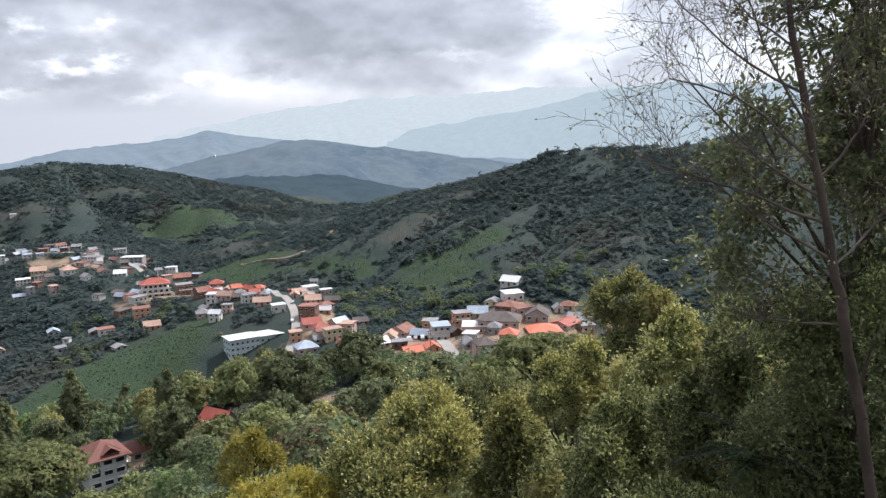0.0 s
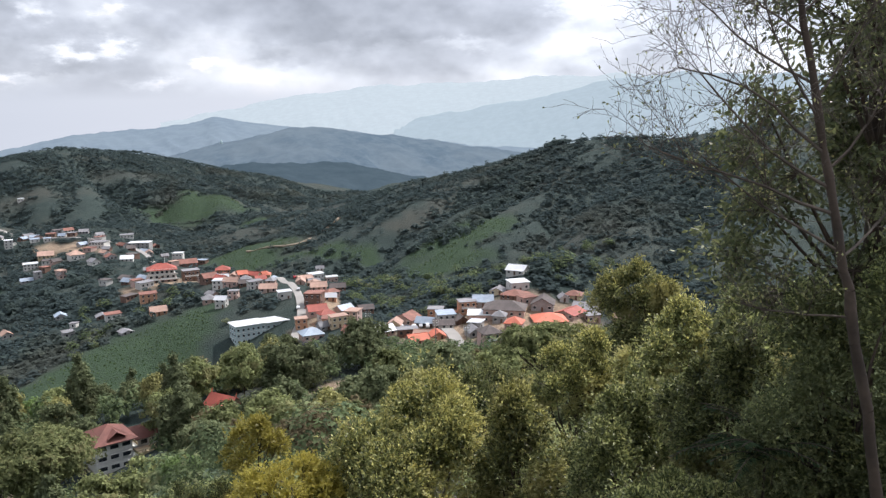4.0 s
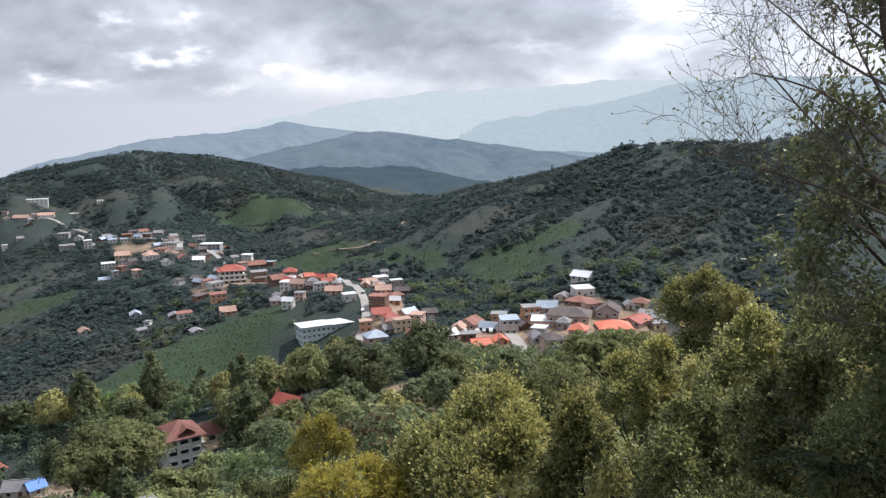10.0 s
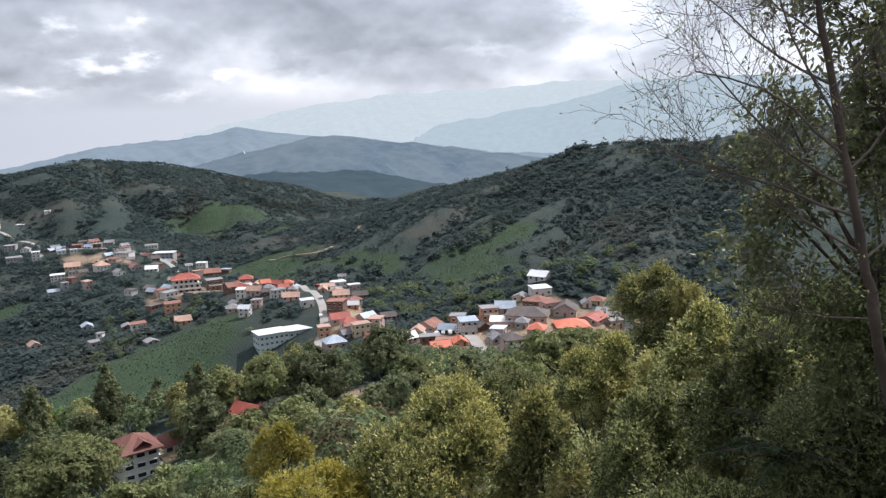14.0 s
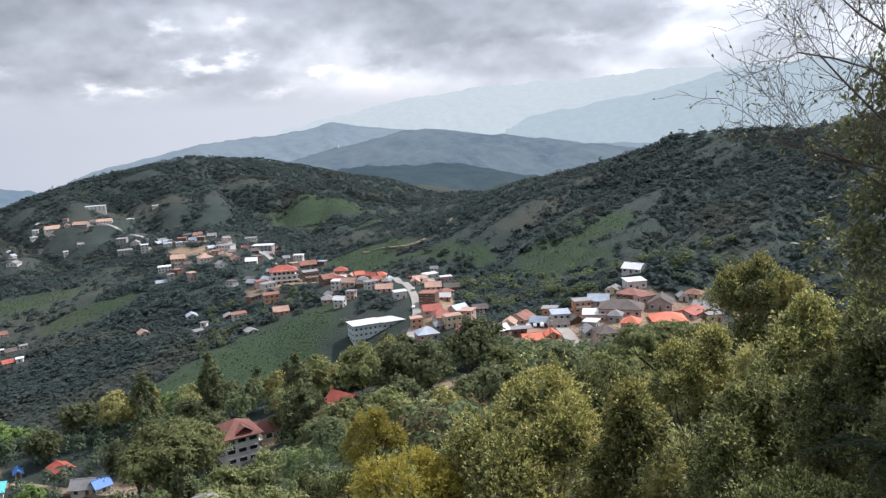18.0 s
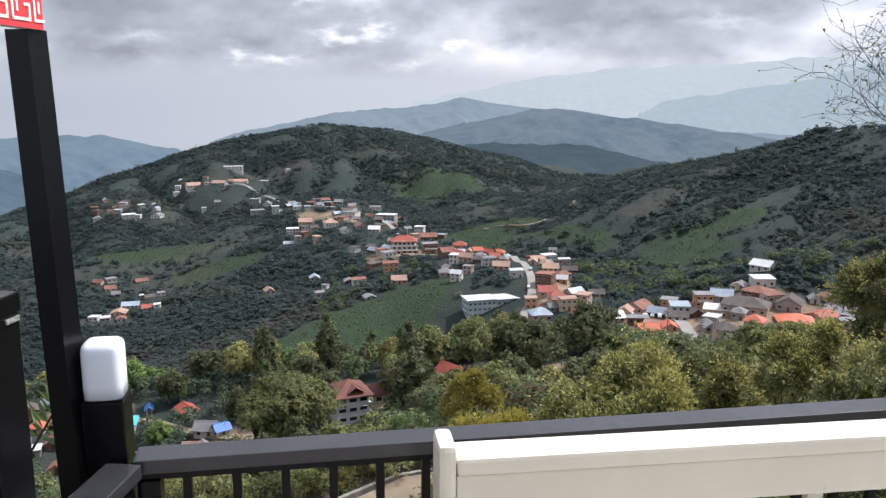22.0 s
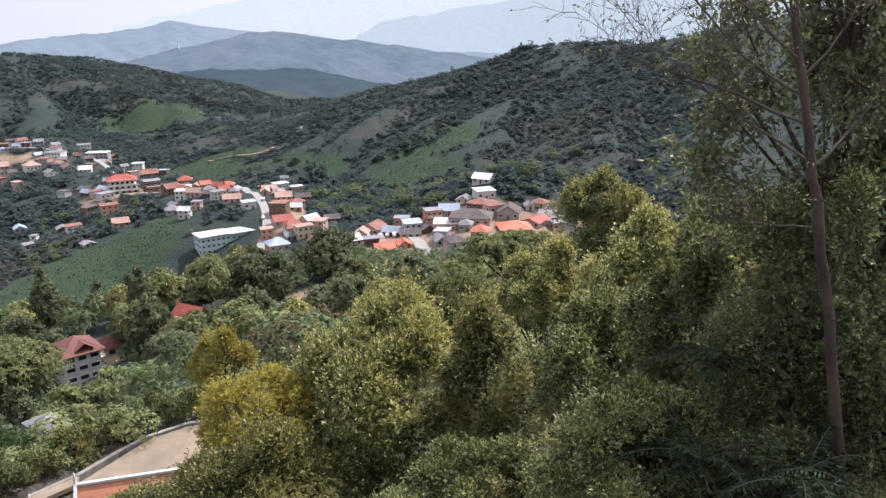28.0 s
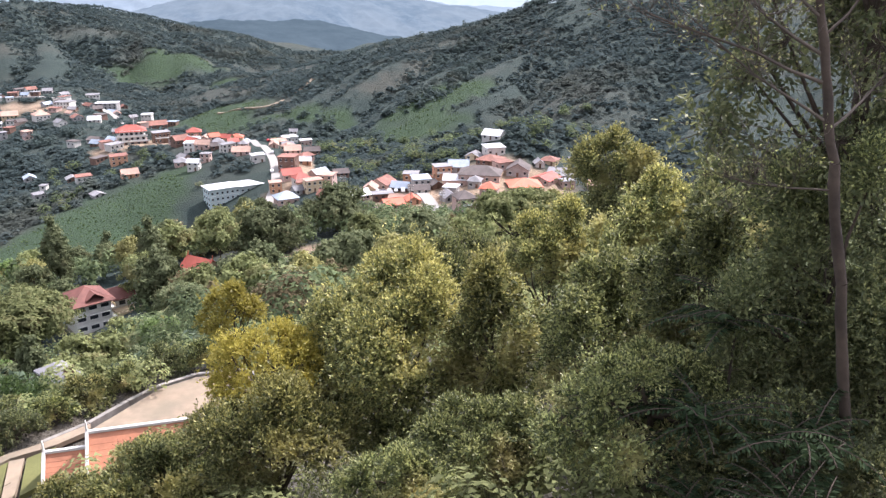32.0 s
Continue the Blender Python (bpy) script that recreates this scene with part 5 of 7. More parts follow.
def leaf_quads(tips, ways, length, width, rg, curl=0.35):
    """One rhombic, slightly folded leaf per tip; length and width are numbers or one value per leaf."""
    n = len(tips)
    side = unit(np.cross(ways, unit(rg.normal(size=(n, 3)))))
    up = np.cross(side, ways)
    ln = np.reshape(length, (-1, 1)) * rg.uniform(0.6, 1.25, (n, 1))
    wd = np.reshape(width, (-1, 1)) * rg.uniform(0.7, 1.2, (n, 1))
    a, c = tips, tips + ways * ln
    mid = tips + ways * ln * 0.45 + up * ln * 0.06 * curl
    b, d = mid + side * wd, mid - side * wd
    verts = np.stack([a, b, c, d], 1).reshape(-1, 3)
    return verts, np.arange(4 * n).reshape(-1, 4)


def clump_faces(tips, ways, length, width, rg, face=None):
    """One three-cornered leaf clump per tip, for crowns seen from afar."""
    n = len(tips)
    side = unit(np.cross(ways, unit(rg.normal(size=(n, 3))) if face is None else face))
    ln = np.reshape(length, (-1, 1)) * rg.uniform(0.6, 1.3, (n, 1))
    wd = np.reshape(width, (-1, 1)) * rg.uniform(0.7, 1.3, (n, 1))
    verts = np.stack([tips - ways * ln * 0.5 + side * wd, tips - ways * ln * 0.4 - side * wd, tips + ways * ln * 0.7], 1).reshape(-1, 3)
    return verts, np.arange(3 * n).reshape(-1, 3)


def tubes(segments, sides=5):
    """Tapered tubes for branch segments (p, q, radius at p, radius at q)."""
    p = np.array([s[0] for s in segments], float)
    q = np.array([s[1] for s in segments], float)
    r0 = np.array([s[2] for s in segments])[:, None, None]
    r1 = np.array([s[3] for s in segments])[:, None, None]
    d = unit(q - p)
    ref = np.where(np.abs(d[:, 2:3]) > 0.9, np.array([[1.0, 0, 0]]), np.array([[0, 0, 1.0]]))
    u = unit(np.cross(d, ref))
    v = np.cross(d, u)
    ang = np.arange(sides) * 2 * np.pi / sides
    ring = u[:, None, :] * np.cos(ang)[None, :, None] + v[:, None, :] * np.sin(ang)[None, :, None]
    verts = np.concatenate([p[:, None] + ring * r0, q[:, None] + ring * r1], 1).reshape(-1, 3)
    base = np.arange(len(segments))[:, None] * 2 * sides
    k = np.arange(sides)
    faces = np.stack([base + k, base + (k + 1) % sides, base + sides + (k + 1) % sides, base + sides + k], -1).reshape(-1, 4)
    return verts, faces


def crown_points(rg, radius, half, lobes, tips, inner):
    """Tips over a lumpy, upward-narrowing crown round the origin: twigs on the outside of every lobe, some inside."""
    c = unit(rg.normal(size=(lobes, 3))) * rg.uniform(0.34, 0.80, (lobes, 1))
    c[:, 2] = np.where(c[:, 2] < -0.55, -c[:, 2] * 0.5, c[:, 2])
    size = rg.uniform(0.17, 0.40, lobes)
    k = rg.choice(lobes, tips, p=size ** 2 / (size ** 2).sum())
    d = unit(rg.normal(size=(tips, 3)) + unit(c[k]) * 0.75 + np.array([0, 0, 0.15]))
    reach = rg.uniform(0.80, 1.06, tips) + (rg.random(tips) < 0.16) * rg.uniform(0.0, 0.6, tips)
    deep = rg.random(tips) < inner
    pts = c[k] + d * (size[k] * np.where(deep, rg.uniform(0.2, 0.7, tips), reach))[:, None]
    s = np.array([radius, radius, half])
    slim = np.clip(1.0 - 0.24 * pts[:, 2:3], 0.6, 1.25) * np.array([[1, 1, 0]]) + np.array([[0, 0, 1]])
    return c * s, pts * s * slim, unit(d / s * min(radius, half)), deep


CLUMPS = {
    "olive": leaf_mat("olive_crowns", (0.195, 0.195, 0.081), (0.325, 0.312, 0.130), (0.351, 0.319, 0.137), 0.2, 0.7, 0.35, 0.4),
    "yellow": leaf_mat("yellow_crowns", (0.260, 0.247, 0.091), (0.416, 0.384, 0.143), None, 0, 0.7, 0.35, 0.4),
    "green": leaf_mat("green_crowns", (0.130, 0.150, 0.068), (0.235, 0.258, 0.112), (0.25, 0.24, 0.115), 0.18, 0.7, 0.36, 0.3),
    "dark": leaf_mat("dark_crowns", (0.086, 0.104, 0.054), (0.152, 0.172, 0.090), (0.17, 0.172, 0.092), 0.12, 0.7, 0.34, 0.3),
    "fresh": leaf_mat("fresh_crowns", (0.137, 0.202, 0.072), (0.247, 0.332, 0.117), None, 0, 0.7, 0.38, 0.4),
    "rusty": leaf_mat("rusty_crowns", (0.14, 0.12, 0.055), (0.22, 0.185, 0.08), None, 0, 0.7, 0.35, 0.4),
    "dry": leaf_mat("dry_crowns", (0.16, 0.13, 0.075), (0.25, 0.21, 0.12), None, 0, 0.7, 0.3, 0.4)}
BARE_LEAF = {"olive": LEAF_OLIVE, "yellow": LEAF_GOLD, "green": LEAF_GREEN, "dark": LEAF_DARK, "fresh": LEAF_FRESH, "rusty": LEAF_RUSTY, "dry": LEAF_DRY}
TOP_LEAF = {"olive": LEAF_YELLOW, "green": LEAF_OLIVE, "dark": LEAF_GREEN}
CROWN_WORDS = {"olive": "leafy tree with small olive leaves turning yellow on top", "yellow": "tree with a thin crown of yellowing leaves", "green": "broadleaf tree with a full green crown", "dark": "dense dark green tree in the shade",
               "fresh": "tree with a bright fresh green crown", "rusty": "shrub with green and reddish leaves on the slope", "dry": "half-bare tree with dry brown twigs"}


def leafy_tree(x, y, zc, radius, half, tone, seed, leaf, count, group="", base=None, droop=0.0):
    """A broadleaf tree: trunk, limbs to every lobe and a dense crown of single leaves or leaf clumps."""
    rg = np.random.default_rng(seed)
    near = leaf < 0.2
    lobes = int(np.clip(10 + 6 * radius, 14, 40))
    per = 6
    thin = tone in ("yellow", "dry")
    c, pts, ways, deep = crown_points(rg, radius, half, lobes, count // per, 0.12 if thin else 0.24)
    g = (ground_z(x, y) if base is None else base) - zc - 0.3
    top = np.array([0, 0, -half * 0.2])
    foot = np.array([rg.uniform(-0.1, 0.1) * radius, rg.uniform(-0.1, 0.1) * radius, g])
    r0 = 0.035 * radius + 0.03
    segs, knee = [], [foot + (top - foot) * t + np.array([math.sin(t * 5 + seed), math.cos(t * 4 + seed), 0]) * 0.05 * radius * (t * (1 - t) * 4) for t in (0, 0.3, 0.6, 0.85, 1.0)]
    for i in range(4):
        segs.append((knee[i], knee[i + 1], r0 * (1 - 0.15 * i), r0 * (0.85 - 0.15 * i)))
    for k in range(lobes):
        a = knee[2 + k % 3]
        m = a * 0.45 + c[k] * 0.55 + rg.normal(size=3) * 0.06 * radius
        segs += [(a, m, r0 * 0.42, r0 * 0.25), (m, c[k], r0 * 0.25, r0 * 0.1)]
        for j in range(3 if near else 0):
            e = c[k] + rg.normal(size=3) * 0.18 * radius
            segs.append((c[k], e, r0 * 0.12, r0 * 0.04))
    t = thing("shrub" if half < 1.35 and radius < 2.6 and tone == "rusty" else "tree", pose(x, y, zc), CROWN_WORDS[tone], "shrub" if tone == "rusty" else "tree", group)
    v, f = tubes(segs, 6 if near else 4)
    part("trunk", mesh_from("trunk", v, f, BARK, True), None, t)
    n = len(pts) * per
    inside = np.repeat(deep, per)
    grown = leaf * np.where(inside, 1.9, 1.0)
    pp = np.repeat(pts, per, 0) + rg.normal(size=(n, 3)) * leaf * (0.34 if near else 0.5)
    dd = unit(np.repeat(ways, per, 0) * 0.7 + rg.normal(size=(n, 3)) * 0.66 + np.array([0, 0, 0.18 - droop]))
    if near:
        v, f = leaf_quads(pp, dd, grown, grown * 0.23, rg)
    else:
        dd = unit(np.repeat(ways, per, 0) + rg.normal(size=(n, 3)) * 0.5 + np.array([0, 0, 0.35]))
        v, f = clump_faces(pp, unit(np.cross(dd, unit(rg.normal(size=(n, 3))))), grown, grown * 0.38, rg, dd)
    me = mesh_from("crown", v, f, (BARE_LEAF if near else CLUMPS)[tone], sides=4 if near else 3)
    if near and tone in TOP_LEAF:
        # paler leaves on the outer, upper twigs: young growth plus a sunlit top painted in
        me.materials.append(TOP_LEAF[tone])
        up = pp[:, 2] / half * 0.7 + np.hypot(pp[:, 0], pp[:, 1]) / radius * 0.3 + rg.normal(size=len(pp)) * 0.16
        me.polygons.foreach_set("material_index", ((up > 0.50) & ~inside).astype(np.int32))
    part("crown", me, None, t)
    return t


def leaf_count(r, h, leaf, cover):
    """Leaves that clothe a crown of that size."""
    skin = 4.19 * (r * r + 2 * r * h)
    return cover * skin / ((0.23 if leaf < 0.2 else 0.34) * leaf * leaf)


NEAR_CROWNS = [
    (-0.3, 19.0, -7.4, 2.7, 3.0, 'olive'),
    (-4.1, 20.1, -6.6, 0.9, 0.9, 'yellow'),
    (-3.0, 18.3, -7.1, 1.6, 1.3, 'yellow'),
    (2.4, 17.3, -6.3, 1.7, 2.0, 'olive'),
    (4.0, 14.9, -5.2, 1.6, 2.0, 'green'),
    (5.3, 12.8, -3.3, 1.3, 2.0, 'green'),
    (3.5, 9.8, -3.6, 1.5, 0.9, 'green'),
    (5.6, 11.0, -3.8, 1.1, 2.2, 'dark'),
    (1.6, 11.9, -5.4, 1.3, 0.9, 'green'),
    (-2.6, 16.3, -8.1, 2.2, 1.4, 'olive'),
    (-7.7, 19.1, -11.8, 1.9, 1.2, 'olive'),
    (-10.4, 18.9, -13.5, 2.4, 1.1, 'rusty'),
    (0.2, 13.5, -7.2, 1.3, 0.8, 'green'),
    (6.9, 15.4, -2.7, 1.3, 1.8, 'green'),
    (-5.3, 18.8, -10.7, 1.7, 1.5, 'green'),
    (5.9, 10.2, -2.1, 1.4, 2.3, 'dark'),
    (-6.0, 18.6, -10.3, 1.7, 1.0, 'olive'),
    (-4.9, 20.0, -10.6, 1.3, 0.9, 'rusty'),
    (5.0, 8.7, -3.9, 1.3, 1.0, 'dark'),
    (6.7, 9.6, -3.2, 1.2, 1.5, 'dark'),
    (3.0, 8.6, -5.3, 1.3, 0.8, 'green'),
    (1.2, 9.6, -6.2, 1.3, 0.8, 'fresh'),
    (7.6, 11.5, -0.6, 1.5, 2.2, 'dark'),
    (7.4, 12.6, 2.0, 1.3, 2.0, 'dark'),
]
SLOPE_CROWNS = [
    (3.3, 38.4, -12.0, 3.1, 1.8, 'green'),
    (8.3, 29.3, -5.1, 2.0, 1.8, 'olive'),
    (7.3, 21.2, -4.6, 1.8, 1.8, 'olive'),
    (5.2, 24.9, -6.8, 1.9, 1.8, 'olive'),
    (-14.1, 18.9, -14.0, 3.7, 1.2, 'rusty'),
    (-24.7, 46.4, -24.7, 4.1, 3.2, 'fresh'),
    (-27.5, 37.6, -22.8, 4.2, 2.7, 'green'),
    (-22.4, 28.9, -19.4, 2.3, 1.5, 'green'),
    (-26.5, 86.6, -39.8, 2.8, 4.3, 'fresh'),
    (-25.6, 76.4, -38.4, 2.0, 3.3, 'dark'),
    (-21.3, 52.4, -27.0, 2.1, 2.7, 'green'),
    (-22.7, 33.6, -21.5, 2.0, 2.0, 'dark'),
    (-31.8, 51.6, -28.6, 2.8, 1.9, 'olive'),
    (-20.8, 63.2, -31.1, 2.3, 3.1, 'dark'),
    (-8.2, 60.0, -22.8, 3.6, 2.0, 'dry'),
]
HOUSE_CROWNS = [
    (-66.7, 135.0, -57.8, 9.0, 5.6, 'green'),
    (-36.7, 252.9, -77.8, 10.3, 7.5, 'dark'),
    (-18.7, 274.9, -77.5, 12.4, 8.4, 'dark'),
    (7.9, 190.4, -60.0, 8.4, 5.3, 'dark'),
    (-50.4, 225.0, -69.7, 6.7, 6.7, 'green'),
    (18.8, 149.3, -46.6, 8.8, 4.4, 'green'),
    (-7.9, 150.3, -50.0, 7.8, 4.0, 'dark'),
    (-20.4, 108.7, -38.9, 4.1, 3.3, 'green'),
    (21.1, 128.8, -35.4, 8.5, 2.8, 'green'),
    (-84.9, 181.1, -76.4, 9.8, 7.5, 'green'),
    (-69.8, 168.1, -80.5, 7.7, 4.7, 'green'),
    (-62.2, 174.3, -80.9, 8.5, 5.7, 'green'),
    (-66.1, 218.2, -81.8, 7.1, 11.0, 'dark'),
    (-97.8, 180.2, -78.3, 9.2, 6.9, 'dark'),
    (-42.0, 251.6, -79.5, 12.0, 8.6, 'dark'),
    (-60.5, 268.6, -83.3, 9.6, 8.6, 'green'),
    (-38.7, 211.5, -76.6, 9.6, 7.2, 'dark'),
    (-70.0, 379.0, -107.0, 5.0, 4.4, 'dark'),
    (-79.0, 372.0, -110.0, 5.6, 4.0, 'green'),
    (-61.0, 372.0, -105.0, 4.4, 3.6, 'dark'),
]

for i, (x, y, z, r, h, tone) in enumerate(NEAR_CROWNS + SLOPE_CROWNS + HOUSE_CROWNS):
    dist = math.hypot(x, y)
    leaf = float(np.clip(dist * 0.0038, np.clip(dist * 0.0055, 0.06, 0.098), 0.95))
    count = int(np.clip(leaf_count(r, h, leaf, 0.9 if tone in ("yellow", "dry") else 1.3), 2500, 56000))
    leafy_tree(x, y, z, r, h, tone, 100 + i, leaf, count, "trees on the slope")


for i, (x, y, r, tone) in enumerate(((-22.0, 31.3, 1.7, "green"), (-21.3, 33.6, 1.5, "olive"), (-20.3, 35.4, 1.4, "green"), (-19.0, 37.2, 1.6, "dark"), (-17.7, 38.9, 1.3, "green"), (-16.5, 40.6, 1.5, "olive"), (-15.2, 42.2, 1.4, "green"), (-13.5, 43.8, 1.6, "dark"),
                                     (-11.3, 45.0, 1.5, "green"), (-8.8, 45.6, 1.6, "olive"), (-6.2, 44.4, 1.7, "green"), (-22.9, 35.4, 2.0, "dark"), (-20.3, 39.2, 2.0, "green"), (-17.4, 42.6, 2.0, "dark"))):
    leafy_tree(x, y, ground_z(x, y) + r * 0.45, r, r * 0.75, tone, 500 + i, 0.15, 4600, "bushes round the terrace")


def broad_leaf_thicket():
    """Low growth under the tall tree: drooping fronds of long leaflets."""
    rg = np.random.default_rng(5)
    for k, (x, y, z) in enumerate(((2.6, 7.6, -4.6), (3.6, 8.2, -3.9), (4.4, 7.6, -3.4), (1.6, 8.4, -5.4), (3.2, 6.4, -4.6), (0.6, 8.8, -5.7), (4.9, 8.4, -3.0), (2.2, 6.2, -5.0), (3.9, 9.2, -3.1), (4.6, 10.0, -2.2), (3.4, 10.2, -3.6))):
        t = thing("frond_bush", pose(x, y, z), "low bush of drooping dark green leaflets", "bush", "undergrowth below the lookout")
        g = ground_z(x, y) - z
        segs, tips, ways = [], [], []
        for s in range(26):
            a = rg.uniform(0, 2 * np.pi)
            d = np.array([math.cos(a), math.sin(a), rg.uniform(0.1, 1.1)])
            d /= np.linalg.norm(d)
            p = np.array([rg.normal() * 0.15, rg.normal() * 0.15, -0.3])
            L = rg.uniform(0.6, 1.15)
            for i in range(6):
                q = p + d * L / 6
                d = unit(d + np.array([0, 0, -0.17]))
                segs.append((p, q, 0.008, 0.006))
                side = unit(np.cross(d, np.array([0, 0, 1.0])))
                for sg in (-1, 1):
                    for jj in range(3):
                        tips.append(p + (q - p) * jj / 3)
                        ways.append(unit(d * 0.5 + side * sg * 0.9 + np.array([0, 0, -0.15])))
                p = q
        segs += [(np.array([0, 0, g - 0.2]), np.array([0, 0, -0.25]), 0.03, 0.02)]
        v, f = tubes(segs, 4)
        part("stem", mesh_from("stem", v, f, BARK), None, t)
        v, f = leaf_quads(np.array(tips), np.array(ways), 0.125, 0.019, rg)
        part("foliage", mesh_from("foliage", v, f, LEAF_FERN), None, t)


broad_leaf_thicket()


def tall_tree():
    """The tall half-bare tree beside the view: leaning trunk, long limbs fanning to bare twigs, sparse small leaves."""
    rg = np.random.default_rng(21)
    gx, gy = 5.75, 8.85
    trunk = [np.array(p) for p in ((gx, gy, ground_z(gx, gy) - 0.3), (5.62, 8.9, -3.4), (5.42, 9.0, -2.0), (5.13, 9.18, -0.42), (4.96, 9.28, 0.52), (4.71, 9.41, 1.78), (4.52, 9.5, 2.88), (4.38, 9.6, 4.3), (4.25, 9.65, 6.0), (4.2, 9.7, 7.6))]
    rad = [0.082, 0.075, 0.068, 0.061, 0.054, 0.046, 0.037, 0.028, 0.019, 0.008]
    fine_trunk, fine_rad = [], []
    for i in range(len(trunk) - 1):
        for k in range(4):
            f = k / 4
            fine_trunk.append(trunk[i] * (1 - f) + trunk[i + 1] * f + rg.normal(size=3) * np.array([0.016, 0.016, 0.0]))
            fine_rad.append((rad[i] * (1 - f) + rad[i + 1] * f) * rg.uniform(0.88, 1.14))
    fine_trunk.append(trunk[-1])
    fine_rad.append(rad[-1])
    segs = [(fine_trunk[i], fine_trunk[i + 1], fine_rad[i], fine_rad[i + 1]) for i in range(len(fine_trunk) - 1)]
    stem = len(segs)
    tips, ways = [], []

    def grow(p, d, L, r, level):
        n = 5 if level < 2 else 3
        for i in range(n):
            d = unit(d + rg.normal(size=3) * (0.13 if level < 2 else 0.2) + np.array([0, 0, 0.06 if level == 0 else 0.035]))
            q = p + d * L / n
            segs.append((p, q, r, r * 0.86))
            r *= 0.84
            if level < 3 and (i > 0 or level > 0):
                for _ in range(2 if level < 2 else 1):
                    s = unit(d * 0.75 + rg.normal(size=3) * 0.55 + np.array([0, 0, 0.12]))
                    grow(q, s, L * rg.uniform(0.34, 0.58), max(r * 0.55, 0.0028), level + 1)
            if level >= 2:
                tips.append(q)
                ways.append(unit(d + rg.normal(size=3) * 0.6))
            p = q

    def at_height(z):
        for a, b in zip(trunk, trunk[1:]):
            if a[2] <= z <= b[2]:
                return a + (b - a) * (z - a[2]) / (b[2] - a[2])
        return trunk[-1]

    for z, dx, dy, dz, L, r in ((-0.5, -1, -0.1, 0.12, 1.9, 0.022), (0.25, -1, 0.2, 0.32, 2.4, 0.030), (0.7, -1, 0.3, 0.36, 2.9, 0.032), (1.0, -1, 0.0, 0.45, 2.8, 0.032),
                                (1.4, -1, 0.2, 0.5, 2.7, 0.030), (1.8, -1, -0.2, 0.6, 2.6, 0.028), (2.2, -1, 0.2, 0.62, 2.4, 0.026), (2.7, -1, 0.0, 0.75, 2.2, 0.022), (3.2, -0.9, 0.2, 0.9, 2.0, 0.02), (3.9, -0.8, -0.2, 1.0, 1.8, 0.018), (4.8, -0.6, 0.1, 1.1, 1.5, 0.014),
                                (0.2, 0.8, 0.5, 0.5, 2.2, 0.028), (1.2, 0.9, -0.2, 0.6, 2.3, 0.028), (2.0, 0.8, 0.3, 0.7, 2.2, 0.024), (3.0, 0.8, 0.0, 0.8, 1.9, 0.02), (4.0, 0.6, 0.3, 0.9, 1.6, 0.016), (5.2, 0.4, -0.2, 1.0, 1.3, 0.012)):
        grow(at_height(z), unit(np.array([dx, dy, dz])), L * 0.74, r * 0.8, 0)
    t = thing("tall_tree", pose(0, 0, 0), "tall half-bare tree with a leaning brown trunk", "tree")
    v, f = tubes(segs[:stem], 10)
    part("trunk", mesh_from("trunk", v, f, BARK, True), None, t)
    v, f = tubes(segs[stem:], 3)
    part("bough", mesh_from("bough", v, f, TWIG, True), None, t, "bare pale brown limbs and twigs")
    tips, ways = np.array(tips), np.array(ways)
    keep = rg.random(len(tips)) < np.where(tips[:, 2] < 1.4, 0.30, 0.12)
    v, f = leaf_quads(tips[keep], ways[keep], 0.055, 0.013, rg)
    part("foliage", mesh_from("foliage", v, f, LEAF_OLIVE), None, t, "sparse small olive leaves")


tall_tree()


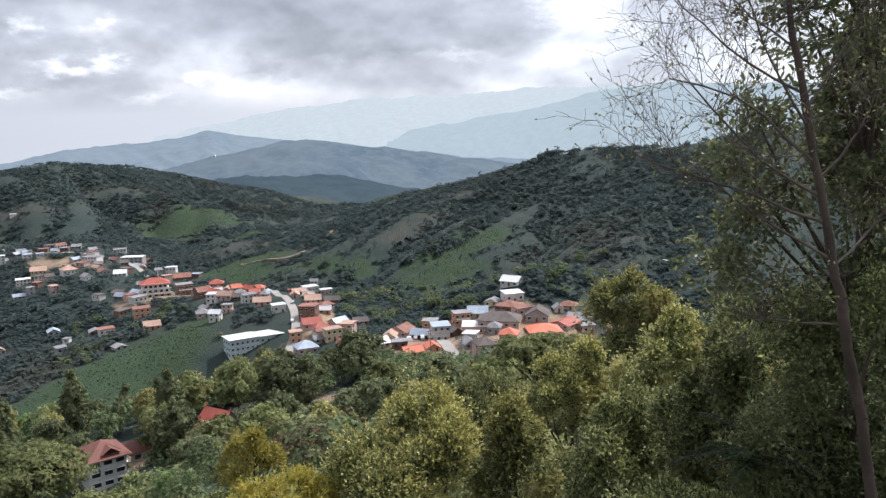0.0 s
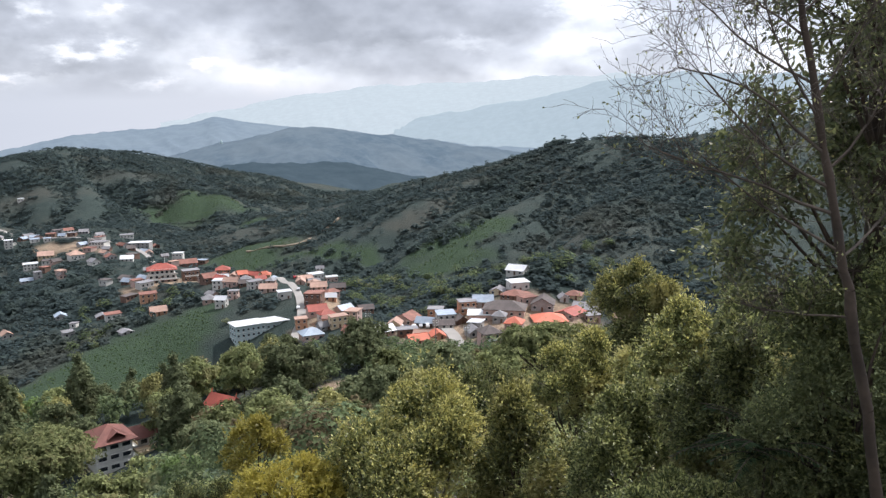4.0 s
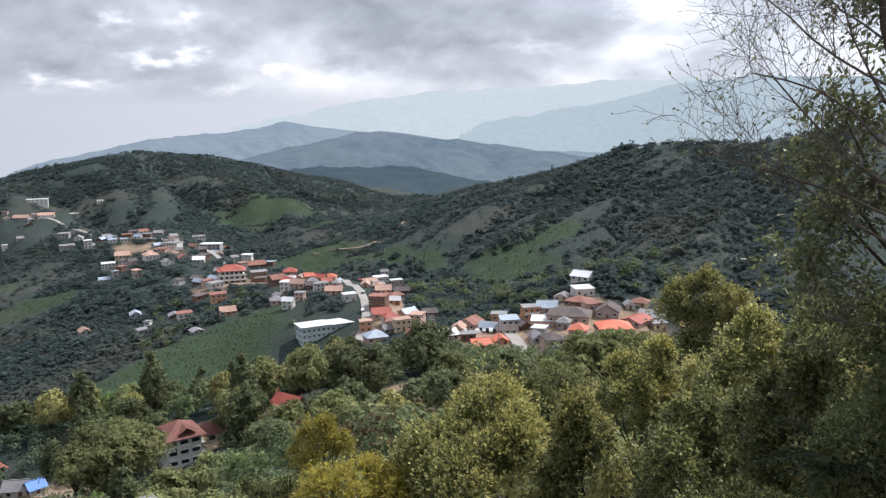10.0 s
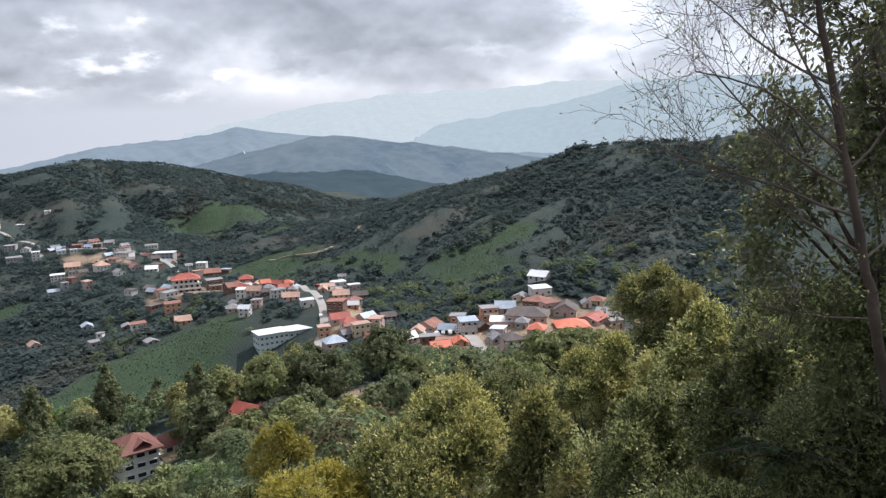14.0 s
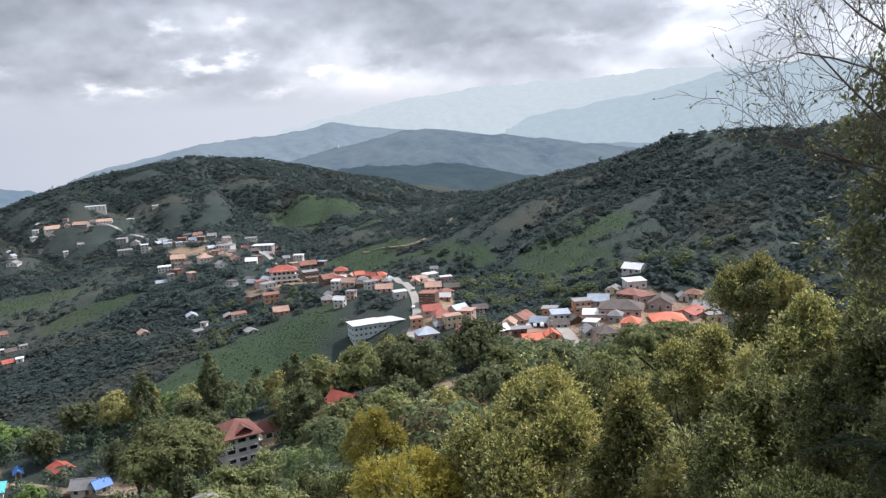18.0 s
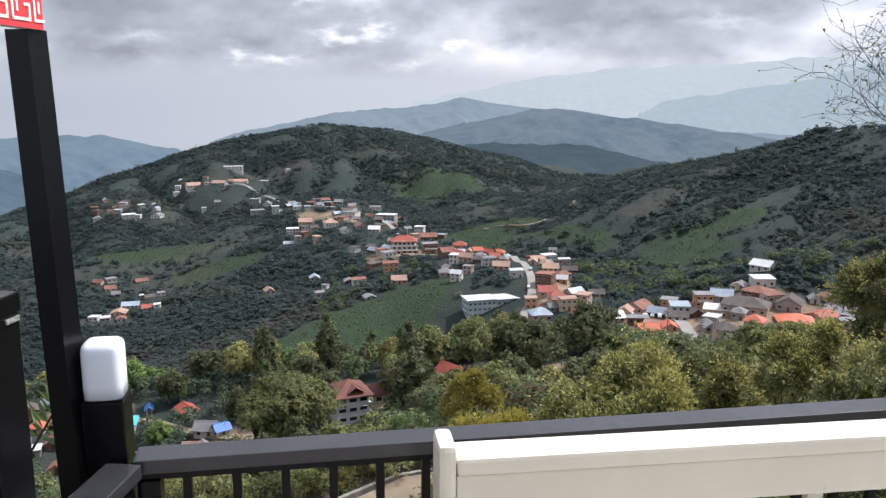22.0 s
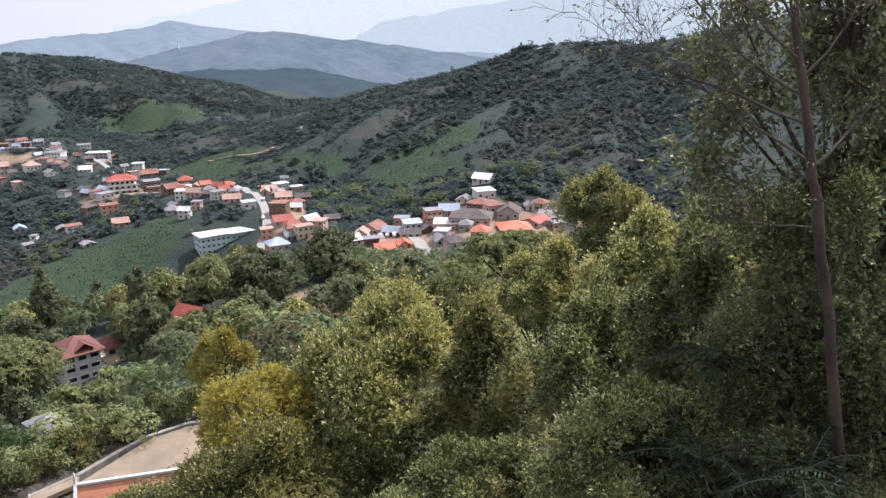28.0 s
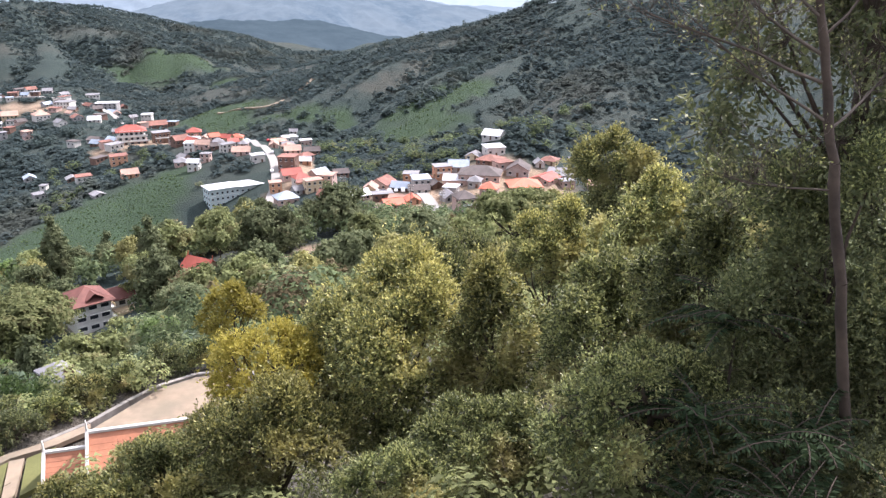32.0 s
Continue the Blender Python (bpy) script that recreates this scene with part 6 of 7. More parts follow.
def dark_tree():
    """The dense dark tree behind it, leaves in hanging bunches."""
    rg = np.random.default_rng(33)
    x, y = 6.6, 11.4
    t = thing("tree", pose(x, y, 0), "dark evergreen tree with leaves in bunches", "tree", "trees on the slope")
    trunk = [np.array(p) for p in ((0.3, 0.2, ground_z(x, y) - 0.3), (0.1, 0.1, -1.0), (0.0, 0.0, 1.2), (-0.2, 0.0, 3.2), (-0.3, 0.1, 5.4), (-0.3, 0.1, 7.4))]
    segs = [(trunk[i], trunk[i + 1], 0.15 - 0.022 * i, 0.13 - 0.022 * i) for i in range(5)]
    tips, ways = [], []
    for px, py, pz, n, size in ((-1.6, 0.1, 1.9, 150, 0.36), (-1.8, 0.2, 1.3, 150, 0.34), (-1.55, 0.1, 0.5, 190, 0.42), (-1.9, 0.2, -0.2, 190, 0.40), (-0.7, -0.3, 3.0, 170, 0.50), (-0.3, -0.6, 2.2, 170, 0.50), (-0.2, -0.6, 1.0, 220, 0.55), (-1.1, -0.1, 3.4, 150, 0.45),
                                (-1.2, -0.1, 1.0, 150, 0.4), (-0.5, -0.5, -0.3, 240, 0.55), (-0.3, -0.6, 3.5, 200, 0.5), (0.4, 0.2, 2.0, 220, 0.7), (0.5, 0.0, 3.6, 240, 0.75), (0.6, 0.2, 0.6, 220, 0.7), (-0.9, 0.0, 4.6, 220, 0.6), (0.1, 0.0, 5.6, 260, 0.8), (-1.2, 0.2, 5.4, 160, 0.5), (-0.4, 0.1, 6.8, 220, 0.7), (-1.3, 0.0, -0.7, 190, 0.45)):
        c = np.array([px, py, pz])
        a = trunk[int(np.clip((pz + 1.2) / 2 + 0.4, 1, 4))]
        m = (a + c) / 2 + np.array([0, 0, -0.1])
        segs += [(a, m, 0.045, 0.03), (m, c, 0.03, 0.015)]
        for k in range(n // 7):
            e = c + rg.normal(size=3) * size * np.array([0.80, 0.80, 0.62])
            segs.append((c, e, 0.009, 0.004))
            for _ in range(30):
                tips.append(e + rg.normal(size=3) * 0.10)
                ways.append(unit(rg.normal(size=3) * 0.7 + np.array([0, 0, -0.25]) + (e - c)))
    v, f = tubes(segs, 5)
    part("trunk", mesh_from("trunk", v, f, BARK, True), None, t)
    v, f = leaf_quads(np.array(tips), np.array(ways), 0.125, 0.027, rg)
    part("crown", mesh_from("crown", v, f, LEAF_DARK), None, t)


dark_tree()


# ---- woods of the slope and hills ----
def crowded(x, y, extra=0.0, tall=0.0):
    """Places on a house, or where a tree that tall would stand before one."""
    near = np.zeros(len(x), bool)
    r, az = np.hypot(x, y), np.arctan2(x, y)
    tip = (height(x, y) + tall - 1.9) / r
    for fx, fy, fr in FOOTPRINTS:
        d = math.hypot(fx, fy)
        near |= np.hypot(x - fx, y - fy) < fr + extra
        foot = (ground_z(fx, fy) - 1.9 + 0.8) / d
        near |= (r < d) & (r > 40) & (np.abs(az - math.atan2(fx, fy)) < (fr + tall * 0.3) / d) & (tip > foot)
    return near




TERRACE_LINE = [(-18.9, 29.6), (-18.0, 34.0), (-14.0, 38.4), (-9.5, 40.6)]


def sow(count, near, far, seed, az0=-54.0, az1=36.0, low=False, tall=6.0):
    rg = np.random.default_rng(seed)
    r = np.sqrt(rg.uniform(near ** 2, far ** 2, count))
    a = np.radians(rg.uniform(az0, az1, count))
    x, y = r * np.sin(a), r * np.cos(a)
    ok = ~crowded(x, y, 3.0, tall) & off_road(x, y)
    ok &= (plots(x, y, CROPS) < 0.3) & ((plots(x, y, EARTH) < 0.3) | (rg.random(count) < 0.35)) & (plots(x, y, BARE) < 0.3)
    az, r = np.degrees(np.arctan2(x, y)), np.hypot(x, y)
    # open ground above the houses: nothing tall on the brow of the slope
    if not low:
        ok &= ~((az < -26) & (r > 78) & (r < 130))
    ok &= off_road(x, y, 2.2, TERRACE_LINE) & off_road(x, y, 3.0, [(-16, 33), (-8, 34.5)])
    return x[ok], y[ok], rg


def woods(name, count, near, far, seed, blades, size0, size1, tall, material, label, gate, az0=-54.0, az1=36.0):
    """Many small trees as one mesh of leaf clumps on short stems."""
    x, y, rg = sow(count, near, far, seed, az0, az1, low=size1 < 4.1, tall=0.5 * (size0 + size1) * tall)
    g = 1.1 * fbm(x / 95.0, y / 95.0, 4, 0.6) + rg.normal(size=len(x)) * 0.15
    # gullies hold more wood than the backs of the folds
    dip = height(x, y) - 0.25 * (height(x + 16, y) + height(x - 16, y) + height(x, y + 16) + height(x, y - 16))
    g = g - 0.35 * np.clip(dip, -3, 3)
    keep = g > gate
    x, y = x[keep], y[keep]
    n = len(x)
    z = height(x, y)
    size = rg.uniform(size0, size1, n) * np.where(rg.random(n) < 0.12, 1.35, 1.0)
    k = rg.uniform(0.8, tall, n)
    base = np.stack([x, y, z + size * k * 0.62], -1)
    d = unit(rg.normal(size=(n, blades, 3)) + np.array([0, 0, 0.25]))
    if near > 200:
        d[..., 2] = np.abs(d[..., 2])
        base[:, 2] -= size * k * 0.42
    else:
        d[..., 2] = np.maximum(d[..., 2], -0.35)
    shell = rg.uniform(0.55 if near > 200 else 0.78, 1.0, (n, blades, 1))
    pts = base[:, None] + d * shell * (size[:, None, None] * 0.5) * np.stack([np.ones(n), np.ones(n), k], -1)[:, None]
    face = unit(d * (0.45 if near > 200 else 0.8) + np.array([0, 0, 0.75 if near > 200 else 0.3]) + rg.normal(size=d.shape) * (0.22 if near > 200 else 0.20))
    way = unit(np.cross(face, unit(rg.normal(size=d.shape))))
    blade = size[:, None, None] * np.full((n, blades, 1), 1.35 / math.sqrt(blades))
    verts, tris = clump_faces(pts.reshape(-1, 3), way.reshape(-1, 3), np.broadcast_to(blade, d.shape[:2] + (1,)).reshape(-1), 0.42 * np.broadcast_to(blade, d.shape[:2] + (1,)).reshape(-1), rg, face.reshape(-1, 3))
    ob = new(name, mesh_from(name, verts, tris, material, sides=3))
    tagged(ob, label, "woods", kind="stuff")


woods("undergrowth", 70, 5.0, 10.0, 38, 420, 0.7, 1.5, 1.0, CLUMPS["green"], "low green undergrowth right under the lookout", -3.0, -40.0, 44.0)
woods("near_shrubs", 200, 9, 24, 39, 560, 1.2, 2.2, 1.2, CLUMPS["green"], "shrubs and undergrowth just below the lookout", -2.0)
woods("slope_shrubs", 440, 24, 60, 40, 280, 1.3, 2.6, 1.2, CLUMPS["green"], "shrubs and undergrowth on the steep slope", -2.0)
woods("near_woods", 150, 46, 90, 45, 480, 2.4, 4.6, 1.1, WOOD_MID, "mixed young trees covering the near slope", -1.0)
woods("slope_woods", 260, 90, 140, 41, 240, 3.2, 6.0, 1.0, WOOD_MID, "mixed broadleaf woods covering the near slope", -1.0)
woods("lower_woods", 2000, 140, 330, 42, 80, 3.4, 7.0, 1.0, WOOD_MID, "mixed broadleaf woods below the lookout", -1.1, -28.0, 36.0)
woods("town_trees", 620, 330, 540, 89, 130, 4.6, 9.0, 1.15, WOOD_MID, "broad green trees between the houses of the town", -3.0, -24.0, 14.0)
woods("gully_woods", 1300, 150, 330, 49, 60, 2.8, 5.6, 1.2, WOOD_GULLY, "dark green woods in the gully below the hamlet", -1.3, -54.0, -28.0)
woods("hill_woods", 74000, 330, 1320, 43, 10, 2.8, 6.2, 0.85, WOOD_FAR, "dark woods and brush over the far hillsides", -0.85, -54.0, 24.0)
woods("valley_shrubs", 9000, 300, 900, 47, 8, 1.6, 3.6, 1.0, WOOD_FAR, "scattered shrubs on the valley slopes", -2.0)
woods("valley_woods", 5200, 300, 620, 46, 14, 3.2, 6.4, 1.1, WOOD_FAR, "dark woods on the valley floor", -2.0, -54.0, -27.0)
woods("brow_shrubs", 1500, 60, 260, 48, 30, 1.6, 3.2, 1.0, WOOD_GULLY, "low shrubs on the brow of the slope", -2.0)


def crop_rows():
    """Rows of low bushes in the sown plots."""
    rg = np.random.default_rng(71)
    xs, ys = [], []
    for px, py, a, b, turn in CROPS:
        c, s = math.cos(radians(turn)), math.sin(radians(turn))
        u, v = np.meshgrid(np.arange(-a, a, 2.0), np.arange(-b, b, 3.0))
        u, v = u.ravel() + rg.normal(size=u.size) * 0.9, v.ravel() + rg.normal(size=u.size) * 0.7
        k = (np.hypot(u / a, v / b) < 0.98) & (rg.random(u.size) < 0.8)
        xs.append(px + u[k] * c - v[k] * s)
        ys.append(py + u[k] * s + v[k] * c)
    x, y = np.concatenate(xs), np.concatenate(ys)
    ok = ~crowded(x, y, 1.0)
    x, y = x[ok], y[ok]
    n, blades = len(x), 5
    size = rg.uniform(0.5, 1.0, n)
    base = np.stack([x, y, height(x, y) + size * 0.15], -1)
    d = unit(rg.normal(size=(n, blades, 3)) + np.array([0, 0, 0.5]))
    c = base[:, None] + d * size[:, None, None] * 0.45
    way = unit(np.cross(d, unit(rg.normal(size=d.shape))))
    side = unit(np.cross(way, d))
    blade = size[:, None, None] * 0.5
    verts = np.stack([c - way * blade, c + side * blade * 0.7, c + way * blade, c - side * blade * 0.7], 2).reshape(-1, 3)
    tagged(new("crop_rows", mesh_from("crop_rows", verts, np.arange(len(verts)).reshape(-1, 4), CROP_LEAF)), "rows of low tea bushes on the slopes", "crops", kind="stuff")


crop_rows()


def crest_trees():
    """Larger trees along the skyline of the hills."""
    rg = np.random.default_rng(50)
    pts = []
    for crest, a, b, n in ((RIDGES[4][0], 0, 6, 190), (RIDGES[5][0], 0, 6, 130)):
        for _ in range(n):
            i = rg.integers(a, b)
            s = rg.random()
            p, q = crest[i], crest[i + 1]
            pts.append((p[0] + (q[0] - p[0]) * s + rg.normal() * 8, p[1] + (q[1] - p[1]) * s + rg.normal() * 8))
    for line, n in (([(-5, 609), (30, 613), (56, 655), (89, 713), (111, 741)], 120), ([(1, 500), (28, 436), (60, 405), (104, 470)], 70), ([(-120, 660), (-55, 630), (-26, 571), (-2, 530)], 80),
                    ([(-210, 364), (-218, 447), (-176, 430), (-130, 470)], 70), ([(-300, 500), (-250, 560), (-210, 600)], 60), ([(20, 700), (60, 760), (100, 800)], 60), ([(-340, 900), (-280, 1000), (-200, 1100), (-150, 1180)], 90)):
        for _ in range(n):
            s = rg.random() * (len(line) - 1)
            p, q, f = line[int(s)], line[int(s) + 1], s % 1
            pts.append((p[0] + (q[0] - p[0]) * f + rg.normal() * 7, p[1] + (q[1] - p[1]) * f + rg.normal() * 7))
    pts = [p for p in pts if not any(math.hypot(p[0] - a, p[1] - b) < r + 3 for a, b, r in FOOTPRINTS)]
    pts += [(150 + rg.normal() * 7, 838 + rg.normal() * 5) for _ in range(14)]
    x, y = np.array(pts).T
    n = len(x)
    size = rg.uniform(4.5, 9, n)
    size[-14:] *= 1.4
    tall = size * rg.uniform(0.5, 0.95, n)
    blades = 26
    d = unit(rg.normal(size=(n, blades, 3)) + np.array([0, 0, 0.3]))
    d[..., 2] = np.abs(d[..., 2])
    at = np.stack([x, y, height(x, y)], -1)[:, None] + d * rg.uniform(0.6, 1.0, (n, blades, 1)) * np.stack([size * 0.55, size * 0.55, tall], -1)[:, None]
    face = unit(d * 0.6 + np.array([0, 0, 0.6]) + rg.normal(size=d.shape) * 0.25).reshape(-1, 3)
    way = unit(np.cross(face, unit(rg.normal(size=face.shape))))
    blade = np.repeat(size * 0.34, blades)
    verts, tris = clump_faces(at.reshape(-1, 3), way, blade, blade * 0.42, rg, face)
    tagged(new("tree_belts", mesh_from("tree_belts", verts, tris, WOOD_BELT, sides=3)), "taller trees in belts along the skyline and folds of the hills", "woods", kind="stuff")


crest_trees()


def slope_trees():
    """Single trees between the lookout and the town, few shapes, many copies."""
    rg = np.random.default_rng(61)
    shapes = (("green", 3.0, 3.2), ("dark", 3.2, 3.4), ("dark", 3.0, 2.4), ("green", 3.4, 2.5), ("dark", 2.0, 4.2), ("fresh", 2.9, 2.5), ("olive", 2.8, 2.8), ("dark", 3.3, 2.8), ("dry", 2.6, 2.6))
    made = {}
    views = [(math.hypot(a, b), math.atan2(a, b), r, (ground_z(a, b) - 0.4) / math.hypot(a, b)) for a, b, r in FOOTPRINTS]
    x, y, _ = sow(3600, 44, 330, 62, -48, 33, tall=9.0)
    taken, used = [(c[0], c[1], c[3]) for c in NEAR_CROWNS + SLOPE_CROWNS + HOUSE_CROWNS], 0
    for px, py in zip(x, y):
        far = math.hypot(px, py)
        s = rg.uniform(0.8, 1.3) * float(np.interp(far, (45, 120, 220), (0.7, 1.15, 1.8)))
        if used >= 215 or any(math.hypot(px - a, py - b) < r + 2.3 * s for a, b, r in taken):
            continue
        fine = far < 105
        k = int(rg.integers(0, len(shapes)))
        tone, r, h = shapes[k]
        tip, bearing = (ground_z(px, py) + (2 * h + 0.9) * s - 1.9) / far, math.atan2(px, py)
        if any(far < d and abs(bearing - b) * d < fr * 0.8 + r * s * d / far and tip > foot for d, b, fr, foot in views):
            continue
        m = pose(px, py, ground_z(px, py) + (h + 0.9) * s, 0, 0, rg.uniform(0, 360)) @ Matrix.Diagonal((s, s, s, 1))
        if (k, fine) in made:
            copy_thing(made[k, fine], m).scale = (s, s, s)
        else:
            leaf = 0.24 if fine else 0.40
            made[k, fine] = leafy_tree(0, 0, 0, r, h, tone, 300 + k, leaf, int(leaf_count(r, h, leaf, 0.9 if tone == "dry" else 1.5)), "trees on the slope", base=-h - 2.2)
            made[k, fine].matrix_world = m
        taken.append((px, py, 2.0 * s))
        used += 1


slope_trees()


# ---- the lookout: deck, railing, bench, lamp, sign ----
RAIL_U = Vector((0.909, 0.417, 0)).normalized()
RAIL_V = Vector((0.17, -0.985, 0)).normalized()
CORNER = Vector((-0.665, 0.885, 0))
TURN_U = math.degrees(math.atan2(RAIL_U.y, RAIL_U.x))
TURN_V = math.degrees(math.atan2(RAIL_V.y, RAIL_V.x))


def lookout_deck():
    a, b = CORNER, CORNER + RAIL_U * 4.6
    bm = bmesh.new()
    pts = [a + Vector((-0.08, 0.06, 0)), b + Vector((0.05, 0.08, 0)), b + RAIL_V * 5.5, a + RAIL_V * 5.2 + Vector((-0.5, 0, 0))]
    lo = [bm.verts.new((p.x, p.y, -0.16)) for p in pts]
    hi = [bm.verts.new((p.x, p.y, 0.0)) for p in pts]
    bm.faces.new(hi[::-1])
    bm.faces.new(lo)
    for i in range(4):
        j = (i + 1) % 4
        bm.faces.new((lo[i], lo[j], hi[j], hi[i]))
    bmesh.ops.recalc_face_normals(bm, faces=bm.faces[:])
    me = bpy.data.meshes.new("floor")
    bm.to_mesh(me)
    bm.free()
    me.materials.append(DECK)
    t = tagged(new("floor", me), "concrete lookout deck on posts over the slope", "deck", kind="structure")
    for p in (a + RAIL_U * 0.4 + RAIL_V * 0.25, a + RAIL_U * 2.4 + RAIL_V * 0.25, b + RAIL_V * 0.3 - RAIL_U * 0.3):
        z = ground_z(p.x, p.y) - 0.4
        part("deck_post", box_bm(p.x - 0.11, p.x + 0.11, p.y - 0.11, p.y + 0.11, z, -0.16), CONCRETE, t)


lookout_deck()


def railing(start, turn, length, name_label):
    t = thing("railing", pose(start.x, start.y, 0, 0, 0, turn), name_label, "railing", "deck railings")
    part("top_rail", box_bm(0.0, length, -0.042, 0.040, 0.826, 0.86, 0.003), RAIL_STEEL, t)
    part("under_rail", box_bm(0.0, length, -0.016, 0.020, 0.800, 0.825, 0.003), BLACK_STEEL, t)
    part("bottom_rail", box_bm(0.0, length, -0.018, 0.018, 0.08, 0.12, 0.003), BLACK_STEEL, t)
    n = int(length / 0.112)
    for i in range(1, n):
        b = part("baluster", shared_box(("rail_baluster", 1), -0.010, 0.010, -0.010, 0.010, 0.12, 0.800, BLACK_STEEL), None, t)
        b.location.x = i * 0.112
    k = 0
    while k * 1.45 < length:
        p = part("post", shared_box(("rail_post", 1), -0.025, 0.025, -0.024, 0.024, 0.0, 0.800, BLACK_STEEL), None, t)
        p.location.x = min(0.03 + k * 1.45, length - 0.03)
        k += 1


railing(CORNER + RAIL_U * 0.002, TURN_U, 4.55, "black steel railing along the deck edge")
railing(CORNER + RAIL_V * 0.05, TURN_V, 2.6, "black steel railing on the side of the deck")


def post_lamp():
    t = thing("post_lamp", pose(-0.724, 0.881, 0, 0, 0, TURN_U), "black square post with a milky white lamp cap", "lamp")
    part("post", box_bm(-0.045, 0.045, -0.045, 0.045, 0.0, 0.995, 0.004), BLACK_STEEL, t)
    bm = bmesh.new()
    rings = []
    for r, z in ((0.0425, 0.9955), (0.0432, 1.03), (0.0432, 1.104), (0.0424, 1.114), (0.0398, 1.121), (0.034, 1.126), (0.020, 1.1285), (0.005, 1.129)):
        ring = []
        for i in range(32):
            c, d = math.cos(2 * math.pi * i / 32), math.sin(2 * math.pi * i / 32)
            ring.append(bm.verts.new((math.copysign(abs(c) ** 0.45, c) * r, math.copysign(abs(d) ** 0.45, d) * r, z)))
        rings.append(ring)
    for lo, hi in zip(rings, rings[1:]):
        for i in range(32):
            bm.faces.new((lo[i], lo[(i + 1) % 32], hi[(i + 1) % 32], hi[i]))
    bm.faces.new(rings[-1])
    bm.faces.new(rings[0][::-1])
    for f in bm.faces:
        f.smooth = True
    part("lamp_cap", bm, LAMP_WHITE, t, "milky white plastic cap")
    part("collar", box_bm(-0.043, 0.043, -0.043, 0.043, 0.9951, 1.0, 0.001), BLACK_STEEL, t)


post_lamp()


def frame_ledge():
    """The black steel frame that carries the sign: a broad ledge on thick posts."""
    t = thing("ledge_stand", pose(-0.715, 0.585, 0, 0, 0, TURN_V), "glossy black steel stand with a broad ledge", "stand")
    part("ledge", box_bm(0.0, 1.15, -0.075, 0.05, 1.276, 1.312, 0.003), BLACK_STEEL, t)
    for x in (0.055, 1.05):
        part("leg", box_bm(x - 0.05, x + 0.05, -0.055, 0.048, 0.0, 1.275, 0.003), BLACK_STEEL, t)
    part("weld", box_bm(0.010, 0.050, 0.048, 0.053, 1.260, 1.270, 0.002), surface("bare_weld", (0.35, 0.34, 0.32), 0.45, 0.4, 80, 20, 0.4, 0.8), t)


frame_ledge()


def dry_leaves():
    """Crumpled pale leaves lying on the ledge."""
    rg = random.Random(4)
    for k in range(6):
        along, side = 0.50 + rg.uniform(-0.05, 0.05), rg.uniform(-0.05, 0.015)
        m = pose(-0.715, 0.585, 1.3125, 0, 0, TURN_V) @ pose(along, side, 0, 0, 0, rg.uniform(0, 360))
        bm = bmesh.new()
        rows = [[bm.verts.new((x, y * (1 - abs(x) / 0.03), 0.002 + 0.006 * rg.random() + (0.006 if abs(y) > 0 else 0.0))) for y in (-0.008, 0.0, 0.008)] for x in (-0.022, -0.008, 0.008, 0.022)]
        for a, b in zip(rows, rows[1:]):
            for i in range(2):
                bm.faces.new((a[i], a[i + 1], b[i + 1], b[i]))
        me = bpy.data.meshes.new("dry_leaf")
        bm.to_mesh(me)
        bm.free()
        me.materials.append(DIRT)
        ob = new("dry_leaf", me)
        ob.matrix_world = m
        tagged(ob, "crumpled pale dry leaf lying on the ledge", "leaf", "dry leaves on the ledge")


dry_leaves()


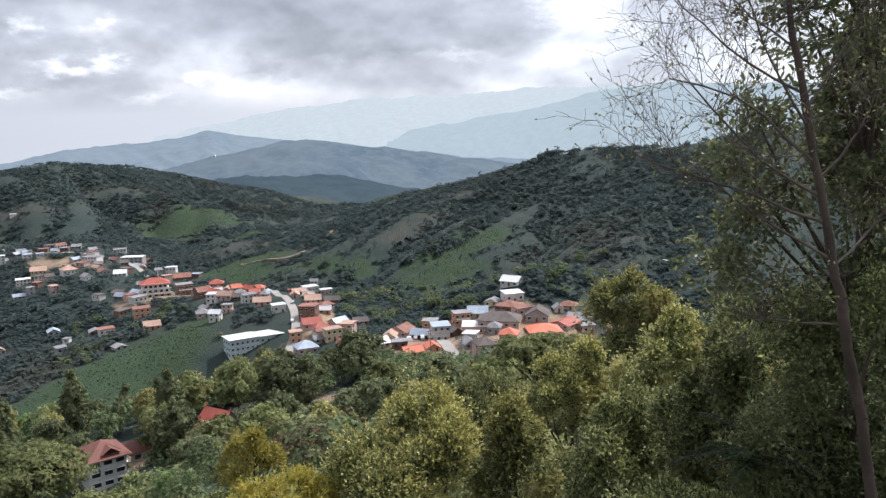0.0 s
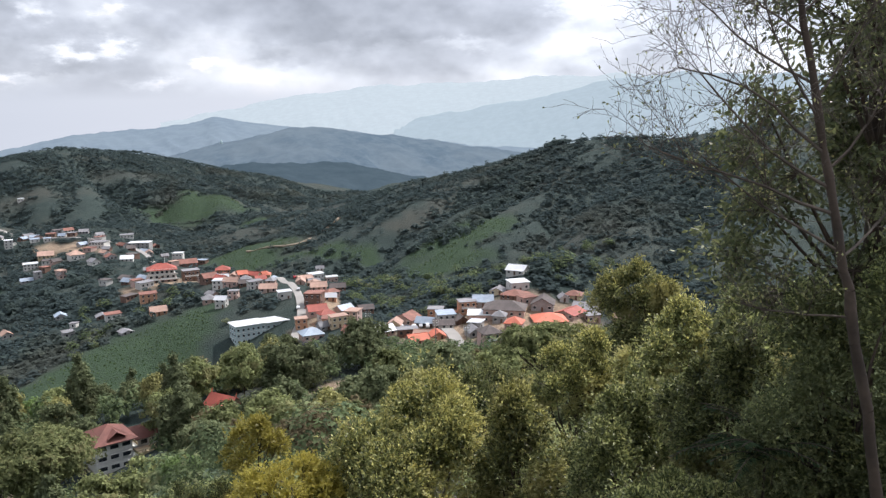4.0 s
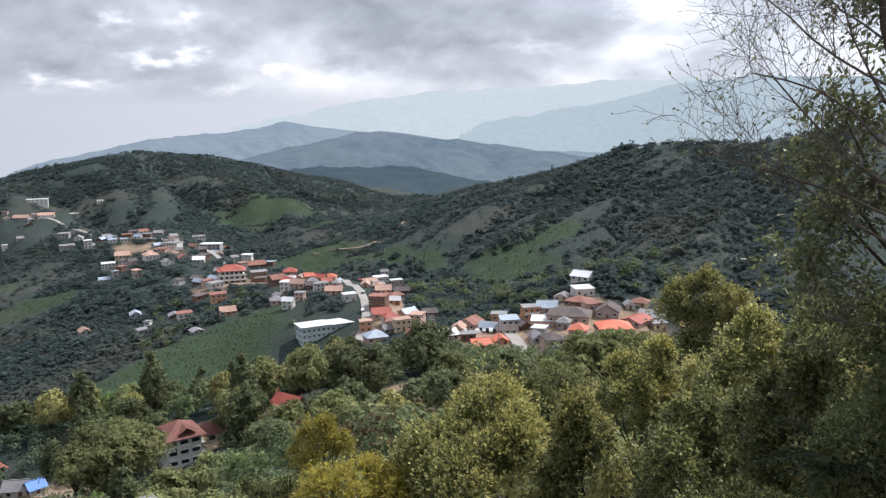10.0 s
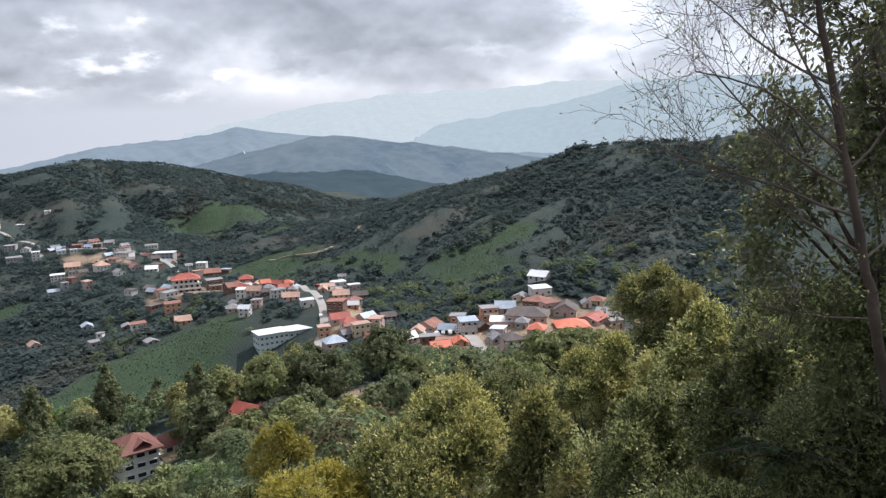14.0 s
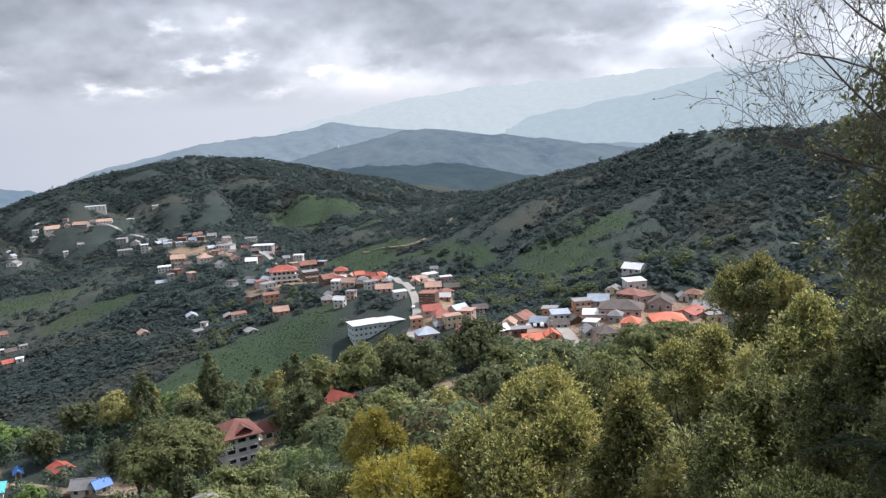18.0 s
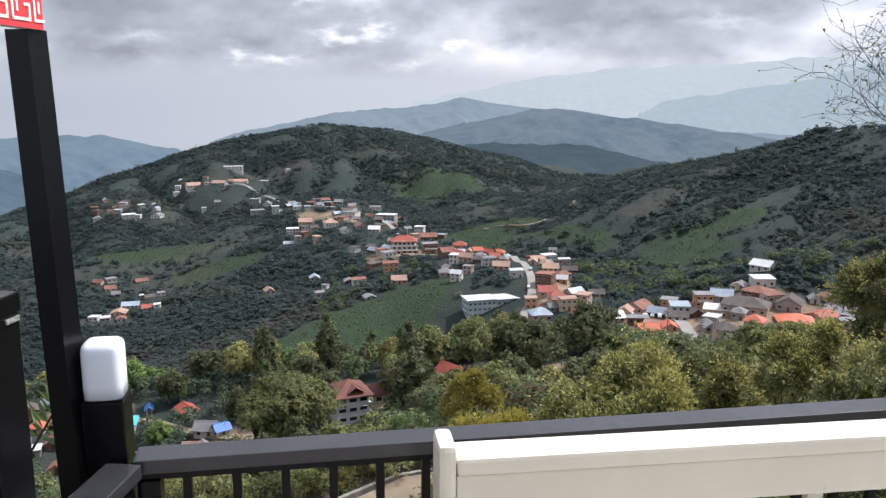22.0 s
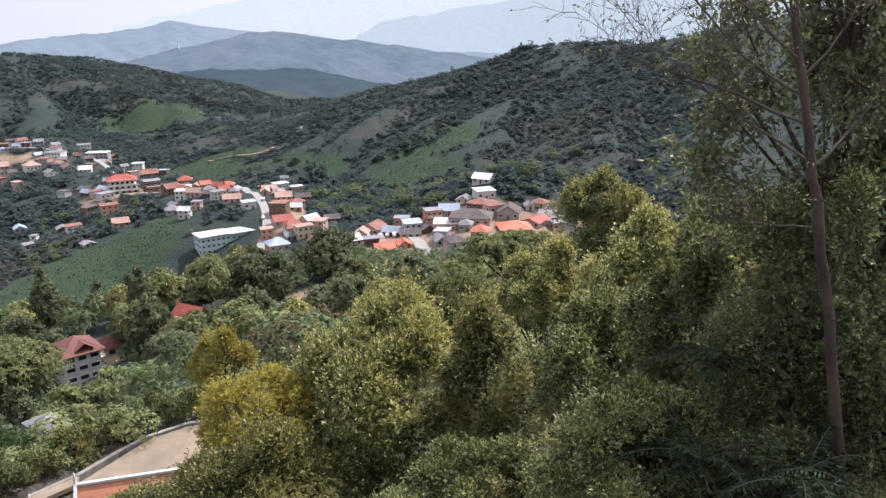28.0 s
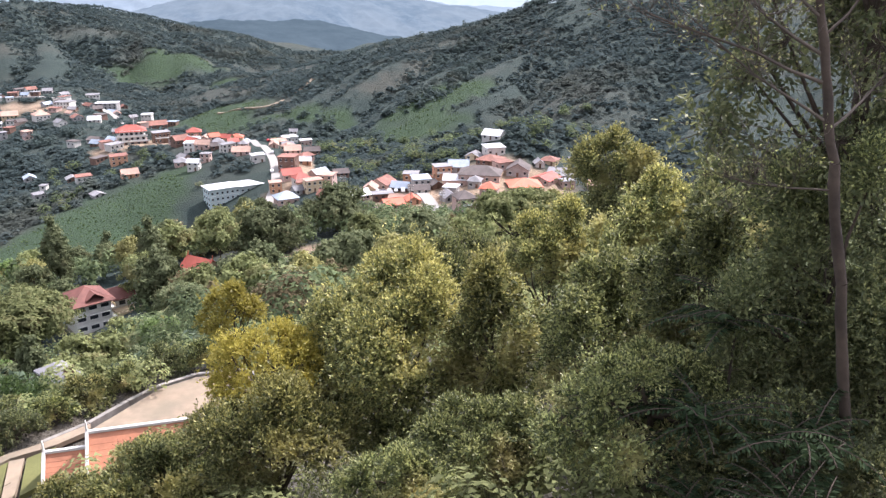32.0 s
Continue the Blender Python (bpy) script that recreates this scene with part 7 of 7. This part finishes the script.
def name_sign():
    """The white sign board: red fret border, yellow Thai letters outlined in maroon with a soft blue-grey shadow."""
    turn = math.degrees(math.atan2(0.88 + 0.07, -0.81 + 0.65))
    # x runs along the board towards its far corner, z up, the face looks to -y
    L, H = 2.1, 1.25
    t = thing("name_sign", pose(-0.81, 0.88, 1.80, 0, 0, turn) @ pose(-L, 0, 0), "white temple sign with yellow Thai letters and red fret border", "sign")
    part("board", box_bm(0, L, 0.0, 0.03, 0, H, 0.002), SIGN_WHITE, t)
    b = 0.085
    part("border", box_bm(0, L, -0.002, 0.0, 0, b), SIGN_RED, t, "red border strip")
    part("border", box_bm(0, L, -0.002, 0.0, H - b, H), SIGN_RED, t, "red border strip")
    part("border", box_bm(L - b * 0.75, L, -0.002, 0.0, b, H - b), SIGN_RED, t, "red border strip")
    part("border", box_bm(0, b * 0.75, -0.002, 0.0, b, H - b), SIGN_RED, t, "red border strip")

    def fret(length, width, flip):
        """A run of interlocked keys in thin white lines: a hook, a bar and a crank in each repeat."""
        w = 0.0062
        n = int(length / 0.074)
        p = length / n
        bm = bmesh.new()
        for line in (((0.0, 0.2), (0.36, 0.2), (0.36, 0.55), (0.16, 0.55)), ((0.06, 0.83), (0.90, 0.83)), ((0.60, 0.80), (0.60, 0.2), (1.0, 0.2)), ((0.80, 0.40), (0.80, 0.62))):
            for (u0, v0), (u1, v1) in zip(line, line[1:]):
                x0, x1 = sorted((u0 * p, u1 * p))
                z0, z1 = sorted((v0 * width, v1 * width))
                q = [(x0 - w / 2, z0 - w / 2), (x1 + w / 2, z0 - w / 2), (x1 + w / 2, z1 + w / 2), (x0 - w / 2, z1 + w / 2)]
                lo, hi = [[bm.verts.new((z, y, x) if flip else (x, y, z)) for x, z in q] for y in (0.0, 0.002)]
                bm.faces.new(lo)
                for i in range(4):
                    j = (i + 1) % 4
                    bm.faces.new((lo[i], lo[j], hi[j], hi[i]))
        bmesh.ops.recalc_face_normals(bm, faces=bm.faces[:])
        me = bpy.data.meshes.new("fret_hook")
        bm.to_mesh(me)
        bm.free()
        me.materials.append(SIGN_WHITE)
        return me, n, p

    me, n, p = fret(L, b, False)
    for i in range(n):
        part("fret_hook", me, None, t).location = (i * p, -0.0042, 0)
    me, n, p = fret(H - 2 * b, b * 0.75, True)
    for i in range(n):
        part("fret_hook", me, None, t).location = (L - b * 0.75, -0.0042, b + i * p)
    words = "สันติคิริญาณสังวราราม"
    for name, mat, off, dy, dz in (("letter_shadow", SIGN_SHADOW, 0.024, -0.0022, -0.010), ("letter_outline", SIGN_MAROON, 0.020, -0.0036, 0.0), ("letters", SIGN_YELLOW, 0.0, -0.0052, 0.0)):
        cu = bpy.data.curves.new(name, "FONT")
        cu.body, cu.size, cu.align_x, cu.offset = words, 0.252, "RIGHT", off + 0.003
        cu.resolution_u = 4
        ob = bpy.data.objects.new(name, cu)
        scene.collection.objects.link(ob)
        me = bpy.data.meshes.new_from_object(ob.evaluated_get(bpy.context.evaluated_depsgraph_get()))
        bpy.data.objects.remove(ob)
        bpy.data.curves.remove(cu)
        me.materials.clear()
        o = part(name, me, mat, t)
        o.matrix_local = pose(L - b * 0.75 - 0.02, dy, 0.224 + dz, 90)
        o.scale = (0.452, 0.90, 1.0)
    post = thing("sign_post", pose(-0.835, 0.90, 0), "black square steel post that carries the sign", "post")
    a, c = Vector((0.115, -0.10, 0.0)), Vector((-0.005, -0.035, 1.80))
    bm = box_bm(-0.028, 0.028, -0.028, 0.028, 0, 1, 0.0)
    bmesh.ops.transform(bm, matrix=Matrix(((1, 0, c.x - a.x, a.x), (0, 1, c.y - a.y, a.y), (0, 0, 1.80, 0), (0, 0, 0, 1))), verts=bm.verts)
    part("post", bm, BLACK_STEEL, post)
    thin = thing("sign_brace", pose(0, 0, 0), "thin black tube standing on the ledge under the sign", "post")
    a, c = Vector((-0.625, 0.375, 1.312)), Vector((-0.735, 0.42, 1.80))
    bm = bmesh.new()
    d = c - a
    bmesh.ops.create_cone(bm, cap_ends=True, segments=10, radius1=0.0165, radius2=0.0165, depth=d.length, matrix=Matrix.Translation((a + c) / 2) @ d.to_track_quat("Z", "Y").to_matrix().to_4x4())
    part("tube", bm, BLACK_STEEL, thin)
    part("foot_plate", box_bm(-0.645, -0.605, 0.355, 0.395, 1.3125, 1.3165, 0.001), BLACK_STEEL, thin)


name_sign()


def bench():
    """The cream bench whose back stands before the railing."""
    o = Vector((0.035, 1.0, 0))
    t = thing("bench", pose(o.x, o.y, 0, 0, 0, TURN_U - 2), "cream-painted wooden bench with a slatted back, scuffed", "bench")
    L = 1.75
    for x in (0.0, L):
        p = part("back_post", box_bm(x - 0.02, x + 0.02, -0.075, 0.03, 0.0, 0.945, 0.014), CREAM, t)
        part("front_leg", box_bm(x - 0.02, x + 0.02, -0.50, -0.455, 0.0, 0.42, 0.006), CREAM, t)
        part("armrest", box_bm(x - 0.025, x + 0.025, -0.5, -0.076, 0.60, 0.63, 0.006), CREAM, t)
        part("arm_post", box_bm(x - 0.018, x + 0.018, -0.49, -0.46, 0.421, 0.599, 0.004), CREAM, t)
    part("top_bar", box_bm(0.021, L - 0.021, -0.070, 0.026, 0.872, 0.912, 0.009), CREAM, t, "worn cream top bar with chipped paint")
    for z0, z1 in ((0.775, 0.8715), (0.62, 0.735), (0.47, 0.585)):
        part("back_slat", box_bm(0.021, L - 0.021, -0.064, -0.040, z0, z1, 0.004), CREAM, t)
    for x in (0.06, 0.87, L - 0.06):
        part("back_stay", box_bm(x - 0.02, x + 0.02, -0.0395, -0.018, 0.45, 0.8715, 0.003), CREAM, t)
    for k in range(4):
        part("seat_slat", box_bm(0.021, L - 0.021, -0.47 + k * 0.112, -0.375 + k * 0.112, 0.421, 0.445, 0.004), CREAM, t)
    part("seat_rail", box_bm(0.021, L - 0.021, -0.49, -0.46, 0.35, 0.42, 0.004), CREAM, t)


bench()


def oleander():
    """The oleander beside the deck: arching stems, long narrow leaves spreading in bunches at their ends."""
    rg = np.random.default_rng(77)
    bunches = [(-1.31, 0.80, 1.79), (-1.18, 0.78, 1.72), (-1.31, 0.80, 1.64), (-1.27, 0.69, 1.54), (-1.28, 0.82, 1.69), (-1.26, 0.70, 1.44), (-1.32, 0.79, 0.93), (-1.09, 0.73, 0.95), (-1.20, 0.76, 0.83), (-1.07, 0.87, 0.89), (-1.22, 0.60, 0.90), (-1.18, 0.91, 0.78), (-1.18, 1.42, 0.83), (-1.24, 1.35, 0.78)]
    for k, (foot, picks) in enumerate((((-2.1, 0.55), bunches[:6]), ((-2.0, 0.75), bunches[6:12]), ((-1.9, 1.25), bunches[12:]))):
        x, y = foot
        g = ground_z(x, y)
        t = thing("oleander", pose(x, y, g), "oleander with long narrow green leaves beside the deck", "shrub", "oleanders")
        segs, tips, ways = [], [], []
        for b in picks:
            end = np.array(b) - np.array([x, y, g])
            foot3 = np.array([end[0] * 0.1, end[1] * 0.1, -0.25])
            mid = np.array([end[0] * 0.5, end[1] * 0.5, end[2] * (0.72 + 0.2 * rg.random())])
            segs += [(foot3, mid, 0.008, 0.006), (mid, end, 0.006, 0.003)]
            d = unit(end - mid)
            for lvl in range(7):
                p = end - d * lvl * 0.030
                for j in range(4):
                    a = 1.3 * lvl + j * 1.57 + rg.uniform(-0.3, 0.3)
                    u = unit(np.cross(d, np.array([0.3, 0.2, 1.0])))
                    v = np.cross(d, u)
                    tips.append(p)
                    ways.append(unit(d * (0.95 - 0.10 * lvl) + (u * math.cos(a) + v * math.sin(a)) * 0.9 + np.array([0, 0, 0.15])))
        for k in range(0, len(segs), 2):
            v, f = tubes(segs[k:k + 2], 6)
            part("stem", mesh_from("stem", v, f, BARK, True), None, t)
        v, f = leaf_quads(np.array(tips), np.array(ways), 0.115, 0.0085, rg)
        part("foliage", mesh_from("foliage", v, f, LEAF_OLEANDER), None, t, "long narrow green leaves")


oleander()


# ---- the terrace below: shrine roof, paths, lawn, wall ----
def terrace():
    def slab(name, pts, z, material, label, thick=0.25):
        bm = bmesh.new()
        lo = [bm.verts.new((x, y, z - thick)) for x, y in pts]
        hi = [bm.verts.new((x, y, z)) for x, y in pts]
        bm.faces.new(hi)
        bm.faces.new(lo[::-1])
        for i in range(len(pts)):
            j = (i + 1) % len(pts)
            bm.faces.new((lo[i], lo[j], hi[j], hi[i]))
        bmesh.ops.recalc_face_normals(bm, faces=bm.faces[:])
        me = bpy.data.meshes.new(name)
        bm.to_mesh(me)
        bm.free()
        me.materials.append(material)
        return tagged(new(name, me), label, "ground", kind="structure")


    slab("forecourt", [(-15.4, 37.4), (-13.05, 41.5), (-11.3, 42.8), (-8.66, 43.3), (-6.8, 40.0), (-8.8, 37.3), (-11.9, 35.9), (-14.5, 35.9)], -20.45, DIRT, "tan trodden forecourt of the shrine")
    slab("path_terrace", [(-20.7, 31.0), (-20.1, 31.0), (-19.25, 33.6), (-18.35, 34.9), (-16.66, 35.95), (-15.45, 37.2), (-15.6, 37.9), (-17.6, 36.0), (-19.9, 34.4), (-20.8, 32.2)], -20.40, DIRT, "pale trodden path along the terrace")
    slab("path_lawn", [(-18.3, 34.7), (-17.7, 34.95), (-16.9, 32.0), (-17.2, 30.0), (-17.6, 30.0), (-17.3, 31.5)], -20.42, DIRT, "narrow trodden path across the lawn")
    slab("lawn_west", [(-19.8, 28.9), (-17.7, 28.9), (-17.4, 31.4), (-18.36, 34.7), (-19.22, 33.5), (-20.05, 31.0)], -20.46, LAWN, "mown yellow-green lawn strip")
    slab("lawn_east", [(-17.6, 34.97), (-16.6, 35.9), (-15.6, 33.3), (-16.7, 32.0)], -20.46, LAWN, "mown yellow-green lawn strip")
    w = thing("retaining_wall", pose(0, 0, 0), "low weathered concrete wall along the terrace edge", "wall")
    pts = [(-17.4, 36.3), (-15.75, 38.0), (-14.4, 40.2), (-13.2, 41.8), (-11.4, 43.1), (-8.6, 43.6), (-6.6, 41.5)]
    for (ax, ay), (bx, by) in zip(pts, pts[1:]):
        d = Vector((bx - ax, by - ay, 0))
        p = part("wall_block", box_bm(0.0, d.length - 0.015, -0.13, 0.13, -1.6, 0.07, 0.03), CONCRETE, w)
        p.matrix_local = pose(ax, ay, -20.45, 0, 0, math.degrees(math.atan2(d.y, d.x)))


terrace()


SHRINE_TILE = surface("terracotta_shrine_tile", (0.50, 0.205, 0.115), 0.75, 0, 5, 0.8, 0.22, 0.3)


def shrine():
    """The small shrine whose steep orange roofs and white bargeboards show above the shrubs."""
    t = thing("shrine", pose(-13.9, 33.3, -20.6, 0, 0, 12), "shrine with steep orange tiled roofs and white bargeboards", "shrine")
    part("hall", box_bm(0.2, 5.8, -1.4, 1.4, -0.2, 0.95), WALLS["white"], t)
    part("porch", box_bm(-1.6, 0.18, -1.1, 1.1, -0.2, 0.55), WALLS["white"], t)
    for x0, x1, half, foot, ridge, name in ((0.0, 6.0, 1.8, 0.6, 2.45, "main_roof"), (-1.9, 0.2, 1.5, 0.3, 1.7, "porch_roof")):
        r = part(name, box_bm(x0 + 0.05, x1 - 0.05, -0.06, 0.06, foot, ridge - 0.08), SHRINE_TILE, t)
        for s in (-1, 1):
            for k in range(9):
                part("tile_course", tile_course(x0, x1, half * s, foot, ridge, k / 9, (k + 1) / 9), SHRINE_TILE, r)
        for x in ((x0, x1) if name == "main_roof" else (x0,)):
            for s in (-1, 1):
                d = Vector((0, s * half, foot - ridge))
                b = part("bargeboard", box_bm(-0.07, 0.07, 0.0, d.length + 0.25, -0.08, 0.10, 0.02), TRIM_WHITE, r)
                b.matrix_local = Matrix.Translation((x, 0, ridge + 0.04)) @ Matrix.Rotation(math.atan2(d.z, s * d.y) * s, 4, "X") @ (Matrix.Rotation(math.pi, 4, "Z") if s < 0 else Matrix())
            f = part("finial", prism_bm([(-0.05, 0), (0.05, 0), (0.02, 0.55), (-0.02, 0.55)], -0.05, 0.05), TRIM_WHITE, r)
            f.location = (x, 0, ridge + 0.1)
        cap = part("ridge_cap", box_bm(x0, x1, -0.09, 0.09, ridge - 0.02, ridge + 0.12, 0.03), TRIM_WHITE, r)


def tile_course(x0, x1, half, foot, ridge, a, b):
    """One course of tiles along a roof slope, its lower edge proud of the next."""
    bm = bmesh.new()
    za, zb = ridge + (foot - ridge) * a, ridge + (foot - ridge) * b
    q = [bm.verts.new(v) for v in ((x0, half * a, za), (x1, half * a, za), (x1, half * b, zb + 0.012), (x0, half * b, zb + 0.012))]
    lo = [bm.verts.new((v.co.x, v.co.y, v.co.z - 0.09)) for v in q]
    bm.faces.new(q)
    bm.faces.new(lo[::-1])
    for i in range(4):
        bm.faces.new((q[i], lo[i], lo[(i + 1) % 4], q[(i + 1) % 4]))
    bmesh.ops.recalc_face_normals(bm, faces=bm.faces[:])
    return bm


shrine()
